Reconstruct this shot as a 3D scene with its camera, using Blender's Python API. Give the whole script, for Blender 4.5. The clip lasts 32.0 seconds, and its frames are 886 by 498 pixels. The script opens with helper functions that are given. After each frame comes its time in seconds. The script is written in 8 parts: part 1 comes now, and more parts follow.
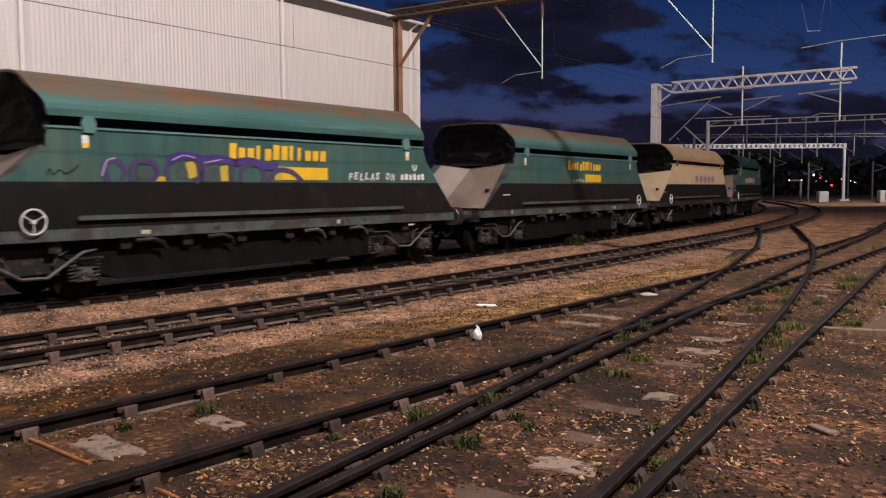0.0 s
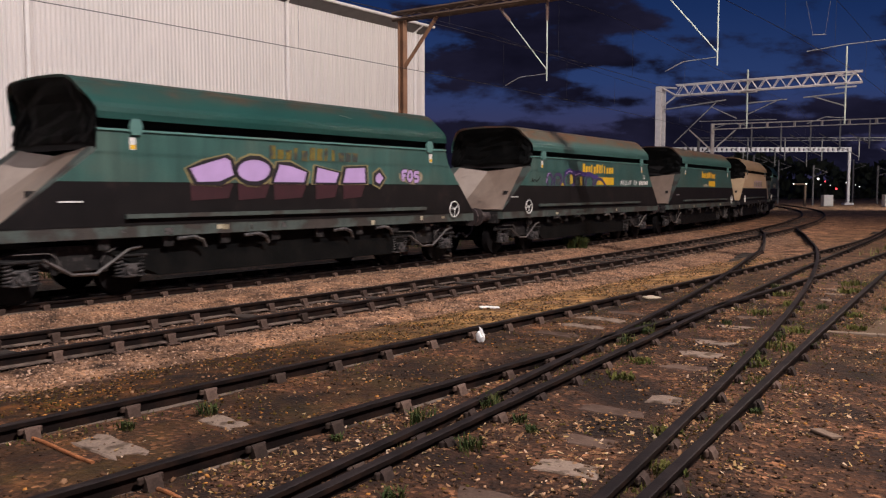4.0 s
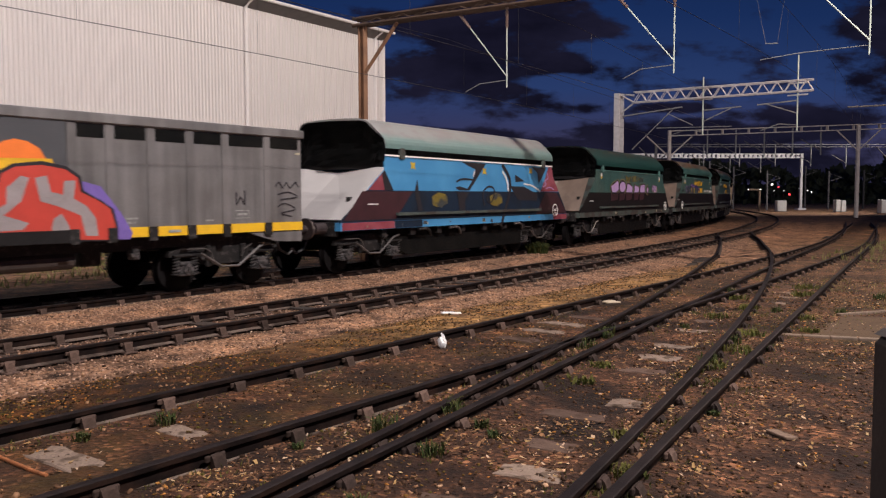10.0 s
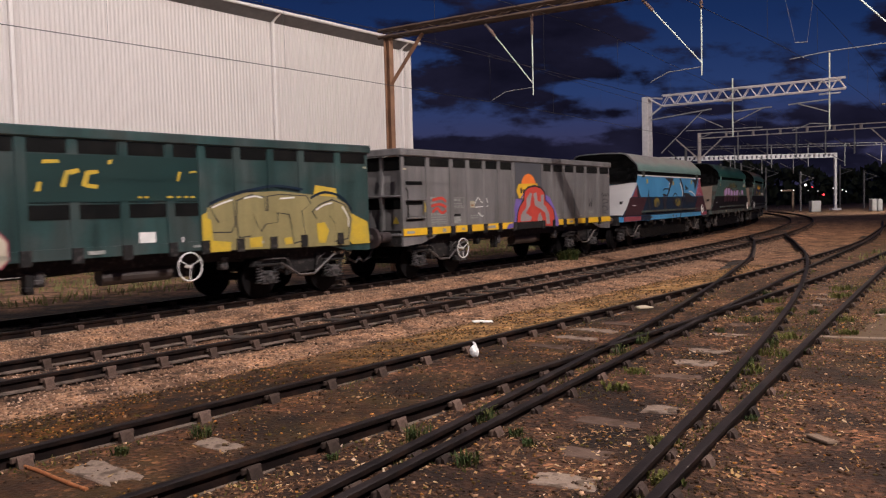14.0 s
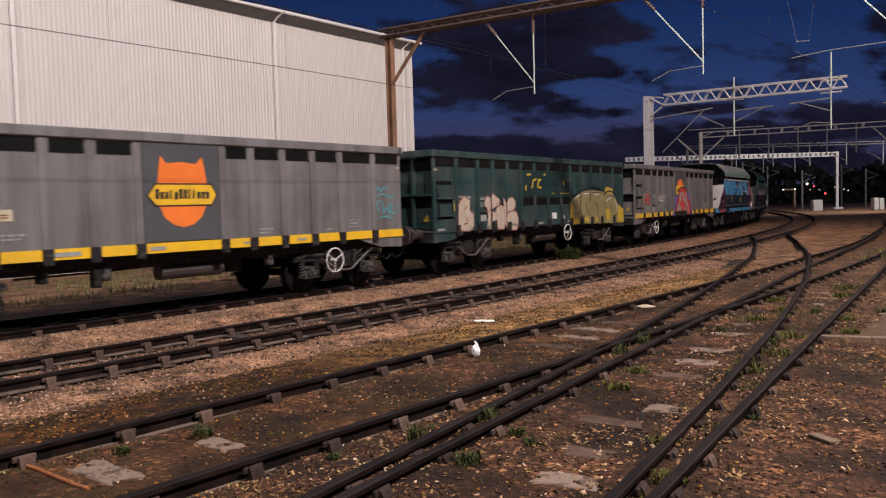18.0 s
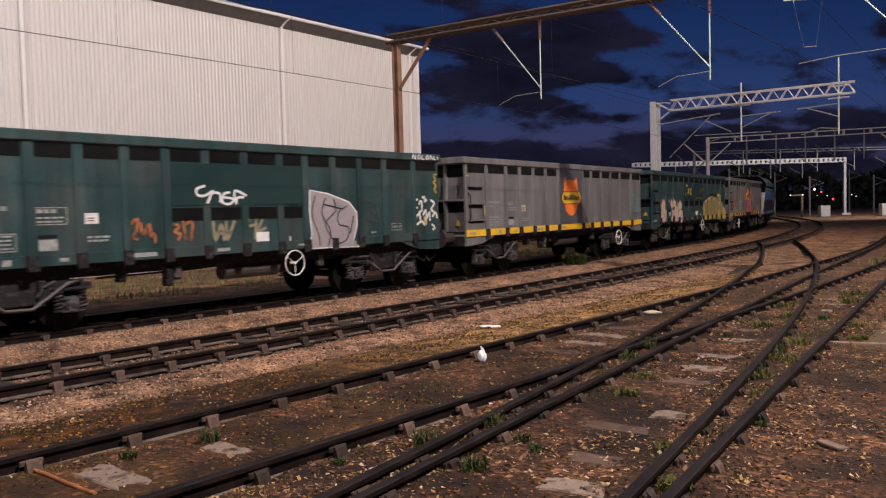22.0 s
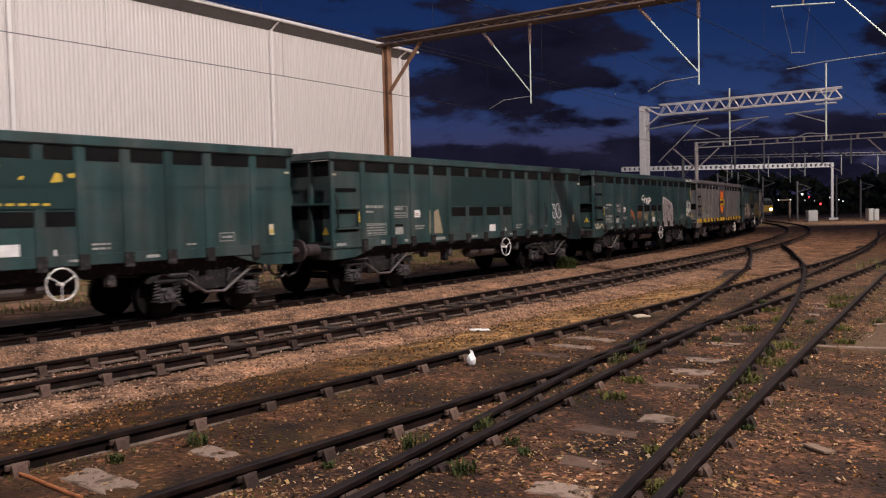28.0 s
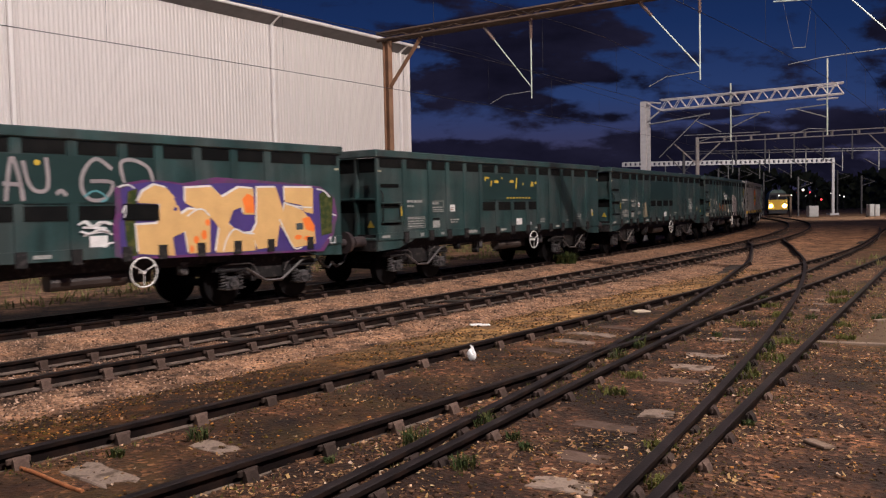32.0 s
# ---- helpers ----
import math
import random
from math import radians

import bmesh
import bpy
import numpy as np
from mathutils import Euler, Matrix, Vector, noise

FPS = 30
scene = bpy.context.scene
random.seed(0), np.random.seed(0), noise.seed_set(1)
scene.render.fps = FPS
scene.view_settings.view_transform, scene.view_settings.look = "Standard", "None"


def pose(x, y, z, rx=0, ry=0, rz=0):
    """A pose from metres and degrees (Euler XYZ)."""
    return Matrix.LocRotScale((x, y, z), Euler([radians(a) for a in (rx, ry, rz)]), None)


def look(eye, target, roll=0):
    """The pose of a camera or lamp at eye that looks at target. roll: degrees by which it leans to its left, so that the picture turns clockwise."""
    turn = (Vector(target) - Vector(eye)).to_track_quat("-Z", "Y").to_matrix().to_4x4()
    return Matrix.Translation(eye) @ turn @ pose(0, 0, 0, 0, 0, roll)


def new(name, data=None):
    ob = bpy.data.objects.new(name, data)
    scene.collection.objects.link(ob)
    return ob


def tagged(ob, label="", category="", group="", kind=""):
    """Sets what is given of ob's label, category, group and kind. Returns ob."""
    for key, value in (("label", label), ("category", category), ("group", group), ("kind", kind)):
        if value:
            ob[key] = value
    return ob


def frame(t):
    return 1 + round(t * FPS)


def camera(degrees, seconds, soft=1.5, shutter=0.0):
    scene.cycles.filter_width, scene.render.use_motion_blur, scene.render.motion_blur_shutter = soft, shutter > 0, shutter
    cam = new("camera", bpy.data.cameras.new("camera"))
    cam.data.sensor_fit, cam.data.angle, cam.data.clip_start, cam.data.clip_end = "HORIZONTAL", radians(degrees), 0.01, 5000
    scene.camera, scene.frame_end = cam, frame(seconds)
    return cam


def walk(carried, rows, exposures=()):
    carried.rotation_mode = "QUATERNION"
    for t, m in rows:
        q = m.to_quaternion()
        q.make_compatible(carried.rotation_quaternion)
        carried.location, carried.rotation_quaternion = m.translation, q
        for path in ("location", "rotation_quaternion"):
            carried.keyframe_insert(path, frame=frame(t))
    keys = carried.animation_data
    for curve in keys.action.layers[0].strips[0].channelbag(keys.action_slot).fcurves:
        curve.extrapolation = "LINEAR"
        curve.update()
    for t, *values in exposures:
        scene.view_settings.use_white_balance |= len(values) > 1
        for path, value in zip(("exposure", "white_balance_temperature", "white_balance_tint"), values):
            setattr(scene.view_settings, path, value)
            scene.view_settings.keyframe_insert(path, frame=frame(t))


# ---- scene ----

FOV = 56.48
EYE = (0.0, 0.0, 1.75)
TH = radians(38.0)
ES = Vector((math.sin(TH), math.cos(TH), 0))      # along the tracks, away
EU = Vector((math.cos(TH), -math.sin(TH), 0))     # across the tracks, towards the camera


def P(s, u, z=0.0):
    """World point from the yard's own axes: s along, u across, z up."""
    v = ES * s + EU * u
    return Vector((v.x, v.y, z))


cam = camera(FOV, 32.0, soft=1.25, shutter=0.5)
TURNS = [
    (0, 85.849, 0.346, -0.024),
    (0.5, 85.798, 0.357, 0.009),
    (1, 85.737, 0.331, 0.029),
    (1.5, 85.706, 0.352, 0.027),
    (2, 85.789, 0.372, 0.030),
    (2.5, 85.858, 0.374, 0.002),
    (3, 85.848, 0.288, 0.004),
    (3.5, 85.968, -0.048, 0.233),
    (5.5, 85.950, 0.410, 0.323),
    (6, 85.968, 0.284, 0.240),
    (6.5, 86.044, 0.152, -0.030),
    (7, 86.147, 0.206, -0.437),
    (7.5, 85.961, 0.314, -0.876),
    (8, 85.929, 0.149, -1.208),
    (8.5, 86.113, -0.001, -1.503),
    (9, 86.216, -0.142, -1.946),
    (9.5, 86.239, -0.007, -2.293),
    (10, 86.374, 0.103, -2.453),
    (10.5, 86.879, -0.131, -2.145),
    (11, 87.427, -0.211, -1.882),
    (11.5, 87.499, 0.160, -1.627),
    (12, 87.282, 0.710, -1.642),
    (12.5, 87.179, 1.107, -1.381),
    (13, 87.142, 1.209, -1.077),
    (13.5, 87.133, 1.363, -0.676),
    (14, 87.021, 1.488, -0.451),
    (14.5, 86.880, 1.566, -0.300),
    (16.5, 86.818, 1.519, -0.315),
    (17, 86.910, 1.627, -0.319),
    (17.5, 86.955, 1.630, -0.403),
    (18, 86.982, 1.545, -0.358),
    (18.5, 87.022, 1.642, -0.250),
    (19, 87.038, 1.699, -0.129),
    (19.5, 87.086, 1.663, -0.029),
    (20, 87.101, 1.697, 0.017),
    (20.5, 87.157, 1.559, 0.081),
    (21, 87.214, 1.440, 0.146),
    (21.5, 87.267, 1.425, 0.185),
    (22, 87.360, 1.479, 0.088),
    (22.5, 87.401, 1.410, -0.041),
    (23, 87.438, 1.429, -0.117),
    (23.5, 87.325, 1.429, -0.162),
    (24, 87.258, 1.472, -0.262),
    (24.5, 87.312, 1.482, -0.374),
    (25, 87.347, 1.540, -0.471),
    (25.5, 87.426, 1.572, -0.492),
    (27.5, 87.664, 1.275, -0.582),
    (28, 87.580, 1.275, -0.627),
    (28.5, 87.612, 1.226, -0.566),
    (29, 87.561, 1.281, -0.515),
    (29.5, 87.448, 1.276, -0.667),
    (30, 87.425, 1.296, -0.682),
    (30.5, 87.374, 1.157, -0.656),
    (31, 87.284, 1.064, -0.601),
    (31.5, 87.256, 1.154, -0.575),
    (32, 87.236, 1.199, -0.585),
]
walk(cam, [(t, pose(*EYE, rx, ry, rz)) for t, rx, ry, rz in TURNS])

# ---- light ----
scene.view_settings.exposure = 0.0
world = bpy.data.worlds.new("dusk_sky")
scene.world = world
world.use_nodes = True


def sky():
    nt = world.node_tree
    nt.nodes.clear()
    N, L = nt.nodes.new, nt.links.new

    def calc(op, a, b=None, c=None):
        n = N("ShaderNodeMath")
        n.operation = op
        for i, v in enumerate((a, b, c)):
            if v is None:
                continue
            if isinstance(v, (int, float)):
                n.inputs[i].default_value = v
            else:
                L(v, n.inputs[i])
        return n.outputs[0]

    out, bg = N("ShaderNodeOutputWorld"), N("ShaderNodeBackground")
    co, sep = N("ShaderNodeTexCoord"), N("ShaderNodeSeparateXYZ")
    L(co.outputs["Generated"], sep.inputs[0])
    depth = calc("MAXIMUM", calc("ABSOLUTE", sep.outputs["Y"]), 0.05)
    az, el = calc("DIVIDE", sep.outputs["X"], depth), calc("DIVIDE", sep.outputs["Z"], depth)
    flat = N("ShaderNodeCombineXYZ")
    L(az, flat.inputs[0])
    L(calc("MULTIPLY", el, 2.4), flat.inputs[1])

    def nz(scale, detail, rough=0.58):
        n = N("ShaderNodeTexNoise")
        n.inputs["Scale"].default_value, n.inputs["Detail"].default_value, n.inputs["Roughness"].default_value = scale, detail, rough
        L(flat.outputs[0], n.inputs[0])
        return n.outputs[0]

    grain = nz(13.0, 8, 0.62)
    broad = nz(2.6, 4)
    cover = calc("MULTIPLY", calc("SUBTRACT", broad, 0.56), 3.2)
    # banks of cloud, then the clear gaps between them: bearing, height, half width, half height
    def lobe(x, y, rx, ry):
        return calc("ADD", calc("POWER", calc("DIVIDE", calc("SUBTRACT", az, x), rx), 2.0), calc("POWER", calc("DIVIDE", calc("SUBTRACT", el, y), ry), 2.0))
    for bank in ((0.10, 0.205, 0.135, 0.048), (0.205, 0.203, 0.060, 0.020), (0.07, 0.150, 0.13, 0.042), (0.185, 0.160, 0.050, 0.016), (0.185, 0.112, 0.065, 0.016),
                 (0.03, 0.070, 0.14, 0.016), (0.20, 0.045, 0.50, 0.034), (0.36, 0.076, 0.22, 0.020), (0.33, 0.108, 0.050, 0.008), (0.50, 0.098, 0.13, 0.018), (0.66, 0.20, 0.14, 0.13)):
        cover = calc("MAXIMUM", cover, calc("SUBTRACT", 1.0, lobe(*bank)))
    for gap in ((0.190, 0.138, 0.055, 0.010), (0.052, 0.092, 0.052, 0.0085), (0.158, 0.087, 0.050, 0.0065), (-0.03, 0.236, 0.06, 0.016), (0.235, 0.128, 0.05, 0.016)):
        cover = calc("MINIMUM", cover, calc("SUBTRACT", calc("MULTIPLY", lobe(*gap), 0.8), 0.75))
    cover = calc("ADD", cover, calc("MULTIPLY", calc("SUBTRACT", grain, 0.5), 3.6))
    soft = N("ShaderNodeMapRange")
    soft.interpolation_type = "SMOOTHSTEP"
    soft.inputs["From Min"].default_value, soft.inputs["From Max"].default_value = -0.24, 0.56
    L(cover, soft.inputs["Value"])
    grad = N("ShaderNodeValToRGB")
    cr = grad.color_ramp
    cr.elements[0].position, cr.elements[0].color = 0.0, (0.030, 0.027, 0.060, 1)
    cr.elements[1].position, cr.elements[1].color = 1.0, (0.006, 0.014, 0.06, 1)
    for p, c in ((0.07, (0.038, 0.038, 0.095, 1)), (0.13, (0.021, 0.043, 0.138, 1)), (0.22, (0.009, 0.026, 0.100, 1)), (0.34, (0.006, 0.016, 0.066, 1))):
        k = cr.elements.new(p)
        k.color = c
    L(el, grad.inputs[0])
    mix = N("ShaderNodeMixRGB")
    dark = N("ShaderNodeValToRGB")
    dark.color_ramp.elements[0].position, dark.color_ramp.elements[0].color = 0.35, (0.0042, 0.0040, 0.0105, 1)
    dark.color_ramp.elements[1].position, dark.color_ramp.elements[1].color = 0.75, (0.016, 0.015, 0.036, 1)
    L(nz(5.0, 5), dark.inputs[0])
    L(soft.outputs[0], mix.inputs[0])
    L(grad.outputs[0], mix.inputs[1])
    L(dark.outputs[0], mix.inputs[2])
    # an added, unseen glow low behind the camera that lifts the shadows
    rear_side = calc("POWER", calc("MAXIMUM", calc("MULTIPLY", sep.outputs["Y"], -1.0), 0.0), 1.5)
    low = calc("POWER", calc("SUBTRACT", 1.0, calc("ABSOLUTE", sep.outputs["Z"])), 3.0)
    fill_glow = N("ShaderNodeMixRGB")
    fill_glow.blend_type = "ADD"
    fill_glow.inputs[2].default_value = (0.26, 0.205, 0.225, 1)
    L(calc("MULTIPLY", rear_side, low), fill_glow.inputs[0])
    L(mix.outputs[0], fill_glow.inputs[1])
    L(fill_glow.outputs[0], bg.inputs[0])
    bg.inputs[1].default_value = 1.0
    L(bg.outputs[0], out.inputs[0])


sky()


def flood(name, at, aim, watts, colour, size=0.9, angle=150):
    d = bpy.data.lights.new(name, "SPOT")
    d.energy, d.color, d.shadow_soft_size = watts, colour, size / 2
    d.spot_size, d.spot_blend = radians(angle), 0.6
    ob = new(name, d)
    ob.matrix_world = look(at, aim)
    return ob


FLOOD_1 = P(8.0, 9.0, 21.0)
FILL_FLOOD = P(-26.0, 0.0, 27.0)
flood("yard_flood", FLOOD_1, P(18, -16, 2), 43000, (1.0, 0.915, 0.895), 0.42)
FLOOD_3 = P(44.0, 3.0, 17.0)
flood("yard_flood_c", FLOOD_3, P(30, -13, 0), 11000, (1.0, 0.76, 0.60), angle=172)
# made-up fill lamp out of view; brightens the shed's left and wagon ends
flood("fill_flood_b", FILL_FLOOD, P(10, -20, 2), 25000, (1.0, 0.925, 0.90))
FLOOD_4 = Vector((55.0, 84.0, 17.0))
flood("yard_flood_d", FLOOD_4, Vector((42.0, 112.0, 3.0)), 24000, (1.0, 0.93, 0.88), angle=150)


# ---- materials ----
def mat(name, base, rough=0.6, metal=0.0, vary=0.25, scale=3.0, fine=60.0, bump=0.15, dist=0.01, second=None, amount=0.5, spec=0.5, lo=0.45, hi=0.6, per=0.0, streak=0.0):
    """A surface with mottling at two scales, grain relief and, with second, patches of another colour."""
    m = bpy.data.materials.new(name)
    m.use_nodes = True
    nt = m.node_tree
    N, L = nt.nodes.new, nt.links.new
    b = nt.nodes["Principled BSDF"]
    b.inputs["Roughness"].default_value, b.inputs["Metallic"].default_value = rough, metal
    b.inputs["Specular IOR Level"].default_value = spec
    co = N("ShaderNodeTexCoord")
    n1, n2 = N("ShaderNodeTexNoise"), N("ShaderNodeTexNoise")
    for n, sc, de in ((n1, scale, 6), (n2, fine, 3)):
        n.inputs["Scale"].default_value, n.inputs["Detail"].default_value = sc, de
        L(co.outputs["Object"], n.inputs[0])
    col = N("ShaderNodeRGB")
    col.outputs[0].default_value = (*base, 1)
    c = col.outputs[0]
    if second:
        rp = N("ShaderNodeValToRGB")
        rp.color_ramp.elements[0].position, rp.color_ramp.elements[1].position = lo, hi
        L(n1.outputs[0], rp.inputs[0])
        am = N("ShaderNodeMath")
        am.operation = "MULTIPLY"
        am.inputs[1].default_value = amount
        L(rp.outputs[0], am.inputs[0])
        mx = N("ShaderNodeMixRGB")
        mx.inputs[2].default_value = (*second, 1)
        L(am.outputs[0], mx.inputs[0])
        L(c, mx.inputs[1])
        c = mx.outputs[0]
    add = N("ShaderNodeMath")
    add.operation = "MULTIPLY_ADD"
    L(n1.outputs[0], add.inputs[0])
    add.inputs[1].default_value = 1.3
    L(n2.outputs[0], add.inputs[2])
    mr = N("ShaderNodeMapRange")
    mr.inputs["From Min"].default_value, mr.inputs["From Max"].default_value = 0.75, 1.55
    mr.inputs["To Min"].default_value, mr.inputs["To Max"].default_value = 1 - vary, 1 + vary
    L(add.outputs[0], mr.inputs["Value"])
    val = mr.outputs[0]
    # upright streaks: fading, plus pale reflections on wagon sides painted in
    if streak:
        mp, ns, sr = N("ShaderNodeMapping"), N("ShaderNodeTexNoise"), N("ShaderNodeMapRange")
        mp.inputs["Scale"].default_value = (4.0, 4.0, 0.35)
        ns.inputs["Scale"].default_value, ns.inputs["Detail"].default_value = 1.0, 5
        L(co.outputs["Object"], mp.inputs[0])
        L(mp.outputs[0], ns.inputs[0])
        sr.inputs["From Min"].default_value, sr.inputs["From Max"].default_value = 0.3, 0.7
        sr.inputs["To Min"].default_value, sr.inputs["To Max"].default_value = 1 - streak, 1 + streak
        L(ns.outputs[0], sr.inputs["Value"])
        sm = N("ShaderNodeMath")
        sm.operation = "MULTIPLY"
        L(val, sm.inputs[0])
        L(sr.outputs[0], sm.inputs[1])
        val = sm.outputs[0]
    if per:
        oi = N("ShaderNodeObjectInfo")
        pr = N("ShaderNodeMapRange")
        pr.inputs["To Min"].default_value, pr.inputs["To Max"].default_value = 1 - per, 1 + per
        L(oi.outputs["Random"], pr.inputs["Value"])
        mm = N("ShaderNodeMath")
        mm.operation = "MULTIPLY"
        L(val, mm.inputs[0])
        L(pr.outputs[0], mm.inputs[1])
        val = mm.outputs[0]
    mul = N("ShaderNodeVectorMath")
    mul.operation = "SCALE"
    L(c, mul.inputs[0])
    L(val, mul.inputs["Scale"])
    L(mul.outputs[0], b.inputs["Base Color"])
    if bump:
        bp = N("ShaderNodeBump")
        bp.inputs["Strength"].default_value, bp.inputs["Distance"].default_value = bump, dist
        L(add.outputs[0], bp.inputs["Height"])
        L(bp.outputs[0], b.inputs["Normal"])
    return m


def glow(name, colour, strength):
    m = bpy.data.materials.new(name)
    m.use_nodes = True
    b = m.node_tree.nodes["Principled BSDF"]
    b.inputs["Base Color"].default_value = (*colour, 1)
    b.inputs["Emission Color"].default_value = (*colour, 1)
    b.inputs["Emission Strength"].default_value = strength
    return m


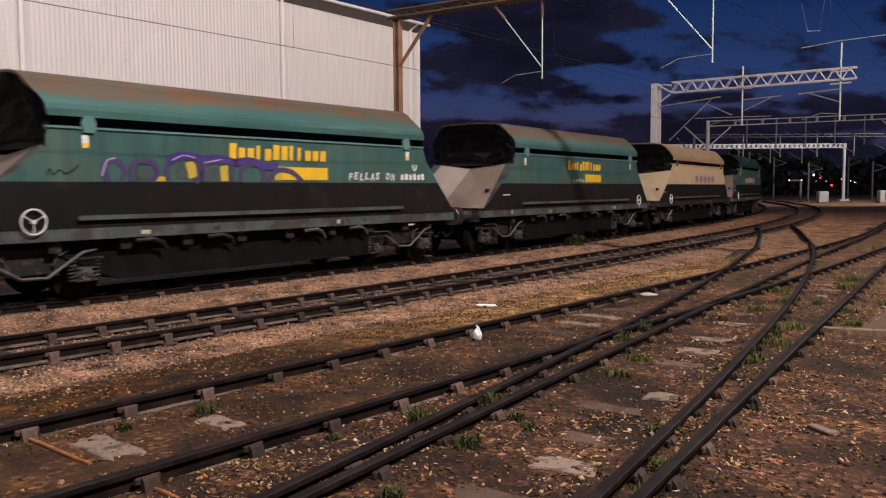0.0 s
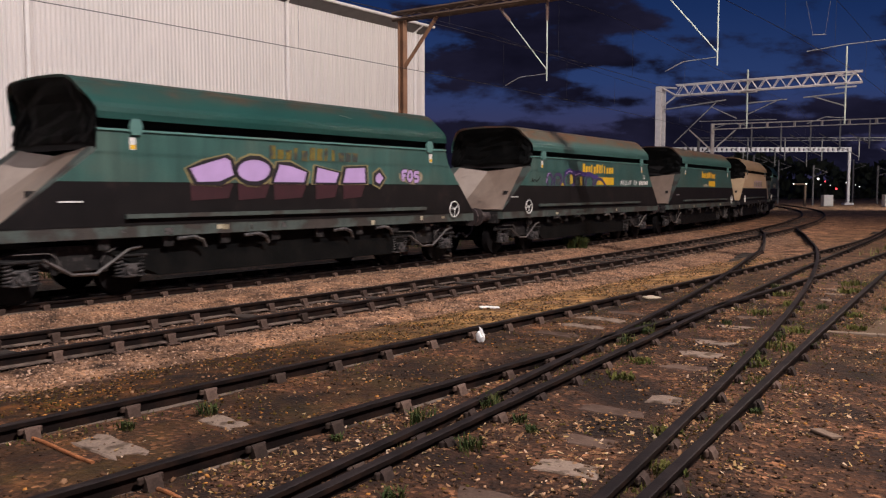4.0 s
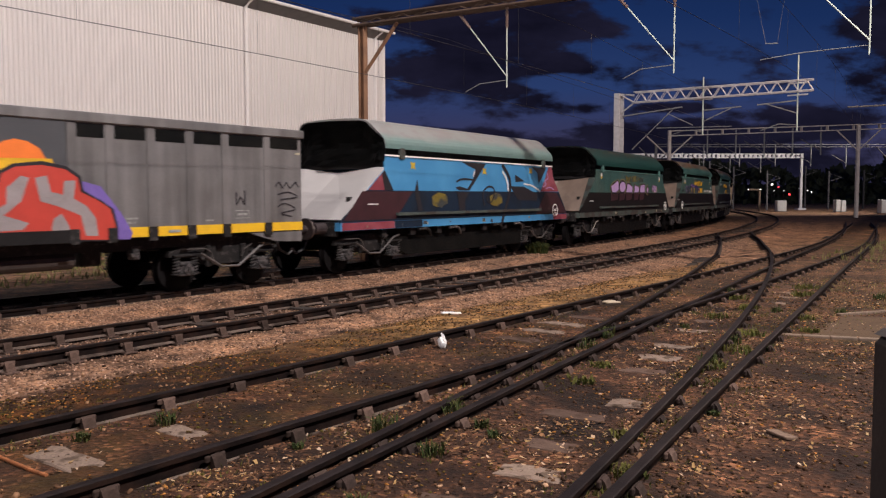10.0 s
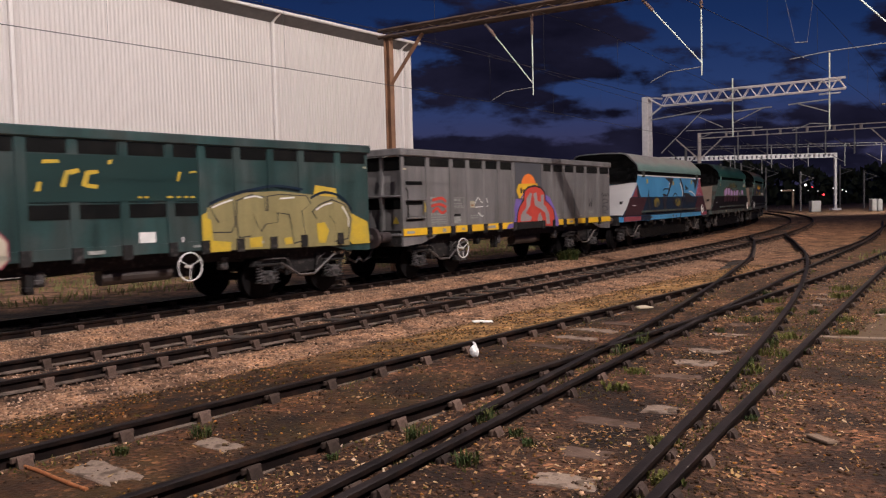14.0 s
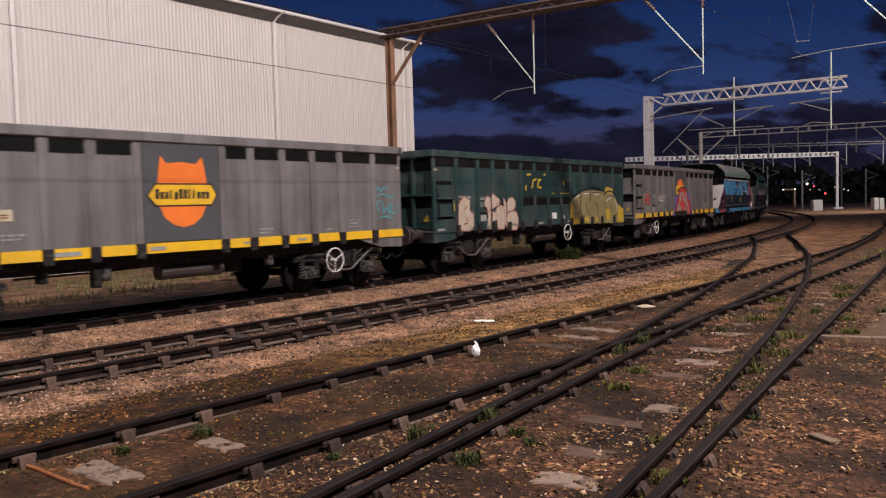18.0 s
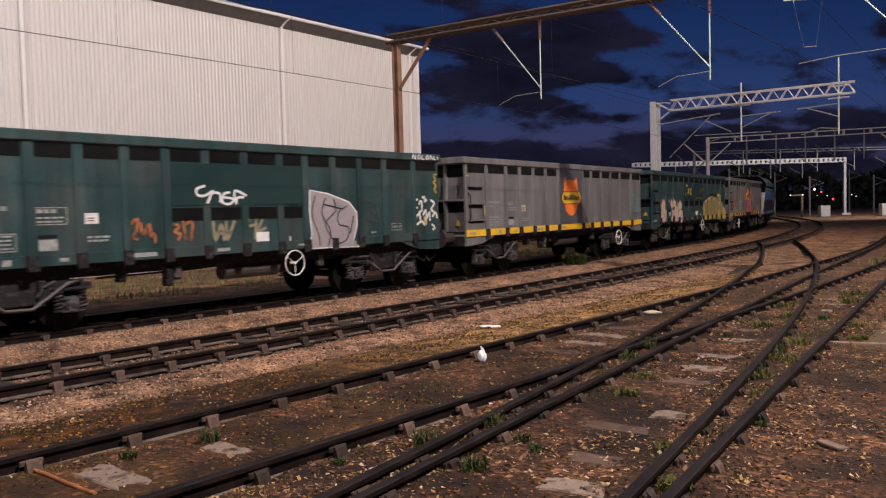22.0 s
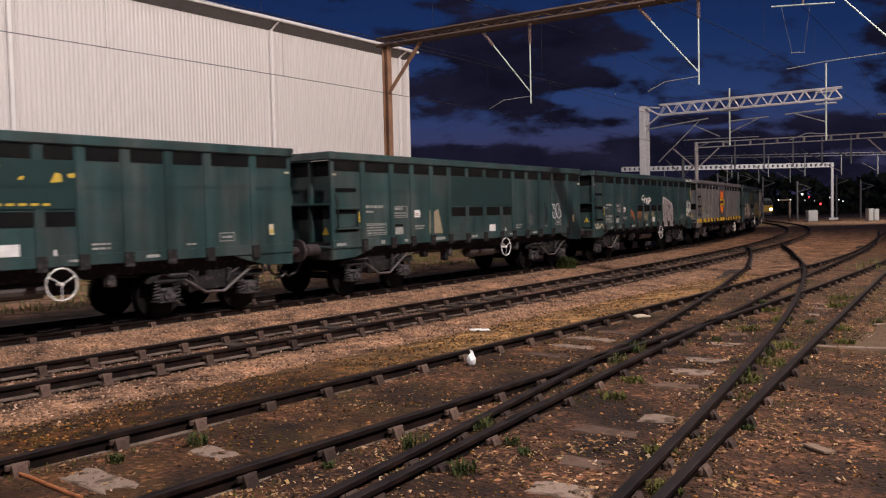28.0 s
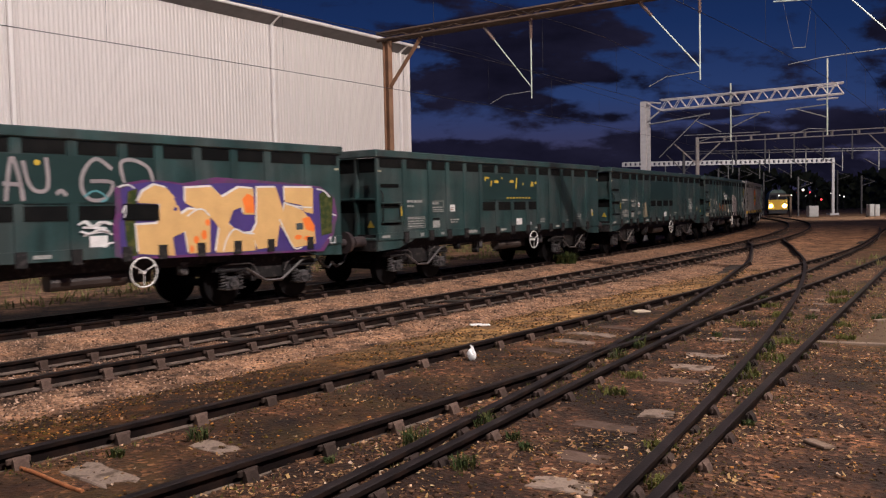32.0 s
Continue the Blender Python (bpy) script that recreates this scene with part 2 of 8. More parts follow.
M = {
    "green": mat("green_paint", (0.041, 0.096, 0.083), 0.34, vary=0.22, scale=1.1, second=(0.052, 0.080, 0.066), amount=0.7, bump=0.16, dist=0.03, streak=0.2),
    "green_box": mat("dark_green_paint", (0.0205, 0.047, 0.045), 0.34, vary=0.3, scale=1.4, second=(0.040, 0.048, 0.046), amount=0.7, bump=0.22, dist=0.03, streak=0.36),
    "cream": mat("cream_paint", (0.52, 0.38, 0.24), 0.55, vary=0.15, scale=1.2, second=(0.3, 0.2, 0.12), amount=0.4),
    # the next two bases are raised a little: haze over shadows put in
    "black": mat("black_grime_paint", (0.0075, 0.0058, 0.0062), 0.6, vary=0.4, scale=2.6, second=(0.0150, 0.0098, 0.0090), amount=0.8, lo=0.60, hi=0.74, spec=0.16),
    # also painted where the recess under the hood lies in shade
    "soot": mat("dark_interior_and_shade", (0.011, 0.0098, 0.0100), 0.9, vary=0.4, spec=0.2),
    # black sheeting, also painted where slots and the underframe lie in shade
    "tarp": mat("black_sheet_and_shade", (0.0032, 0.0034, 0.0035), 0.6, vary=0.4, scale=3.0, second=(0.007, 0.006, 0.0055), amount=0.5, bump=0.3, dist=0.03, spec=0.1),
    "slope": mat("worn_steel_slope_sheet", (0.34, 0.275, 0.235), 0.5, vary=0.12, scale=0.9, second=(0.26, 0.20, 0.165), amount=0.7, bump=0.04, streak=0.08),
    # browner copy of the slope sheet, the fold's shade put into its colour
    "slope_brown": mat("brown_shaded_slope_sheet", (0.235, 0.175, 0.138), 0.5, vary=0.14, scale=0.9, second=(0.17, 0.12, 0.092), amount=0.7, bump=0.04, streak=0.1),
    "slope_blue": mat("grey_slope_sheet", (0.50, 0.47, 0.455), 0.45, vary=0.08, scale=0.8, second=(0.42, 0.39, 0.375), amount=0.6, bump=0.04),
    "blue": mat("sky_blue_spray_paint", (0.052, 0.225, 0.44), 0.4, vary=0.12, scale=1.0, second=(0.075, 0.27, 0.48), amount=0.5, bump=0.03),
    "navy": mat("dark_blue_spray_paint", (0.006, 0.017, 0.036), 0.5, vary=0.3, scale=1.5, second=(0.005, 0.008, 0.013), amount=0.7, spec=0.3),
    "crimson": mat("crimson_spray_paint", (0.20, 0.035, 0.05), 0.45, vary=0.2, scale=2.0, second=(0.28, 0.08, 0.10), amount=0.5),
    "maroon": mat("maroon_spray_paint", (0.034, 0.008, 0.012), 0.5, vary=0.35),
    "grey": mat("grey_wagon_paint", (0.152, 0.142, 0.140), 0.34, vary=0.16, scale=1.2, second=(0.098, 0.090, 0.087), amount=0.6, bump=0.20, dist=0.03, streak=0.28),
    "yellow": mat("yellow_paint", (0.72, 0.42, 0.015), 0.5, vary=0.12, scale=4.0, second=(0.45, 0.26, 0.03), amount=0.4),
    "gold": mat("faded_yellow_paint", (0.50, 0.34, 0.03), 0.5, vary=0.25, scale=5.0, second=(0.25, 0.19, 0.04), amount=0.5),
    "orange": mat("orange_paint", (0.75, 0.17, 0.025), 0.5, vary=0.1, scale=3.0),
    "white": mat("white_stencil", (0.62, 0.60, 0.58), 0.6, vary=0.2, scale=8.0),
    "silver": mat("silver_spray_paint", (0.27, 0.235, 0.235), 0.4, vary=0.2, scale=4.0),
    "stencil_dim": mat("worn_white_stencil", (0.26, 0.26, 0.24), 0.6, vary=0.45, scale=14.0),
    "tank": mat("brown_air_tank", (0.040, 0.029, 0.025), 0.6, vary=0.35, scale=4.0),
    "pipe": mat("dull_grey_tie_bar", (0.080, 0.070, 0.067), 0.45, vary=0.45, scale=8.0),
    "indigo": mat("indigo_spray_paint", (0.052, 0.030, 0.155), 0.5, vary=0.25, scale=2.5),
    "magenta": mat("magenta_spray_paint", (0.13, 0.028, 0.125), 0.55, vary=0.35, scale=3.0, second=(0.05, 0.04, 0.06), amount=0.8),
    "tuft": mat("yellow_green_tuft", (0.095, 0.088, 0.020), 0.85, vary=0.5, scale=3.0, second=(0.04, 0.05, 0.012), amount=0.8, spec=0.2),
    "lilac": mat("lilac_spray_paint", (0.42, 0.28, 0.52), 0.5, vary=0.1),
    "purple": mat("purple_spray_paint", (0.060, 0.036, 0.105), 0.5, vary=0.3, scale=2.5, second=(0.030, 0.045, 0.05), amount=0.7),
    "red": mat("red_spray_paint", (0.45, 0.045, 0.03), 0.5, vary=0.15),
    "olive": mat("olive_gold_spray_paint", (0.235, 0.195, 0.085), 0.5, vary=0.25, scale=3.0, second=(0.17, 0.14, 0.06), amount=0.6, streak=0.12),
    "sand_paint": mat("sand_spray_paint", (0.60, 0.36, 0.14), 0.5, vary=0.12, scale=3.0),
    "pale": mat("pale_spray_paint", (0.42, 0.37, 0.26), 0.5, vary=0.2, scale=3.0),
    "teal": mat("teal_spray_paint", (0.085, 0.25, 0.27), 0.5, vary=0.2),
    "ink": mat("black_spray_paint", (0.012, 0.010, 0.014), 0.5, vary=0.3),
    # dark base with the underframe's hazy shade put into it
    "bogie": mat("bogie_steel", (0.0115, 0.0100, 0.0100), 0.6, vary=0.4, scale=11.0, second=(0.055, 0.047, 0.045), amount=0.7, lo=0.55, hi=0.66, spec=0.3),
    "axlebox": mat("dusty_axlebox", (0.090, 0.080, 0.079), 0.5, vary=0.5, scale=11.0, second=(0.012, 0.011, 0.011), amount=0.95, lo=0.46, hi=0.54),
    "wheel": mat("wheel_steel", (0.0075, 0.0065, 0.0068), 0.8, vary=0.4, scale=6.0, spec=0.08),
    "rim": mat("white_handwheel", (0.72, 0.70, 0.66), 0.5, vary=0.12, scale=9),
    "rail": mat("rusty_rail", (0.0105, 0.0070, 0.0063), 0.75, vary=0.35, scale=5.0, second=(0.024, 0.0128, 0.009), amount=0.6, spec=0.06),
    "railhead": mat("dull_rail_head", (0.0120, 0.0084, 0.0082), 0.65, vary=0.4, scale=4.0, second=(0.016, 0.011, 0.0105), amount=0.7, spec=0.14),
    "chair": mat("cast_rail_chair", (0.072, 0.045, 0.035), 0.9, vary=0.5, scale=14.0, second=(0.028, 0.017, 0.012), amount=0.8, per=0.55, spec=0.2),
    "sleeper": mat("weathered_sleeper", (0.034, 0.022, 0.016), 0.85, vary=0.35, scale=5.0, second=(0.018, 0.012, 0.009), amount=0.6, per=0.3),
    "sleeper_pale": mat("pale_dusty_sleeper", (0.150, 0.102, 0.074), 0.9, vary=0.4, scale=6.0, second=(0.042, 0.026, 0.017), amount=0.9, lo=0.50, hi=0.62, per=0.35, spec=0.15),
    "stone": mat("ballast_stone", (0.085, 0.060, 0.048), 0.85, vary=0.5, scale=4.0),
    "clad": mat("white_cladding", (0.72, 0.665, 0.636), 0.5, vary=0.05, scale=0.35, fine=18, bump=0.02, second=(0.69, 0.63, 0.60), amount=0.5, streak=0.04),
    "trim": mat("white_trim", (0.86, 0.81, 0.78), 0.45, vary=0.05, bump=0.02),
    "soffit": mat("grey_soffit", (0.17, 0.155, 0.150), 0.7, vary=0.2),
    "roof": mat("grey_roof_sheet", (0.20, 0.19, 0.19), 0.6, vary=0.2),
    "brownpost": mat("rust_brown_steel", (0.24, 0.12, 0.065), 0.65, vary=0.3, scale=2.0, second=(0.12, 0.06, 0.035), amount=0.7),
    "galv": mat("galvanised_steel", (0.56, 0.53, 0.53), 0.5, metal=0.15, vary=0.15, scale=6.0),
    "armsteel": mat("weathered_arm_tube", (0.24, 0.235, 0.225), 0.5, vary=0.2, scale=5.0, bump=0),
    "tube": mat("pale_registration_tube", (0.50, 0.55, 0.47), 0.5, metal=0.1, vary=0.15, scale=5.0, bump=0),
    "insul": mat("brown_insulator", (0.16, 0.10, 0.08), 0.3, vary=0.2),
    "wire": mat("dark_wire", (0.03, 0.028, 0.03), 0.5, metal=0.3, vary=0.2),
    "leaf": mat("weed_leaf", (0.030, 0.046, 0.012), 0.8, vary=0.4, scale=9.0, second=(0.075, 0.066, 0.018), amount=0.7, spec=0.2),
    "grass": mat("rough_grass", (0.200, 0.180, 0.075), 0.85, vary=0.45, scale=2.0, second=(0.090, 0.090, 0.030), amount=0.8, spec=0.2),
    "paper": mat("white_plastic_litter", (0.80, 0.78, 0.76), 0.5, vary=0.05),
    "card": mat("pale_board", (0.42, 0.33, 0.24), 0.8, vary=0.2),
    "cone": mat("faded_orange_plastic", (0.34, 0.125, 0.050), 0.8, vary=0.35, scale=8.0, second=(0.07, 0.032, 0.016), amount=0.8, spec=0.2),
    "cabinet": mat("pale_grey_cabinet", (0.40, 0.385, 0.37), 0.5, vary=0.1),
    "hedge": mat("dark_foliage", (0.02, 0.026, 0.012), 0.8, vary=0.5, scale=1.0),
    "locoyellow": mat("yellow_cab_front", (0.70, 0.40, 0.03), 0.5, vary=0.1),
    "pane": mat("dark_window_glass", (0.01, 0.011, 0.013), 0.08, vary=0.1, bump=0),
    "post": mat("dark_timber_post", (0.03, 0.022, 0.02), 0.85, vary=0.3),
    "pathdirt": mat("trodden_path_dirt", (0.092, 0.058, 0.036), 0.95, vary=0.3, scale=3.0, fine=90, second=(0.050, 0.031, 0.019), amount=0.6, spec=0.15),
    "kerb": mat("pale_edging", (0.16, 0.115, 0.085), 0.9, vary=0.25, scale=6.0, spec=0.2),
    "green_panel": mat("smooth_dark_green_panel", (0.012, 0.031, 0.029), 0.35, vary=0.2, scale=1.0, bump=0.02),
    "grey_panel": mat("smooth_grey_panel", (0.075, 0.075, 0.080), 0.28, vary=0.15, scale=0.9, bump=0.02),
    # darker copy of the post's brown, with the boom's shade put in
    "boomsteel": mat("shaded_brown_boom", (0.085, 0.052, 0.036), 0.7, vary=0.3, scale=2.0),
    "warmsteel": mat("warm_grey_steel", (0.66, 0.58, 0.52), 0.55, vary=0.2, scale=3.0, second=(0.36, 0.27, 0.21), amount=0.45),
    "dimsteel": mat("dull_grey_steel", (0.085, 0.078, 0.080), 0.6, vary=0.2, scale=3.0),
    "navygold": mat("dull_gold_over_navy", (0.17, 0.125, 0.018), 0.5, vary=0.5, scale=3.5, second=(0.012, 0.02, 0.03), amount=0.9),
    "hood_teal": mat("teal_hood_side", (0.085, 0.185, 0.165), 0.45, vary=0.2, scale=0.7, second=(0.13, 0.135, 0.10), amount=0.6, lo=0.52, hi=0.72, bump=0.05),
    "sole_worn": mat("worn_green_sole_bar", (0.058, 0.074, 0.066), 0.6, vary=0.4, scale=1.7, second=(0.028, 0.020, 0.017), amount=0.9, lo=0.46, hi=0.56, streak=0.2),
    "dust": mat("dusty_rail_foot", (0.130, 0.094, 0.076), 0.9, vary=0.4, scale=3.0, second=(0.020, 0.013, 0.010), amount=0.9, spec=0.2),
    "beige": mat("beige_spray_paint", (0.24, 0.20, 0.13), 0.5, vary=0.25, scale=6.0),
    "chair_dark": mat("oily_rail_chair", (0.034, 0.021, 0.017), 0.9, vary=0.5, scale=14.0, second=(0.014, 0.009, 0.007), amount=0.8, per=0.5, spec=0.2),
    "violet": mat("violet_spray_paint", (0.155, 0.100, 0.34), 0.5, vary=0.25, scale=3.0),
    "cream_paint": mat("cream_spray_paint", (0.46, 0.385, 0.30), 0.55, vary=0.22, scale=5.0, second=(0.30, 0.25, 0.19), amount=0.7, streak=0.12),
    "dusty": mat("dusty_smear", (0.060, 0.066, 0.068), 0.6, vary=0.5, scale=7.0, second=(0.022, 0.042, 0.042), amount=0.9, lo=0.42, hi=0.58),
    "buffer": mat("greasy_buffer_steel", (0.060, 0.045, 0.045), 0.45, vary=0.4, scale=5.0, second=(0.020, 0.015, 0.015), amount=0.8),
    "timber": mat("worn_grey_timber", (0.195, 0.140, 0.108), 0.9, vary=0.35, scale=7.0, second=(0.060, 0.040, 0.028), amount=0.9, lo=0.50, hi=0.60, per=0.18, spec=0.15),
    "timber_red": mat("dirt_stained_timber", (0.092, 0.058, 0.044), 0.9, vary=0.3, scale=6.0, second=(0.052, 0.031, 0.022), amount=0.9, lo=0.46, hi=0.60, per=0.2, spec=0.15),
    "lampwhite": glow("headlamp_glass", (1.0, 0.93, 0.80), 22.0),
    "lampred": glow("red_lamp_glass", (1.0, 0.05, 0.06), 4.0),
    "lampcool": glow("white_lamp_glass", (1.0, 0.93, 0.85), 2.0),
}


def hood_material(name, low, high, flake, z0, z1):
    """Sheet-metal hood: paint on the flanks, blending to another colour over the crown."""
    m = mat(name, low, 0.45, vary=0.14, scale=0.9, bump=0.05)
    nt = m.node_tree
    N, L = nt.nodes.new, nt.links.new
    b = nt.nodes["Principled BSDF"]
    old = b.inputs["Base Color"].links[0].from_socket
    co, sep = N("ShaderNodeTexCoord"), N("ShaderNodeSeparateXYZ")
    L(co.outputs["Object"], sep.inputs[0])
    mp, n1, n2 = N("ShaderNodeMapping"), N("ShaderNodeTexNoise"), N("ShaderNodeTexNoise")
    mp.inputs["Scale"].default_value = (0.6, 1.5, 1.5)
    L(co.outputs["Object"], mp.inputs[0])
    for n, s in ((n1, 1.1), (n2, 2.6)):
        n.inputs["Scale"].default_value, n.inputs["Detail"].default_value = s, 5
        L(mp.outputs[0], n.inputs[0])
    ad = N("ShaderNodeMath")
    ad.operation = "MULTIPLY_ADD"
    L(n1.outputs[0], ad.inputs[0])
    ad.inputs[1].default_value = 0.5
    L(sep.outputs["Z"], ad.inputs[2])
    mr = N("ShaderNodeMapRange")
    mr.interpolation_type = "SMOOTHSTEP"
    mr.inputs["From Min"].default_value, mr.inputs["From Max"].default_value = z0 + 0.25, z1 + 0.25
    L(ad.outputs[0], mr.inputs["Value"])
    rp = N("ShaderNodeValToRGB")
    rp.color_ramp.elements[0].position, rp.color_ramp.elements[0].color = 0.45, (*high, 1)
    rp.color_ramp.elements[1].position, rp.color_ramp.elements[1].color = 0.62, (*flake, 1)
    L(n2.outputs[0], rp.inputs[0])
    mx = N("ShaderNodeMixRGB")
    L(mr.outputs[0], mx.inputs[0])
    L(old, mx.inputs[1])
    L(rp.outputs[0], mx.inputs[2])
    L(mx.outputs[0], b.inputs["Base Color"])
    return m


M["hood_rust"] = hood_material("rust_topped_hood", (0.075, 0.185, 0.165), (0.170, 0.145, 0.105), (0.23, 0.115, 0.06), 3.18, 3.36)
M["hood_green"] = hood_material("hood_green_paint", (0.015, 0.078, 0.066), (0.032, 0.070, 0.058), (0.085, 0.066, 0.045), 3.24, 3.48)
# greyer and paler towards the crown
M["hood_pale"] = hood_material("pale_green_hood", (0.23, 0.36, 0.34), (0.40, 0.40, 0.38), (0.38, 0.34, 0.33), 3.10, 3.36)


def ground_material():
    m = bpy.data.materials.new("ballast_and_dirt")
    m.use_nodes = True
    nt = m.node_tree
    N, L = nt.nodes.new, nt.links.new
    b = nt.nodes["Principled BSDF"]
    b.inputs["Roughness"].default_value = 0.9
    b.inputs["Specular IOR Level"].default_value = 0.25
    co = N("ShaderNodeTexCoord")

    def nz(scale, detail=6, rough=0.6):
        n = N("ShaderNodeTexNoise")
        n.inputs["Scale"].default_value, n.inputs["Detail"].default_value, n.inputs["Roughness"].default_value = scale, detail, rough
        L(co.outputs["Object"], n.inputs[0])
        return n.outputs[0]

    def ramp(src, *stops):
        r = N("ShaderNodeValToRGB")
        e = r.color_ramp.elements
        e[0].position, e[0].color = stops[0][0], (*stops[0][1], 1)
        e[1].position, e[1].color = stops[-1][0], (*stops[-1][1], 1)
        for p, c in stops[1:-1]:
            k = e.new(p)
            k.color = (*c, 1)
        L(src, r.inputs[0])
        return r.outputs[0]

    def mix(f, a, c, kind="MIX"):
        x = N("ShaderNodeMixRGB")
        x.blend_type = kind
        if isinstance(f, float):
            x.inputs[0].default_value = f
        else:
            L(f, x.inputs[0])
        L(a, x.inputs[1])
        L(c, x.inputs[2])
        return x.outputs[0]

    vor = N("ShaderNodeTexVoronoi")
    vor.inputs["Scale"].default_value = 27
    L(co.outputs["Object"], vor.inputs["Vector"])
    hue = N("ShaderNodeSeparateXYZ")
    L(vor.outputs["Color"], hue.inputs[0])
    stones = ramp(hue.outputs[0], (0.0, (0.0208, 0.0090, 0.0044)), (0.5, (0.0520, 0.0215, 0.0104)), (0.82, (0.0998, 0.0420, 0.0196)), (0.95, (0.1768, 0.0768, 0.0360)), (1.0, (0.3120, 0.1418, 0.0701)))
    dirt = ramp(nz(7), (0.3, (0.0100, 0.0043, 0.0025)), (0.55, (0.0209, 0.0086, 0.0046)), (0.75, (0.0460, 0.0189, 0.0086)))
    base = mix(ramp(nz(1.1), (0.42, (0, 0, 0)), (0.60, (1, 1, 1))), dirt, stones)
    moss = ramp(nz(5, 7), (0.32, (0.0086, 0.0036, 0.0010)), (0.48, (0.0277, 0.0104, 0.0023)), (0.60, (0.0767, 0.0269, 0.0052)), (0.74, (0.1599, 0.0588, 0.0118)))
    # the weathered strips: mossy and orange beside the middle tracks, pale between the outer ones
    att = N("ShaderNodeAttribute")
    att.attribute_name = "zone"
    zone = N("ShaderNodeSeparateXYZ")
    L(att.outputs["Color"], zone.inputs[0])

    def mask(src, noise_scale, lo, hi):
        a = N("ShaderNodeMath")
        a.operation = "MULTIPLY"
        L(src, a.inputs[0])
        L(ramp(nz(noise_scale), (lo, (0, 0, 0)), (hi, (1, 1, 1))), a.inputs[1])
        return a.outputs[0]

    base = mix(mask(zone.outputs[0], 1.9, 0.36, 0.48), base, moss)
    pale = ramp(hue.outputs[1], (0.0, (0.1546, 0.0803, 0.0446)), (0.6, (0.2994, 0.1581, 0.0901)), (1.0, (0.5200, 0.2967, 0.1777)))
    base = mix(mask(zone.outputs[1], 2.2, 0.33, 0.50), base, pale)
    gold = ramp(nz(6), (0.36, (0.0650, 0.0351, 0.0117)), (0.50, (0.2600, 0.1378, 0.0468)), (0.68, (0.5070, 0.2795, 0.1040)))
    base = mix(mask(att.outputs["Alpha"], 1.7, 0.34, 0.50), base, gold)
    green = ramp(nz(11), (0.3, (0.0295, 0.0192, 0.0035)), (0.7, (0.1521, 0.0935, 0.0175)))
    base = mix(mask(zone.outputs[2], 1.3, 0.46, 0.60), base, green)
    # trodden and oily patches
    base = mix(0.85, base, ramp(nz(2.7, 5), (0.30, (0.42, 0.42, 0.46)), (0.48, (0.85, 0.85, 0.86)), (0.62, (1.25, 1.22, 1.18)), (0.75, (1.6, 1.5, 1.4))), "MULTIPLY")
    base = mix(0.8, base, ramp(nz(0.55, 6, 0.65), (0.34, (0.52, 0.54, 0.56)), (0.50, (0.98, 0.98, 0.98)), (0.66, (1.40, 1.36, 1.30))), "MULTIPLY")
    L(base, b.inputs["Base Color"])
    bp = N("ShaderNodeBump")
    bp.inputs["Strength"].default_value, bp.inputs["Distance"].default_value = 1.0, 0.028
    L(mix(0.5, vor.outputs["Distance"], nz(30)), bp.inputs["Height"])
    L(bp.outputs[0], b.inputs["Normal"])
    return m


M["ground"] = ground_material()


# ---- mesh helpers ----
def mesh_of(bm, name, material, smooth=False):
    me = bpy.data.meshes.new(name)
    bmesh.ops.recalc_face_normals(bm, faces=bm.faces)
    bm.to_mesh(me)
    bm.free()
    for k in (material if isinstance(material, (list, tuple)) else [material]):
        me.materials.append(M[k])
    if smooth:
        me.polygons.foreach_set("use_smooth", [True] * len(me.polygons))
    return me


def part(name, bm, material, parent, label="", smooth=False):
    """Links a bmesh as one mesh object under a thing or a part."""
    ob = new(name, mesh_of(bm, name, material, smooth))
    ob.parent = parent
    if label:
        ob["label"] = label
    return ob


def piece(name, me, parent, m):
    """One more object on a shared mesh, under parent."""
    ob = new(name, me)
    ob.parent = parent
    ob.matrix_basis = m
    return ob


def empty(name, m=None):
    ob = new(name)
    ob.empty_display_size = 0.3
    if m is not None:
        ob.matrix_world = m
    return ob


def box(bm, x0, x1, y0, y1, z0, z1, m=None, mi=0, bevel=0.0):
    vs = [bm.verts.new(v) for v in ((x0, y0, z0), (x1, y0, z0), (x1, y1, z0), (x0, y1, z0), (x0, y0, z1), (x1, y0, z1), (x1, y1, z1), (x0, y1, z1))]
    fs = [bm.faces.new([vs[i] for i in f]) for f in ((0, 3, 2, 1), (4, 5, 6, 7), (0, 1, 5, 4), (1, 2, 6, 5), (2, 3, 7, 6), (3, 0, 4, 7))]
    for f in fs:
        f.material_index = mi
    if bevel:
        es = list({e for f in fs for e in f.edges})
        r = bmesh.ops.bevel(bm, geom=es, offset=bevel, segments=1, affect="EDGES")
        vs = list({v for f in r["faces"] for v in f.verts} | {v for v in vs if v.is_valid})
    if m is not None:
        bmesh.ops.transform(bm, matrix=m, verts=vs)
    return vs


def prism(bm, poly, a, b, axis="y", mi=0):
    """A polygon in the plane across the axis, drawn out from a to b."""
    def v(p, k):
        return (p[0], k, p[1]) if axis == "y" else ((k, p[0], p[1]) if axis == "x" else (p[0], p[1], k))
    lo, hi = [bm.verts.new(v(p, a)) for p in poly], [bm.verts.new(v(p, b)) for p in poly]
    n = len(poly)
    fs = [bm.faces.new(lo), bm.faces.new(hi[::-1])] + [bm.faces.new((lo[i], hi[i], hi[(i + 1) % n], lo[(i + 1) % n])) for i in range(n)]
    for f in fs:
        f.material_index = mi
    return lo + hi


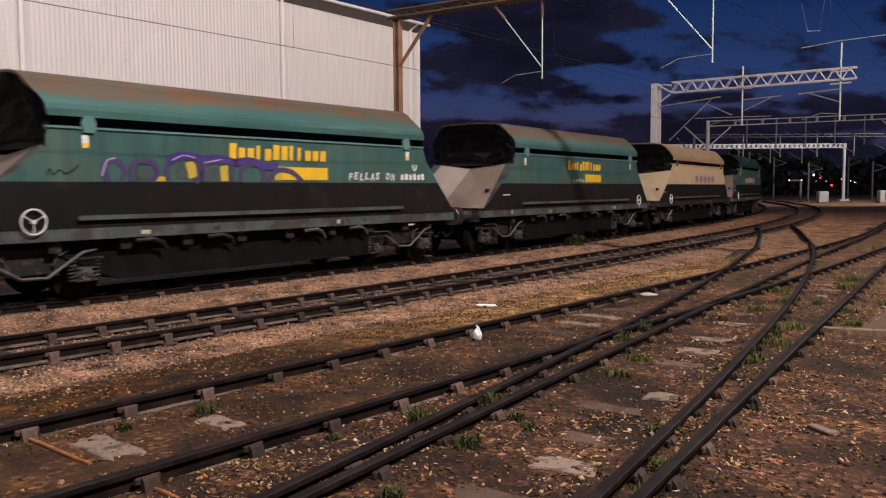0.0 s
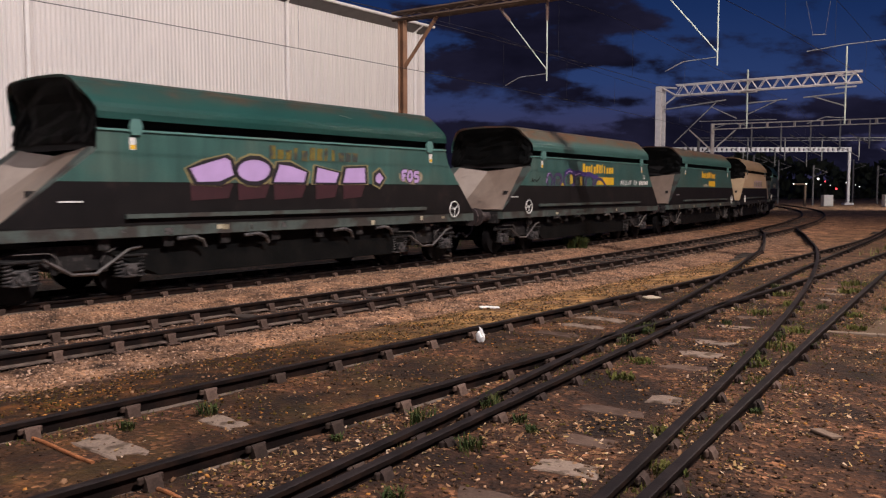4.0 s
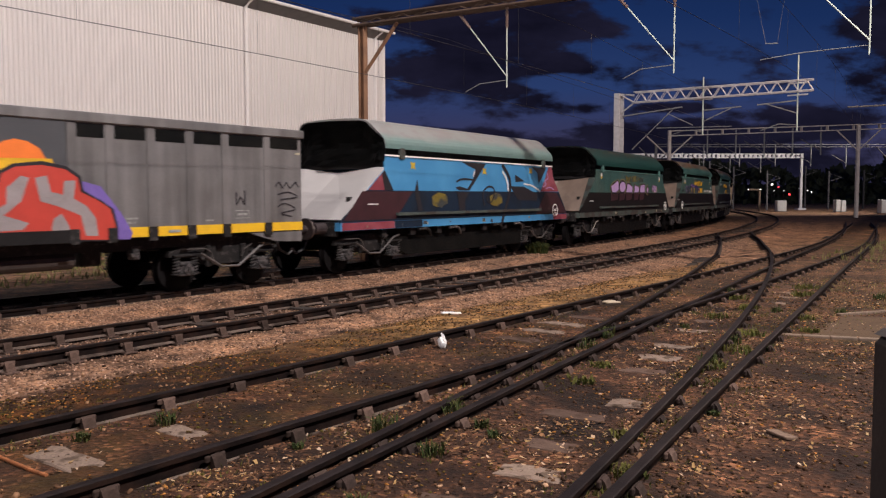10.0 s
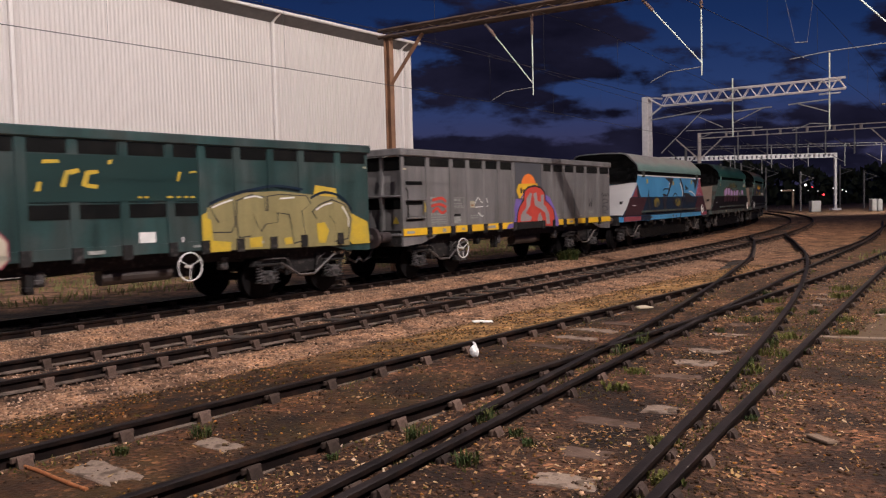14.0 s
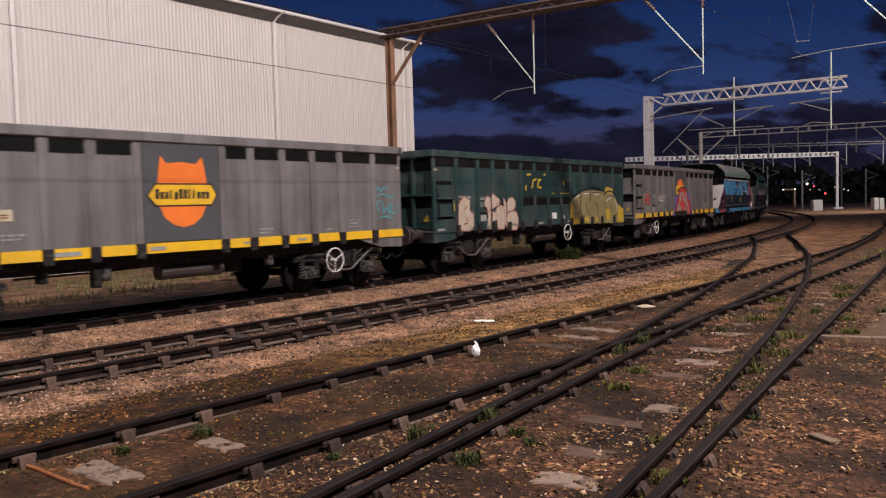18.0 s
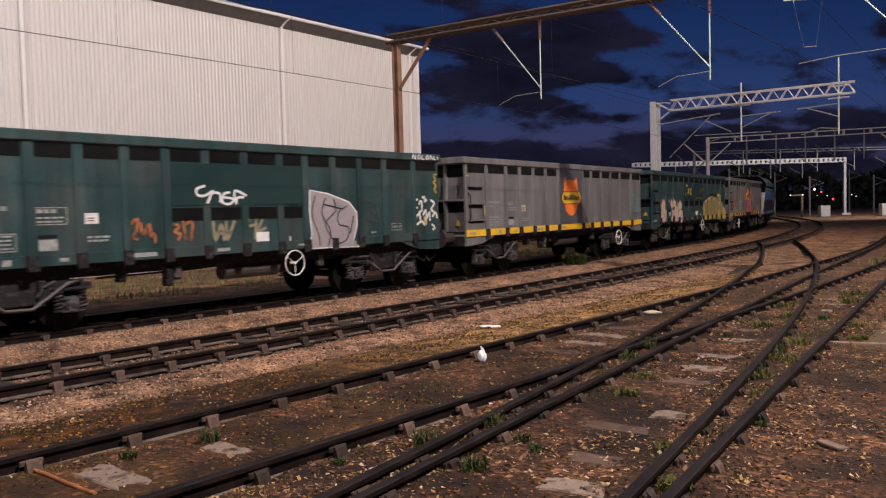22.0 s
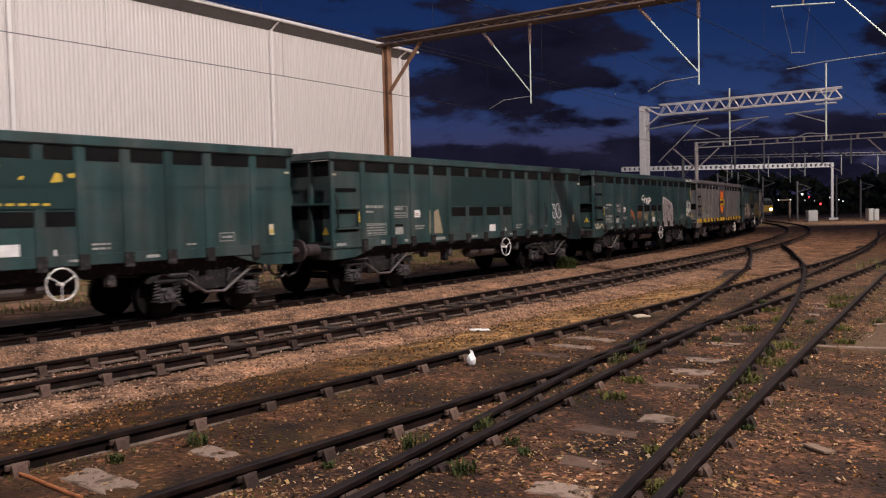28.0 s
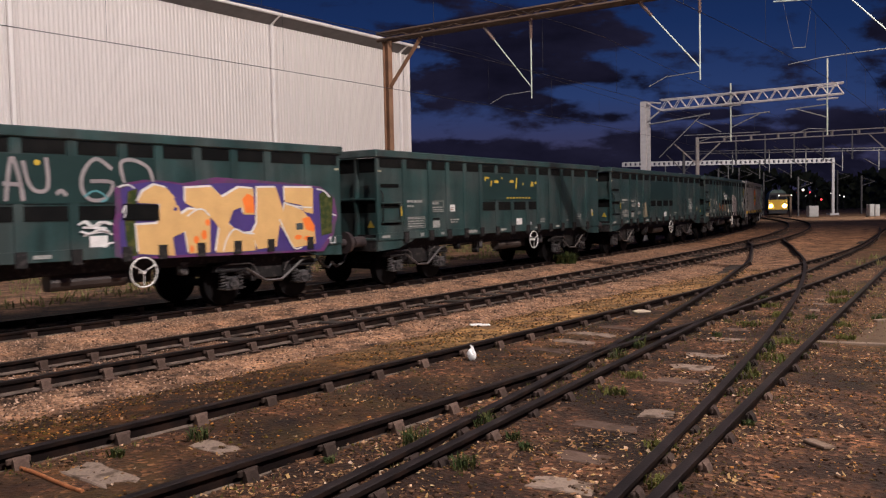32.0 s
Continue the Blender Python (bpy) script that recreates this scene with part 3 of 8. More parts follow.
def tube(bm, pts, r, sides=6, closed=False, r2=None):
    """A round bar through points."""
    pts = [Vector(p) for p in pts]
    rings = []
    n = len(pts)
    for i, p in enumerate(pts):
        d = (pts[(i + 1) % n] - pts[i - 1]) if closed else (pts[min(i + 1, n - 1)] - pts[max(i - 1, 0)])
        q = d.to_track_quat("Z", "Y")
        rr = r if r2 is None else r + (r2 - r) * i / (n - 1)
        rings.append([bm.verts.new(p + q @ Vector((rr * math.cos(2 * math.pi * k / sides), rr * math.sin(2 * math.pi * k / sides), 0))) for k in range(sides)])
    for i in range(n if closed else n - 1):
        a, b = rings[i], rings[(i + 1) % n]
        for k in range(sides):
            bm.faces.new((a[k], a[(k + 1) % sides], b[(k + 1) % sides], b[k]))
    if not closed:
        bm.faces.new(rings[0][::-1])
        bm.faces.new(rings[-1])


def disc(bm, c, r, y0, y1, sides=20, mi=0):
    """A wheel-like cylinder with its axis along y."""
    prism(bm, [(c[0] + r * math.cos(2 * math.pi * k / sides), c[1] + r * math.sin(2 * math.pi * k / sides)) for k in range(sides)], y0, y1, mi=mi)


def smooth_step(x, a, b):
    x = min(1.0, max(0.0, (x - a) / (b - a)))
    return x * x * (3 - 2 * x)


# ---- plan of the tracks, in the yard's axes ----
def bend(s):
    """The curve that the two far tracks share; straight at both ends."""
    if s < 0:
        return 0.02 * s
    k = min(s, 92.0)
    u = 0.02 * k - 0.0015 * k * k - 6e-6 * k ** 3
    return u + (s - k) * (0.02 - 0.003 * k - 1.8e-5 * k * k)


def through_points(*pts):
    c = np.polyfit([p[0] for p in pts], [p[1] for p in pts], 4)
    d = np.polyder(c)
    a, b = pts[0][0], pts[-1][0]

    def f(s):
        k = min(max(s, a), b)
        return float(np.polyval(c, k) + (s - k) * np.polyval(d, k))
    return f


def line_a(s):
    return -13.79 + bend(s)


def line_b(s):
    return -9.62 + bend(s)


line_c = through_points((-6, -4.98), (2.5, -4.95), (5, -4.95), (8, -4.89), (12.4, -4.74), (16.5, -4.76), (21, -4.90), (28.7, -5.28), (42, -6.7))
line_d = through_points((-6, -1.5), (2.8, -2.56), (5.8, -3.04), (9.4, -3.53), (12.1, -3.99), (15.3, -4.64), (18.8, -5.4), (24, -6.68), (28, -7.8), (36.5, -10.3), (42, -12.0))
_leg = line_d


def line_d(s):
    k = smooth_step(s, 34.0, 46.0)
    return _leg(s) * (1 - k) + line_b(s) * k


line_e = through_points((-6, -1.35), (2.8, -2.36), (4.8, -2.63), (6.9, -2.88), (8.6, -3.03), (11, -3.25), (13.4, -3.45), (18.6, -3.93), (26, -4.73), (38, -6.0), (60, -9.3))


def level(s, u):
    """Height of the rail tops: the near yard lies a little above the far tracks."""
    k = u - line_b(s)
    return 0.17 * smooth_step(u, -8.2, -6.3) * (1 - smooth_step(s, 18, 40)) + 0.06 * smooth_step(k, -0.6, 0.6) * (1 - smooth_step(k, 1.0, 2.4))


def soil(s, u):
    z = level(s, u) - 0.124
    z += 0.014 * noise.noise((s * 0.8, u * 0.8, 0.3)) + 0.012 * noise.noise((s * 3.1, u * 3.1, 1.3))
    for f, w in ((line_a, 0.0), (line_b, 0.0)):
        k = abs(u - f(s))
        if k > 1.7:
            z -= 0.05 * smooth_step(k, 1.7, 2.2) * (1 if u < -7.5 else 0)
    k = u - line_a(s)
    if -12 < s < 60 and 0.4 < k < 2.4:
        z += 0.055 * smooth_step(k, 0.55, 0.85) * (1 - smooth_step(k, 1.5, 2.3))
    if -8 < s < 34 and -14 < u < 2:
        for f in (line_d, line_e):
            k = abs(abs(u - f(s)) - 0.7525)
            if k < 0.42:
                z += 0.034 * (1 - smooth_step(k, 0.10, 0.42)) * (0.75 + 0.5 * noise.noise((s * 1.7, u * 1.7, 5.0)))
    return z


def at_line(f, s, off=0.0, z=0.0):
    """A pose on a track: x along it, y to its left."""
    k = f(s + 0.05) - f(s - 0.05)
    d = (P(s + 0.05, f(s + 0.05)) - P(s - 0.05, f(s - 0.05))).normalized()
    left = Vector((-d.y, d.x, 0))
    p = P(s, f(s)) + left * off
    m = Matrix(((d.x, left.x, 0, p.x), (d.y, left.y, 0, p.y), (0, 0, 1, z), (0, 0, 0, 1)))
    return m


# ---- ground ----
def build_ground():
    ss = [-3000, -1200, -500, -200, -100, -50, -25] + list(np.arange(-12, 24, 0.22)) + list(np.arange(24, 60, 0.7)) + [62, 66, 72, 80, 92, 110, 140, 190, 260, 400, 700, 1200, 2200, 4000]
    us = [-4000, -1500, -600, -250, -120, -70, -45, -34] + list(np.arange(-28, -14, 0.8)) + list(np.arange(-14, 3, 0.2)) + [3.6, 4.5, 6, 9, 14, 24, 45, 90, 200, 500, 1500, 3000]
    verts, faces, zones = [], [], []
    for s in ss:
        for u in us:
            near = -14 < s < 62 and -30 < u < 8
            p = P(s, u, soil(s, u) if near else -0.17)
            verts.append(p)
            fa, fb, fc = line_a(s), line_b(s), line_c(s)
            k = u - fb
            pale = smooth_step(u, fa + 0.55, fa + 0.95) * (1 - smooth_step(k, -0.95, -0.7))
            pale += 0.55 * smooth_step(k, -0.7, -0.5) * (1 - smooth_step(k, 0.5, 0.75))
            pale += 0.95 * smooth_step(k, 0.75, 1.1) * (1 - smooth_step(k, 1.4, 2.15))
            m = u - fc
            moss = smooth_step(m, -2.9, -1.6) * (1 - smooth_step(m, -0.95, -0.8)) + 0.3 * smooth_step(m, -0.7, -0.4) * (1 - smooth_step(m, 0.3, 0.7)) * smooth_step(8 - s, 0, 4)
            # past the train, ground is painted brighter from about its shadow's edge
            green = 0.55 * smooth_step(-u, 17.0, 18.2) + 0.75 * smooth_step(u, -3.4, -1.2) * smooth_step(s, 6, 16) + 0.6 * smooth_step(s, 24, 33) * smooth_step(u, -11, -6) + 0.22 * math.exp(-((u + 4.9) / 0.6) ** 2)
            far = smooth_step(s, 9, 24) * smooth_step(u, -9, -6)
            pale = min(1, pale + 0.3 * far + 0.75 * smooth_step(-u, 17.0, 18.5))
            strip = smooth_step(s, 6, 14) * smooth_step(k, 1.5, 2.0) * (1 - smooth_step(m, -1.1, -0.85))
            pale, moss = min(1, pale + 0.8 * strip), moss * (1 - 0.55 * strip)
            gold = 0.9 * smooth_step(s, 5.5, 9) * (1 - smooth_step(s, 16, 24)) * smooth_step(m, -3.0, -2.2) * (1 - smooth_step(m, -1.0, -0.82))
            zones.append((moss, min(1, pale), min(1, green), gold))
    n = len(us)
    for i in range(len(ss) - 1):
        for j in range(n - 1):
            faces.append((i * n + j, i * n + j + 1, (i + 1) * n + j + 1, (i + 1) * n + j))
    me = bpy.data.meshes.new("ground")
    me.from_pydata(verts, [], faces)
    a = me.color_attributes.new("zone", "FLOAT_COLOR", "POINT")
    a.data.foreach_set("color", [c for z in zones for c in z])
    me.materials.append(M["ground"])
    me.polygons.foreach_set("use_smooth", [True] * len(me.polygons))
    me.update()
    ob = new("ground", me)
    if me.polygons[0].normal.z < 0:
        me.flip_normals()
    tagged(ob, "brown dirt and ballast ground with orange moss between tracks", "ground", kind="structure")


# ---- tracks ----
RAIL = [(-0.065, -0.145), (0.065, -0.145), (0.065, -0.133), (0.012, -0.118), (0.010, -0.045), (0.034, -0.034), (0.035, -0.004), (0.028, 0.0), (-0.028, 0.0), (-0.035, -0.004), (-0.034, -0.034), (-0.010, -0.045), (-0.012, -0.118), (-0.065, -0.133)]


def rail_mesh(f, off, s0, s1, step, up=0.0, foot="dust"):
    verts, faces, mats = [], [], []
    n, rows = len(RAIL), 0
    s = s0
    while s <= s1 + 1e-6:
        m = at_line(f, s, off)
        z = level(s, f(s) - off) + up
        for y, h in RAIL:
            verts.append(m @ Vector((0, y, z + h)))
        if rows:
            a, b = (rows - 1) * n, rows * n
            for k in range(n):
                faces.append((a + k, b + k, b + (k + 1) % n, a + (k + 1) % n))
                mats.append(1 if 6 <= k <= 8 else (2 if k in (1, 2, 12, 13) else 0))
        rows += 1
        s += step
    me = bpy.data.meshes.new("rail")
    me.from_pydata(verts, [], faces)
    me.materials.append(M["rail"])
    me.materials.append(M["railhead"])
    me.materials.append(M[foot])
    me.polygons.foreach_set("material_index", mats)
    me.update()
    return me


def chair_mesh(material):
    """A cast bullhead chair: base, two jaws and the wooden key driven in beside the rail."""
    bm = bmesh.new()
    box(bm, -0.085, 0.085, -0.155, 0.155, -0.172, -0.142, bevel=0.010)
    prism(bm, [(-0.115, -0.142), (-0.036, -0.142), (-0.036, -0.045), (-0.058, -0.036), (-0.078, -0.055)], -0.050, 0.050, "x")
    prism(bm, [(0.115, -0.142), (0.036, -0.142), (0.036, -0.065), (0.058, -0.056), (0.078, -0.075)], -0.045, 0.045, "x")
    box(bm, -0.085, 0.075, -0.060, -0.036, -0.085, -0.042, bevel=0.006)
    for x, y in ((-0.06, -0.130), (0.06, -0.130), (0.0, 0.135)):
        tube(bm, [(x, y, -0.140), (x, y, -0.122)], 0.016, 6)
    return mesh_of(bm, "chair", material)


def sleeper_mesh(pale):
    bm = bmesh.new()
    k = 0.60 if pale else 1.28
    vs = box(bm, -0.125, 0.125, -k, k, -0.29, -0.150, bevel=0.012)
    if pale:
        bmesh.ops.subdivide_edges(bm, edges=bm.edges[:], cuts=2)
        for v in bm.verts:
            v.co.x += 0.02 * noise.noise(v.co * 5)
            v.co.y += 0.03 * noise.noise(v.co * 4 + Vector((3, 0, 0)))
    return mesh_of(bm, "sleeper", "sleeper_pale" if pale else "sleeper")


def build_track(name, f, s0, s1, near0, near1, label, cant=0.0, sleepers=True, dark=False, left=True, right=True):
    t = empty(name)
    tagged(t, label, "railway track", kind="structure")
    for side, yes in ((0.7525, left), (-0.7525, right)):
        if yes:
            ob = new("rail", rail_mesh(f, side, s0, s1, 1.0, cant if side < 0 else 0.0, "sleeper" if dark else "dust"))
            ob.parent = t
    s, i = near0, 0
    rng = random.Random(name)
    while s < near1:
        z = level(s, f(s))
        ds = rng.uniform(-0.03, 0.03)
        if sleepers:
            piece("sleeper", SLEEPER, t, at_line(f, s + ds, 0, z + rng.choice((-0.05, -0.05, -0.03, -0.012))) @ pose(0, 0, 0, 0, 0, rng.uniform(-1.5, 1.5)))
        for side, yes in ((0.7525, left), (-0.7525, right)):
            if yes:
                piece("chair", CHAIR_DARK if dark and rng.random() < 0.8 else CHAIR, t, at_line(f, s + ds, side, level(s, f(s) - side) + (cant if side < 0 else 0)) @ pose(0, 0, 0, 0, 0, rng.uniform(-3, 3)))
        s += 0.71
        i += 1
    return t


# ---- the big shed ----
def build_shed():
    t = empty("shed", Matrix.Translation(P(0, -27.0, 0)) @ Matrix.Rotation(math.pi / 2 - TH + 0.02, 4, "Z"))
    tagged(t, "large white corrugated steel shed beside the tracks", "building")
    # x along the tracks, y away from them
    joints = [-60, -48.5, -37.5, -26.5, -15.5, -9.0, 1.9, 12.87, 24.0, 32.65, 33.4]
    rib = [(0.0, 0.0), (0.055, 0.0), (0.080, -0.024), (0.130, -0.024), (0.17, 0.0)]
    for a, b in zip(joints[:-1], joints[1:]):
        for z0, z1 in ((-0.3, 9.78),):
            verts, faces = [], []
            x = a + 0.01
            while x < b - 0.01:
                for dx, dy in rib[:-1]:
                    if x + dx < b - 0.005:
                        verts += [(x + dx, dy, z0), (x + dx, dy, z1)]
                x += 0.17
            verts += [(b - 0.005, 0, z0), (b - 0.005, 0, z1)]
            faces = [(i, i + 2, i + 3, i + 1) for i in range(0, len(verts) - 2, 2)]
            me = bpy.data.meshes.new("cladding_panel")
            me.from_pydata(verts, [], faces)
            me.materials.append(M["clad"])
            ob = new("cladding_panel", me)
            ob.parent = t
    bm = bmesh.new()
    box(bm, -60, 33.36, 0.06, 30, -0.3, 9.72)
    part("wall", bm, "clad", t)
    bm = bmesh.new()
    prism(bm, [(-0.56, 10.16), (15, 12.4), (30.5, 10.1), (30.5, 9.95), (0.06, 9.95), (-0.56, 10.125)], -60.2, 33.55, "x")
    part("roof", bm, "roof", t)
    bm = bmesh.new()
    box(bm, -60.2, 33.6, -0.70, -0.56, 10.07, 10.20, bevel=0.03)
    part("gutter", bm, "trim", t)
    bm = bmesh.new()
    prism(bm, [(-0.60, 10.06), (0.05, 9.77), (0.05, 9.95), (-0.60, 10.12)], -60.1, 33.4, "x")
    part("soffit", bm, "soffit", t)
    for x in joints[1:-1]:
        bm = bmesh.new()
        box(bm, x - 0.06, x + 0.06, -0.17, -0.04, -0.2, 9.8, bevel=0.015)
        tube(bm, [(x, -0.105, 9.76), (x, -0.30, 9.92), (x, -0.60, 10.08)], 0.05, 6)
        part("downpipe", bm, "trim", t)
    bm = bmesh.new()
    box(bm, 33.3, 33.5, -0.06, 0.2, -0.3, 9.85)
    part("corner_trim", bm, "trim", t)
    # small flood fitting on its bracket, below the cladding joint
    lamp = empty("wall_box", Matrix.Translation(P(15.0, -25.5, -0.15)) @ Matrix.Rotation(math.pi / 2 - TH, 4, "Z"))
    tagged(lamp, "small grey control box with white cap on a post", "control box")
    bm = bmesh.new()
    box(bm, -0.06, 0.06, -0.06, 0.06, 0, 1.6)
    part("post", bm, "galv", lamp)
    bm = bmesh.new()
    box(bm, -0.33, 0.33, -0.22, 0.22, 1.3, 2.25, bevel=0.02)
    part("casing", bm, "cabinet", lamp)
    bm = bmesh.new()
    box(bm, -0.22, 0.22, -0.23, -0.222, 1.5, 2.0)
    part("door", bm, "soot", lamp)
    bm = bmesh.new()
    prism(bm, [(-0.42, 2.25), (0.42, 2.25), (0.12, 2.5), (0.1, 2.8), (-0.1, 2.8), (-0.12, 2.5)], -0.3, 0.3)
    part("cap", bm, "trim", lamp)


# ---- overhead line ----
def lattice(bm, a, b, depth, width, bays, chord=0.05):
    """A triangulated box beam from a to b."""
    a, b = Vector(a), Vector(b)
    d = (b - a).normalized()
    side = d.cross(Vector((0, 0, 1))).normalized() * width / 2
    up = Vector((0, 0, depth))
    for sd in (side, -side):
        for h in (Vector(), up):
            tube(bm, [a + sd + h, b + sd + h], chord, 4)
        for i in range(bays):
            p, q, r = a.lerp(b, i / bays) + sd, a.lerp(b, (i + 0.5) / bays) + sd + up, a.lerp(b, (i + 1) / bays) + sd
            tube(bm, [p, q], chord * 0.6, 4)
            tube(bm, [q, r], chord * 0.6, 4)
    for i in range(bays + 1):
        p = a.lerp(b, i / bays)
        tube(bm, [p + side, p - side], chord * 0.5, 4)


def insulator(bm, a, b, r=0.05, discs=6):
    a, b = Vector(a), Vector(b)
    tube(bm, [a, b], r * 0.45, 6)
    for i in range(discs):
        p, q = a.lerp(b, (i + 0.2) / discs), a.lerp(b, (i + 0.75) / discs)
        tube(bm, [p, q], r, 8, r2=r * 0.7)


def registration(parent, s, u, top, low, reach, back=1.52, lift=0.0):
    """Drop tube, raking stay with its insulator, and the steady arm."""
    bm = bmesh.new()
    tube(bm, [P(s, u, top - 0.55), P(s, u, low)], 0.018, 8)
    part("drop_tube", bm, "tube", parent)
    bm = bmesh.new()
    insulator(bm, P(s, u, top), P(s, u, top - 0.55))
    part("insulator", bm, "insul", parent)
    a, b = P(s, u - back, top - 0.02), P(s, u, low + 0.30)
    k = 0.22
    bm = bmesh.new()
    tube(bm, [a.lerp(b, k), b], 0.016, 8)
    part("raking_stay", bm, "tube", parent)
    bm = bmesh.new()
    insulator(bm, a, a.lerp(b, k))
    part("insulator", bm, "insul", parent)
    bm = bmesh.new()
    tube(bm, [P(s, u, low + 0.2), P(s, u - reach * 0.65, low + 0.17), P(s, u - reach, low - 0.02 + lift)], 0.011, 6)
    part("steady_arm", bm, "armsteel", parent)


def build_portal():
    t = empty("overhead_portal", Matrix.Identity(4))
    tagged(t, "rust-brown steel portal frame carrying the overhead line", "portal frame")
    s0, u0, top = 19.4, -16.87, 7.0
    bm = bmesh.new()
    for du in (-0.10, 0.10):
        box(bm, -0.09, 0.09, du - 0.012, du + 0.012, -0.3, top, m=Matrix.Translation(P(s0, u0, 0)) @ Matrix.Rotation(math.pi / 2 - TH, 4, "Z"))
    box(bm, -0.012, 0.012, -0.10, 0.10, -0.3, top, m=Matrix.Translation(P(s0, u0, 0)) @ Matrix.Rotation(math.pi / 2 - TH, 4, "Z"))
    part("post", bm, "brownpost", t)
    bm = bmesh.new()
    def rise(u):
        return top - 0.02 * (u - u0)
    for ds in (-0.12, 0.12):
        for h in (-0.02, 0.18):
            tube(bm, [P(s0 + ds, u0 - 0.3, rise(u0) + h), P(s0 + ds, 8.5, rise(8.5) + h)], 0.056, 4)
    for i in range(50):
        ua, ub = u0 + i * 0.5, u0 + (i + 1) * 0.5
        a, b = P(s0 - 0.12, ua, rise(ua) + 0.18 * (i % 2)), P(s0 - 0.12, ub, rise(ub) + 0.18 * ((i + 1) % 2))
        tube(bm, [a, b], 0.016, 4)
        tube(bm, [a + ES * 0.24, b + ES * 0.24], 0.016, 4)
        tube(bm, [a, b + ES * 0.24], 0.016, 4)
    part("boom", bm, "boomsteel", t)
    bm = bmesh.new()
    tube(bm, [P(s0, u0 + 0.1, top - 1.45), P(s0, u0 + 1.35, top - 0.1)], 0.07, 4)
    part("knee_brace", bm, "brownpost", t)
    bm = bmesh.new()
    box(bm, -0.14, 0.14, -0.14, 0.14, -0.3, top, m=Matrix.Translation(P(s0, 8.3, 0)) @ Matrix.Rotation(math.pi / 2 - TH, 4, "Z"))
    part("post", bm, "brownpost", t)
    registration(t, s0, -11.73, 6.85, 4.70, 1.35)
    registration(t, s0, -7.09, 6.78, 4.68, 1.28)
    for pts, r, k in (((( -5.42, 6.23), (-4.11, 6.10)), 0.016, "tube"), (((-5.21, 6.19), (-4.99, 5.16)), 0.003, "dimsteel"), (((-4.61, 6.12), (-4.74, 5.14)), 0.003, "dimsteel"), (((-5.0, 5.15), (-4.73, 5.13)), 0.010, "armsteel"), (((-4.75, 6.60), (-4.75, 6.18)), 0.02, "insul")):
        bm = bmesh.new()
        tube(bm, [P(s0, u, z) for u, z in pts], r, 6)
        part("hanging_fitting", bm, k, t)
    registration(t, s0, -2.9, 6.70, 4.70, 2.2, lift=0.12)


def build_gantry():
    t = empty("cantilever_gantry", Matrix.Identity(4))
    tagged(t, "galvanised lattice cantilever gantry over two tracks", "gantry")
    a, b = P(43.5, -19.0, 0), P(45.5, -9.3, 0)
    top = 7.35
    bm = bmesh.new()
    rot = Matrix.Rotation(math.pi / 2 - TH, 4, "Z")
    for dx in (-0.28, 0.28):
        box(bm, dx - 0.05, dx + 0.05, -0.16, 0.16, -0.3, top + 0.1, m=Matrix.Translation(a) @ rot)
    for i in range(16):
        z = 0.2 + i * 0.44
        tube(bm, [a + ES * -0.28 + Vector((0, 0, z)), a + ES * 0.28 + Vector((0, 0, z + 0.4))], 0.03, 4)
    part("post", bm, "galv", t)
    bm = bmesh.new()
    a1 = a.lerp(b, 0.085)
    lattice(bm, (a1.x, a1.y, top - 0.42), (b.x, b.y, top - 0.22), 0.55, 0.45, 13, 0.034)
    for z0, z1 in ((0.08, -0.02), (0.08, -0.42), (-1.05, -0.42)):
        tube(bm, [(a.x, a.y, top + z0), (a1.x, a1.y, top + z1)], 0.045, 4)
    part("boom", bm, "galv", t)

    def arm(*pts, r=0.03):
        bm = bmesh.new()
        tube(bm, pts, r, 5)
        part("cantilever_arm", bm, "armsteel", t)

    def off(p, du, z):
        q = p + EU * du
        return (q.x, q.y, z)
    for k, hi, lo in ((0.455, 8.1, 5.05), (0.925, 8.95, 5.1)):
        p = a.lerp(b, k)
        bm = bmesh.new()
        tube(bm, [(p.x, p.y, hi), (p.x, p.y, lo)], 0.042, 6)
        part("drop_tube", bm, "tube", t)
        for z in (top + 0.18, top - 0.42):
            bm = bmesh.new()
            tube(bm, [off(p, -0.5, z), off(p, 0.5, z)], 0.04, 4)
            part("clamp", bm, "galv", t)
        if k < 0.5:
            arm(off(p, 0, 6.35), off(p, 2.0, 6.42), r=0.035)
            arm(off(p, 0, 5.75), off(p, 1.5, 6.38))
            arm(off(p, 0, 5.2), off(p, -0.9, 5.35), off(p, -1.8, 5.1), r=0.022)
        else:
            arm(off(p, 0, 6.65), off(p, -2.0, 6.55), r=0.035)
            arm(off(p, 0, 6.0), off(p, -1.5, 6.55))
            arm(off(p, 0, 5.4), off(p, -0.9, 5.5), off(p, -1.8, 5.2), r=0.022)
    arm(off(a, 0.2, 6.2), off(a, 3.6, 6.5), r=0.04)
    arm(off(a, 0.8, 4.35), off(a, 3.1, 6.42))
    arm(off(a, 2.8, 6.2), off(a, 4.2, 5.5), r=0.025)
    arm(off(a, 2.2, 5.45), off(a, 6.2, 5.35), r=0.022)


def far_point(px, d, z):
    """A far point by its bearing (tangent from straight ahead) and depth."""
    return Vector((px * d, d, z))


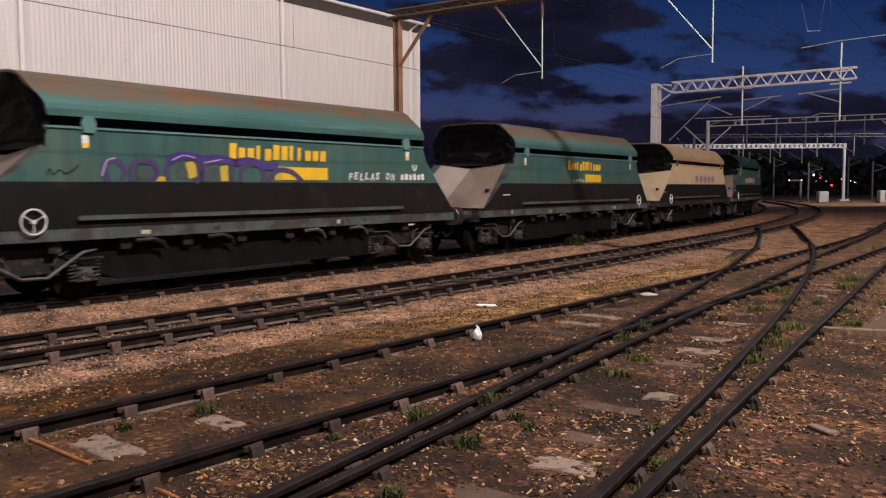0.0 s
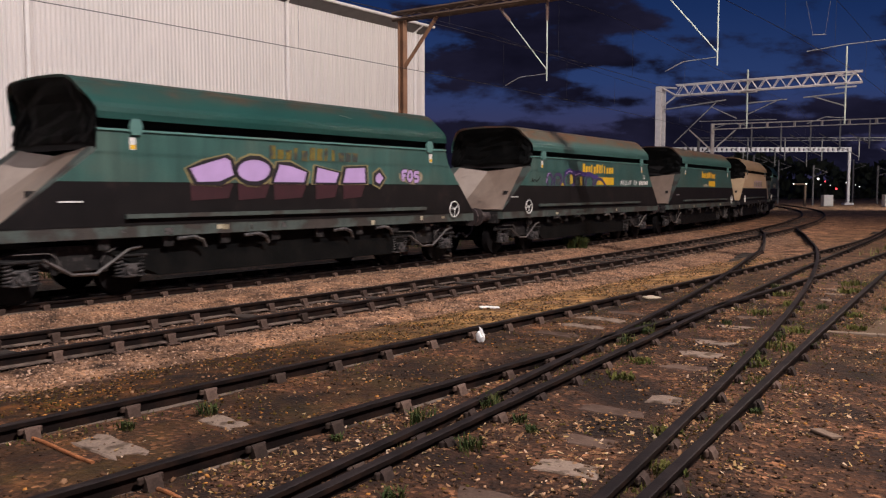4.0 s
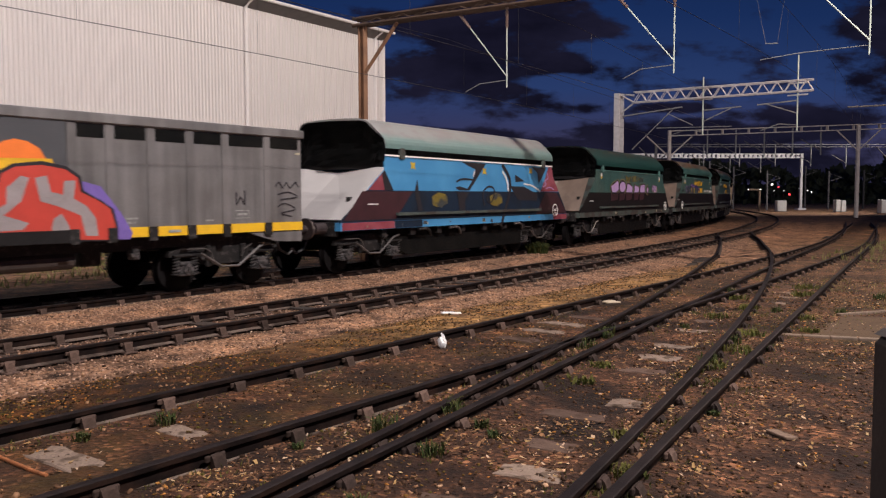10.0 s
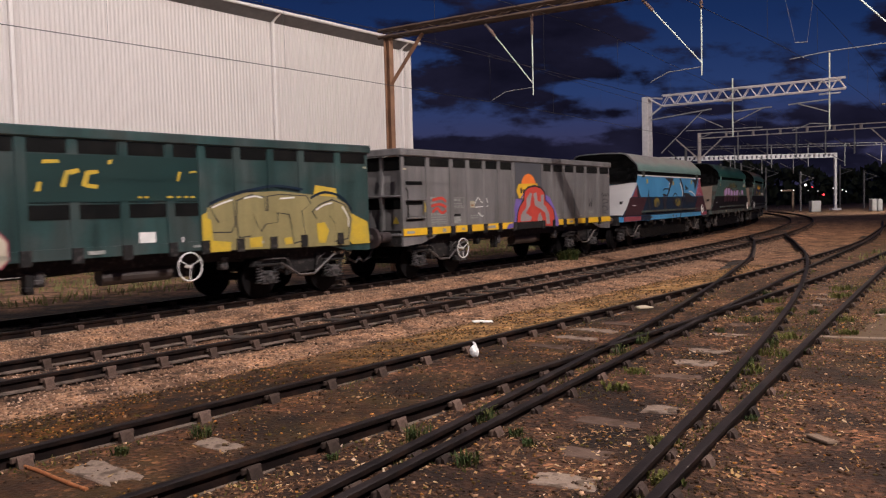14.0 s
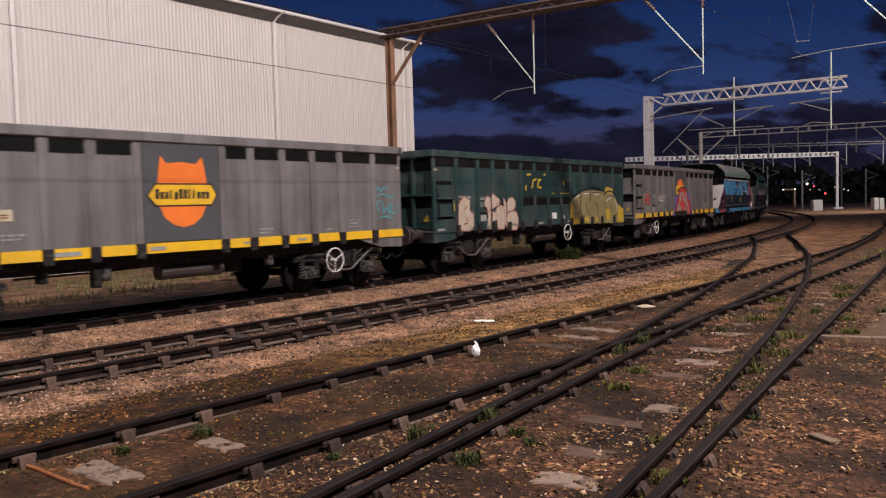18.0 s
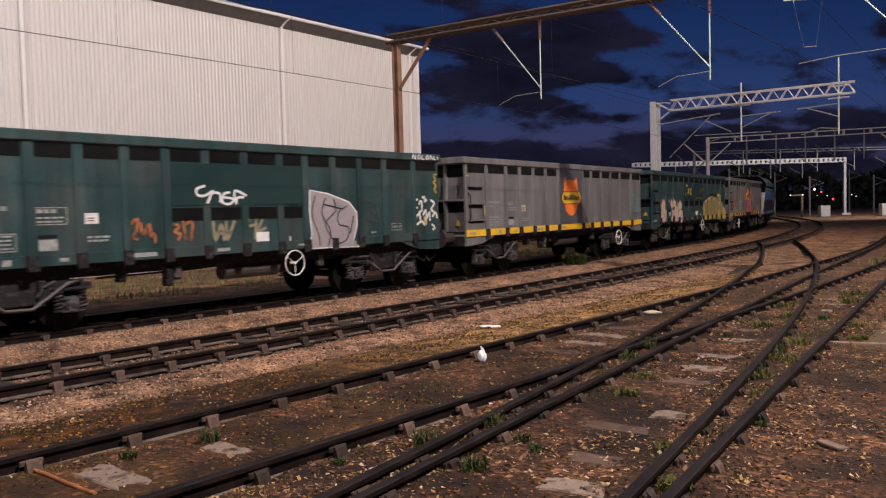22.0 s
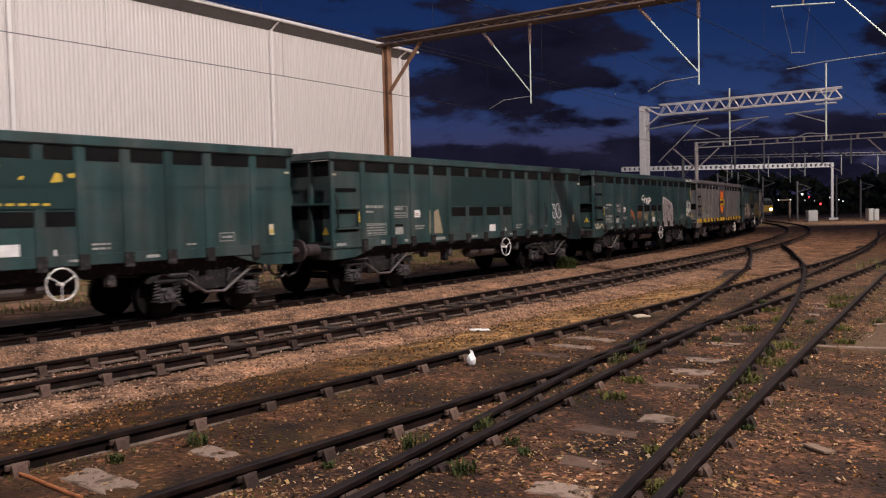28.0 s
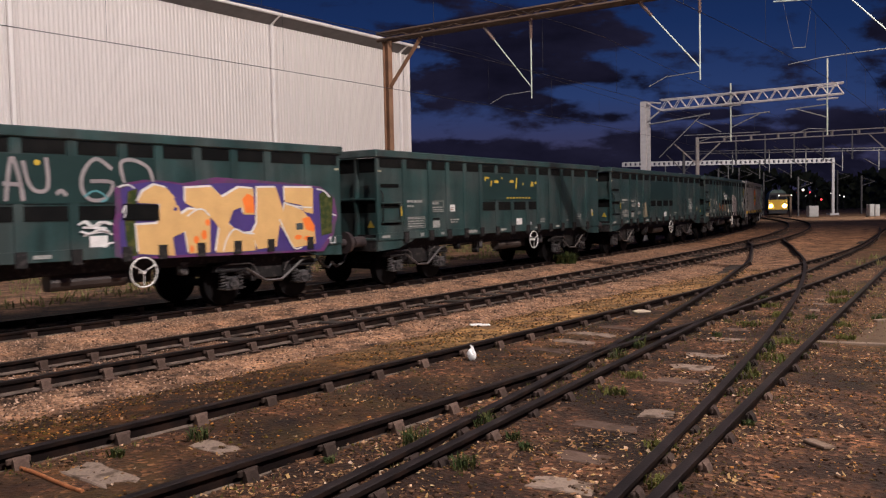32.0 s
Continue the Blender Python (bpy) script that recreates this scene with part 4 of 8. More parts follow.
def build_far_portal(d, left, right, top, depth, name, material, label, posts=(1,), over=0.0, solid=True, tilt=0.0):
    t = empty(name, Matrix.Identity(4))
    tagged(t, label, "gantry")
    a, b = far_point(left, d, top), far_point(right, d, top)
    end = b.x + over * (b.x - a.x)
    bm = bmesh.new()
    n = 44 if solid else 9
    wide = 0.19 if solid else 0.04
    ch = 0.14 if solid else 0.07
    for z in (top - ch, top - depth):
        vs = box(bm, a.x, end, d - 0.2, d + 0.2, z, z + ch)
        for v in vs:
            v.co.z += tilt * (v.co.x - a.x)
    for i in range(n + 1):
        x = a.x + (end - a.x) * i / n
        z = tilt * (x - a.x)
        box(bm, x - wide, x + wide, d - 0.18, d + 0.18, top - depth + z, top - 0.05 + z)
    part("beam", bm, material, t)
    pw = 0.16 if solid else 0.13
    for k in posts:
        x = a.x + (b.x - a.x) * k
        z = tilt * (x - a.x)
        bm = bmesh.new()
        box(bm, x - pw, x + pw, d - pw, d + pw, -0.3, top + z + 0.02)
        if solid:
            box(bm, x - 0.6, x + 0.6, d - 0.5, d + 0.5, -0.3, 0.1)
        part("post", bm, material, t)
        if not solid:
            for sg in (-1, 1):
                bm = bmesh.new()
                tube(bm, [(x, d, top + z - 2.3), (x + sg * 2.0, d, top + z - depth)], 0.06, 4)
                part("brace", bm, material, t)
    for i in range(5):
        x = a.x + (b.x - a.x) * (0.2 + 0.15 * i)
        z = top + tilt * (x - a.x)
        bm = bmesh.new()
        tube(bm, [(x, d, z), (x, d, z - 2.6)], 0.06, 5)
        part("drop_tube", bm, "armsteel", t)
        bm = bmesh.new()
        tube(bm, [(x, d, z - 2.2), (x - 1.8, d, z - 1.2)], 0.04, 5)
        part("stay", bm, "dimsteel", t)


def build_wires():
    for name, f, heights in (("contact_wire", line_a, (4.85, 6.35)), ("contact_wire", line_b, (4.80, 6.2)), ("contact_wire", line_c, (4.80, 6.2))):
        t = empty(name, Matrix.Identity(4))
        tagged(t, "thin dark overhead contact and catenary wires", "overhead wire")
        bm = bmesh.new()
        ss = list(np.arange(-20, 45, 2.5)) + [45, 60, 75, 90, 110]
        tube(bm, [P(s, f(s), heights[0]) for s in ss], 0.0075 if f is line_a else 0.006, 4)
        part("wire", bm, "wire", t)
        bm = bmesh.new()
        def sag(s):
            k = ((s - 19.4) % 25.5) / 25.5
            return heights[1] - 1.2 * k * (1 - k)
        tube(bm, [P(s, f(s), sag(s)) for s in ss], 0.006, 4)
        part("wire", bm, "wire", t)
        for s in np.arange(-17, 70, 4.2):
            bm = bmesh.new()
            tube(bm, [P(s, f(s), heights[0]), P(s, f(s), sag(s))], 0.003, 4)
            part("dropper", bm, "wire", t)


build_ground()
build_shed()
build_portal()
build_gantry()
build_far_portal(112.0, 0.2295, 0.4845, 7.58, 0.62, "far_portal", "galv", "white perforated beam portal over the far tracks")
build_far_portal(72.0, 0.3195, 0.5552, 7.50, 0.5, "track_portal", "warmsteel", "thin steel portal with hanging fittings", posts=(0.0, 1), over=0.25, solid=False, tilt=0.035)
build_far_portal(95.0, 0.303, 0.60, 7.8, 0.35, "yard_portal", "dimsteel", "dark steel portal beyond the first one", posts=(0.0, 1), solid=False)
build_wires()


# ---- the wagons: x forwards, y to the left (the camera sees the right side), z up from the rail ----
SPEED = (3.56541, -0.00024, 0.00011)
ARC = [(-120.0, -120.0 * math.hypot(1, 0.02))]
for _k in range(1, 2401):
    _s = -120.0 + _k * 0.15
    ARC.append((_s, ARC[-1][1] + 0.15 * math.hypot(1, (bend(_s) - bend(_s - 0.15)) / 0.15)))
_off = [b for a, b in ARC if abs(a) < 1e-6][0]
ARC_S, ARC_L = np.array([a for a, b in ARC]), np.array([b - _off for a, b in ARC])


def on_line(length):
    s = float(np.interp(length, ARC_L, ARC_S))
    return P(s, line_a(s), 0)


def travel(t):
    """Metres that the train has run, counted from sixteen seconds; it gathers speed at first."""
    x = t - 16.0
    return SPEED[0] * x + SPEED[1] * x * x + SPEED[2] * x ** 3 + 0.008 * max(0.0, 11.0 - t) ** 2


def wagon_pose(middle, t):
    g = middle + travel(t)
    a, b = on_line(g - 4.6), on_line(g + 4.6)
    d = (b - a).normalized()
    c = (a + b) / 2
    return Matrix(((d.x, -d.y, 0, c.x), (d.y, d.x, 0, c.y), (0, 0, 1, 0), (0, 0, 0, 1)))


MOVING = []


def build_handwheel(parent, x, z, y=-1.43, r=0.19):
    bm = bmesh.new()
    tube(bm, [(x + r * math.cos(k * math.pi / 8), y, z + r * math.sin(k * math.pi / 8)) for k in range(16)], 0.012, 6, closed=True)
    for k in range(3):
        a = 0.5 + k * 2 * math.pi / 3
        tube(bm, [(x, y, z), (x + r * math.cos(a), y, z + r * math.sin(a))], 0.008, 5)
    tube(bm, [(x, y + 0.12, z), (x, y - 0.02, z)], 0.03, 6)
    return part("handwheel", bm, "rim", parent, "white spoked handwheel")


def bogie_parts():
    """Meshes of one bogie, shared by all wagons."""
    out = []
    for sy in (-1, 1):
        bm = bmesh.new()
        prism(bm, [(-1.28, 0.66), (-1.25, 0.76), (-0.65, 0.88), (0.65, 0.88), (1.25, 0.76), (1.28, 0.66), (0.70, 0.62), (0.40, 0.48), (-0.40, 0.48), (-0.70, 0.62)], sy * 0.98, sy * 1.08)
        for x in (-0.42, 0.42):
            box(bm, x - 0.05, x + 0.05, min(sy * 1.08, sy * 1.14), max(sy * 1.08, sy * 1.14), 0.44, 0.84, bevel=0.012)
        out.append(("side_frame", mesh_of(bm, "side_frame", "bogie")))
        for x in (-0.9, 0.9):
            # axlebox with its ribbed cap and keeper
            bm = bmesh.new()
            box(bm, x - 0.15, x + 0.15, min(sy * 0.96, sy * 1.12), max(sy * 0.96, sy * 1.12), 0.30, 0.56, bevel=0.045)
            disc(bm, (x, 0.43), 0.105, sy * 1.10, sy * 1.18, 14)
            disc(bm, (x, 0.43), 0.050, sy * 1.17, sy * 1.20, 10)
            for z in (0.33, 0.53):
                box(bm, x - 0.19, x + 0.19, min(sy * 1.02, sy * 1.15), max(sy * 1.02, sy * 1.15), z - 0.012, z + 0.012)
            out.append(("axlebox", mesh_of(bm, "axlebox", "axlebox")))
            for k in (-0.20, 0.20):
                bm = bmesh.new()
                tube(bm, [(x + k + 0.062 * math.cos(j * 0.9), sy * 1.07 + 0.062 * math.sin(j * 0.9), 0.36 + j * 0.0082) for j in range(36)], 0.015, 5)
                out.append(("spring", mesh_of(bm, "spring", "axlebox")))
            for k, z0, z1 in ((0.30, 0.655, 0.70), (0.28, 0.325, 0.355)):
                bm = bmesh.new()
                box(bm, x - k, x + k, min(sy * 0.99, sy * 1.15), max(sy * 0.99, sy * 1.15), z0, z1, bevel=0.010)
                out.append(("spring_plate", mesh_of(bm, "spring_plate", "bogie")))
        # bent tie bar below the frame
        bm = bmesh.new()
        tube(bm, [(-0.62, sy * 1.17, 0.70), (-0.16, sy * 1.19, 0.43), (0.24, sy * 1.19, 0.42), (0.84, sy * 1.17, 0.78), (1.08, sy * 1.16, 0.82)], 0.027, 4)
        out.append(("tie_bar", mesh_of(bm, "tie_bar", "pipe")))
        bm = bmesh.new()
        tube(bm, [(-1.05, sy * 1.15, 0.80), (-0.5, sy * 1.16, 0.79), (-0.40, sy * 1.16, 0.72), (-0.32, sy * 1.16, 0.56)], 0.013, 5)
        out.append(("brake_pipe", mesh_of(bm, "brake_pipe", "pipe")))
        bm = bmesh.new()
        tube(bm, [(0.35, sy * 1.15, 0.60), (0.42, sy * 1.16, 0.74), (0.62, sy * 1.16, 0.83)], 0.011, 5)
        out.append(("brake_pipe", mesh_of(bm, "brake_pipe", "pipe")))
    bm = bmesh.new()
    box(bm, -0.3, 0.3, -1.0, 1.0, 0.45, 0.88, bevel=0.03)
    out.append(("bolster", mesh_of(bm, "bolster", "bogie")))
    return out


def wheelset_mesh():
    bm = bmesh.new()
    for sy in (-1, 1):
        disc(bm, (0, 0), 0.42, sy * 0.69, sy * 0.81, 28)
        disc(bm, (0, 0), 0.445, sy * 0.66, sy * 0.69, 28)
        disc(bm, (0, 0), 0.12, sy * 0.81, sy * 0.95, 12)
    disc(bm, (0, 0), 0.08, -0.66, 0.66, 10)
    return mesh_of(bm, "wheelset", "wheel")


BOGIE, WHEELSET = bogie_parts(), wheelset_mesh()
AXLES = []


def build_running_gear(w, ends, bogies):
    for x in bogies:
        b = empty("bogie")
        b.parent = w
        b.matrix_basis = pose(x, 0, 0)
        for name, me in BOGIE:
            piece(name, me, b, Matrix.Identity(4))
        for dx in (-0.9, 0.9):
            AXLES.append(piece("wheelset", WHEELSET, b, pose(dx, 0, 0.42)))
    for x, d in zip(ends, (-1, 1)):
        for y in (-0.865, 0.865):
            bm = bmesh.new()
            tube(bm, [(x, y, 1.05), (x + d * 0.36, y, 1.05)], 0.125, 14)
            tube(bm, [(x + d * 0.36, y, 1.05), (x + d * 0.56, y, 1.05)], 0.085, 12)
            tube(bm, [(x + d * 0.55, y, 1.05), (x + d * 0.60, y, 1.05)], 0.24, 18)
            part("buffer", bm, "buffer", w)
        bm = bmesh.new()
        tube(bm, [(x, 0, 1.0), (x + d * 0.6, 0, 0.98)], 0.05, 6)
        tube(bm, [(x + d * 0.3, 0.1, 0.95), (x + d * 0.45, 0.12, 0.7), (x + d * 0.62, 0.1, 0.62)], 0.03, 6)
        part("coupling", bm, "bogie", w)
        bm = bmesh.new()
        tube(bm, [(x, -0.45, 0.95), (x + d * 0.2, -0.46, 0.6), (x + d * 0.45, -0.45, 0.5), (x + d * 0.62, -0.45, 0.62)], 0.028, 6)
        part("brake_hose", bm, "axlebox", w)


def plate(parent, name, x0, x1, z0, z1, material, y, label=""):
    bm = bmesh.new()
    box(bm, x0, x1, y - 0.005, y, z0, z1)
    return part(name, bm, material, parent, label)


def patch(parent, name, poly, material, y, label=""):
    """A flat painted shape on the side of a wagon."""
    bm = bmesh.new()
    prism(bm, poly, y - 0.003, y)
    return part(name, bm, material, parent, label)


def lettering(parent, text, x, z, size, material, y, width=None, offset=0.0, shear=0.0, name="lettering", label=""):
    cu = bpy.data.curves.new("lettering", "FONT")
    cu.body, cu.size, cu.extrude, cu.offset, cu.shear = text, size, 0.002, offset, shear
    cu.resolution_u = 3
    tmp = new("tmp", cu)
    bpy.context.view_layer.update()
    me = bpy.data.meshes.new_from_object(tmp)
    bpy.data.objects.remove(tmp)
    me.materials.clear()
    me.materials.append(M[material])
    ob = new(name, me)
    ob.parent = parent
    k = 1.0
    if width:
        xs = [v.co.x for v in me.vertices]
        k = width / (max(xs) - min(xs))
        x0 = min(xs)
    else:
        x0 = 0
    me.transform(Matrix.Translation((-x0, 0, 0)))
    me.transform(Matrix.Diagonal((k, 1, 1, 1)))
    ob.matrix_basis = Matrix.Translation((x, y, z)) @ Matrix.Rotation(math.pi / 2, 4, "X")
    if label:
        ob["label"] = label
    return ob


def build_hopper(middle, label, side="green", hood="hood_green", slope="slope", lower="black", wheel_x=-4.6, sole="sole_worn"):
    w = empty("hopper_wagon")
    tagged(w, label, "hopper wagon", "wagons of the train")
    MOVING.append((w, middle))
    H1, HB = 5.95, 4.52           # half length of frame and of the bin top
    end = {1: 4.73, -1: 4.34}     # the bin top sits a little forward on its frame
    # sole bars, headstocks and deck
    for sy in (-1, 1):
        bm = bmesh.new()
        prism(bm, [(-H1, 0.99), (H1, 0.99), (H1, 1.18), (-H1, 1.18)], sy * 1.20, sy * 1.36)
        part("sole_bar", bm, sole, w)
    for d in (-1, 1):
        bm = bmesh.new()
        box(bm, min(d * H1, d * (H1 - 0.12)), max(d * H1, d * (H1 - 0.12)), -1.20, 1.20, 0.86, 1.18, bevel=0.015)
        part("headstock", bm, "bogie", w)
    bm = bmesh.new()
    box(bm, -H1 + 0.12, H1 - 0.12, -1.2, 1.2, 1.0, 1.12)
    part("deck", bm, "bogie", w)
    # sides: an upper painted sheet and a lower black one, with the sloping ends of the bin
    for sy in (-1, 1):
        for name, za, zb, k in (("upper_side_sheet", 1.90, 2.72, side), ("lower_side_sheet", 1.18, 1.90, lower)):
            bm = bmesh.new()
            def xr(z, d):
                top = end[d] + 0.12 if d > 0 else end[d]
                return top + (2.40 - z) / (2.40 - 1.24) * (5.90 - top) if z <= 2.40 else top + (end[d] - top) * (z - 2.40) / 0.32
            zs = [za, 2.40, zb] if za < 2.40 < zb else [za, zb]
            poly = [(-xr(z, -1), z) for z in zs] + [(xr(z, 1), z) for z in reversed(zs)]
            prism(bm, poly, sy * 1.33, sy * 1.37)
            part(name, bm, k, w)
        # paler than the side: the highlight along this edge is painted in
        bm = bmesh.new()
        prism(bm, [(-end[-1], 2.715), (end[1], 2.715), (end[1], 2.75), (-end[-1], 2.75)], sy * 1.30, sy * 1.40)
        part("top_rail", bm, "hood_teal" if side == "green" else ("trim" if side == "blue" else side), w)
        # lighter material stands in for light catching the sill's top
        bm = bmesh.new()
        prism(bm, [(-3.9, 1.30), (3.9, 1.30), (3.9, 1.37), (-3.9, 1.37)], sy * 1.37, sy * 1.45)
        part("sill_rail", bm, "sole_worn", w)
        for x in np.arange(-4.2, 4.3, 1.2):
            bm = bmesh.new()
            box(bm, x - 0.10, x + 0.10, sy * 1.20 - 0.05, sy * 1.20 + 0.05, 0.80, 0.988)
            part("door_hinge", bm, "bogie", w)
    # sloping end sheets, folded into a shallow valley, with a gusset at each edge
    for d in (-1, 1):
        a, b = (d * (HB + 1.33), 1.24), (d * (end[d] + 0.02), 2.45)
        low, high = (0.20, 0.12), (-d * 0.13, -0.11)
        for y0, y1, t0, t1 in ((-1.29, 0.15, -1.10, 0.15), (0.15, 1.29, 0.15, 1.10)):
            bm = bmesh.new()
            k0, k1 = (0, 1) if y1 < 1 else (1, 0)
            vs = [bm.verts.new(p) for p in ((a[0] + k0 * high[0] * 0.5, y0, a[1]), (a[0] + k1 * high[0] * 0.5, y1, a[1]), (b[0] + k1 * high[0], t1, b[1] + k1 * high[1]), (b[0] + k0 * high[0], t0, b[1] + k0 * high[1]))]
            f = bm.faces.new(vs)
            r = bmesh.ops.extrude_face_region(bm, geom=[f])
            bmesh.ops.translate(bm, verts=[v for v in r["geom"] if isinstance(v, bmesh.types.BMVert)], vec=(-d * 0.03, 0, -0.03))
            # the near half takes the darker copy, for the shade on its facet
            part("slope_sheet", bm, "slope_brown" if slope == "slope" and y0 < -1 else slope, w)
        for sy in (-1, 1):
            bm = bmesh.new()
            vs = [bm.verts.new(p) for p in ((a[0], sy * 1.29, a[1] + 0.01), (a[0] + d * 0.03, sy * 1.35, a[1] + 0.01), (b[0] + d * 0.03, sy * 1.36, b[1] + 0.0), (b[0], sy * 1.10, b[1] + 0.01))]
            f = bm.faces.new(vs)
            r = bmesh.ops.extrude_face_region(bm, geom=[f])
            bmesh.ops.translate(bm, verts=[v for v in r["geom"] if isinstance(v, bmesh.types.BMVert)], vec=(-d * 0.05, 0, -0.05))
            part("end_gusset", bm, "sole_worn" if side == "green" else slope, w)
        bm = bmesh.new()
        box(bm, min(d * (end[d] - 0.06), d * end[d]), max(d * (end[d] - 0.06), d * end[d]), -1.33, 1.33, 2.42, 2.78)
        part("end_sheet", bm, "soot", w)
        for y in (-1.05, 1.05):
            bm = bmesh.new()
            box(bm, min(d * 5.2, d * 5.32), max(d * 5.2, d * 5.32), y - 0.05, y + 0.05, 1.12, 1.75)
            part("end_strut", bm, "bogie", w)
    # bin floor chutes below: one solid block, underframe shade put into its black
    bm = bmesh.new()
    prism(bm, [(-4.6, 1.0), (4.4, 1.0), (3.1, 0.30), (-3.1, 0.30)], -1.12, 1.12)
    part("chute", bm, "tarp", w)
    # hood: a rounded roof over the bin, its ends closed by sagging black sheeting
    half = [(1.41, 2.90), (1.41, 3.01), (1.395, 3.09), (1.36, 3.16), (1.29, 3.25), (1.20, 3.36), (1.11, 3.47), (1.03, 3.535), (0.93, 3.575), (0.80, 3.60), (0.45, 3.62), (0.0, 3.63)]
    prof = [(-y, z) for y, z in half] + [(y, z) for y, z in half[-2::-1]]

    def lean(z):
        return 0.24 * smooth_step(z, 2.95, 3.63)
    bm = bmesh.new()
    rows = [[bm.verts.new((e * end[e] - lean(z), y, z)) for y, z in prof] for e in (-1, 1)]
    for k in range(len(prof) - 1):
        bm.faces.new((rows[0][k], rows[1][k], rows[1][k + 1], rows[0][k + 1]))
    bmesh.ops.solidify(bm, geom=bm.faces[:], thickness=0.03)
    part("hood", bm, hood, w)
    for d in (-1, 1):
        bm = bmesh.new()
        grid = []
        for i in range(23):
            y = prof[i][0] * 0.975
            z1 = prof[i][1] - 0.033 - 0.02 * (1 - (y / 1.4) ** 2) * (0.6 + 0.4 * noise.noise((y * 2.0, d, middle)))
            z0 = 2.535 + 0.07 * noise.noise((y * 2.9, d * 3.0, middle)) + 0.03 * noise.noise((y * 9, d * 3.0, middle))
            col = []
            for j in range(9):
                z = z1 + (z0 - z1) * j / 8
                x = end[d] - 0.02 + 0.08 * (j / 8) ** 2 + 0.08 * noise.noise((y * 3.2, z * 2.4, middle + d)) + 0.06 * noise.noise((y * 8, z * 7, middle))
                col.append(bm.verts.new((d * x - lean(z), y, z)))
            grid.append(col)
        for i in range(22):
            for j in range(8):
                bm.faces.new((grid[i][j], grid[i + 1][j], grid[i + 1][j + 1], grid[i][j + 1]))
        bmesh.ops.solidify(bm, geom=bm.faces[:], thickness=0.012)
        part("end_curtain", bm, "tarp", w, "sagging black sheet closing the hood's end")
    # added dark box in the gap under the hood, standing in for shade
    bm = bmesh.new()
    box(bm, -end[-1] + 0.05, end[1] - 0.05, -1.18, 1.18, 2.70, 2.92)
    part("hood_gap_fill", bm, "soot", w)
    for x in (-HB + 0.85, HB - 0.45):
        for sy in (-1, 1):
            bm = bmesh.new()
            prism(bm, [(x - 0.09, 2.66), (x + 0.09, 2.66), (x + 0.12, 2.80), (x + 0.08, 2.92), (x - 0.08, 2.92), (x - 0.12, 2.80)], sy * 1.37, sy * 1.42)
            part("hood_bracket", bm, "hood_teal" if side == "green" else "sole_worn", w)
    # door gear, levers and paint chips along the sole bar
    rng = random.Random(int(middle * 10))
    for x in (-2.6, -1.15, 1.2, 2.5):
        bm = bmesh.new()
        tube(bm, [(x - 0.28, -1.33, 0.93), (x + 0.05, -1.35, 0.95), (x + 0.25, -1.32, 0.88), (x + 0.34, -1.28, 0.76)], 0.035, 6)
        part("door_lever", bm, "axlebox" if rng.random() < 0.5 else "bogie", w)
    for k in range(9):
        x = rng.uniform(-5.6, 5.6)
        dx = rng.uniform(0.02, 0.09)
        plate(w, "paint_chip", x - dx, x + dx, rng.uniform(1.0, 1.08), rng.uniform(1.10, 1.16), rng.choice(("beige", "pale", "axlebox", "axlebox")), -1.362)
    build_handwheel(w, wheel_x, 1.30)
    bm = bmesh.new()
    box(bm, wheel_x - 0.95, wheel_x - 0.55, -1.385, -1.372, 1.57, 1.595) if wheel_x < 0 else box(bm, -5.0, -4.6, -1.385, -1.372, 1.57, 1.595)
    part("handrail", bm, "white", w)
    for x in (-HB + 0.80, HB - 0.38) if side != "blue" else ():
        plate(w, "label_plate", x - 0.055, x + 0.055, 2.42, 2.62, "white", -1.374, "small white and yellow notice plate")
        plate(w, "label_plate", x - 0.045, x + 0.045, 2.43, 2.50, "yellow", -1.380, "yellow notice")
    build_running_gear(w, (-H1, H1), (-4.55, 4.2))
    return w


BOX_POSTS = (-4.97, -3.95, -3.18, -2.38, -1.61, -0.80, 0.93, 1.60, 2.38, 3.19, 3.99, 5.03)


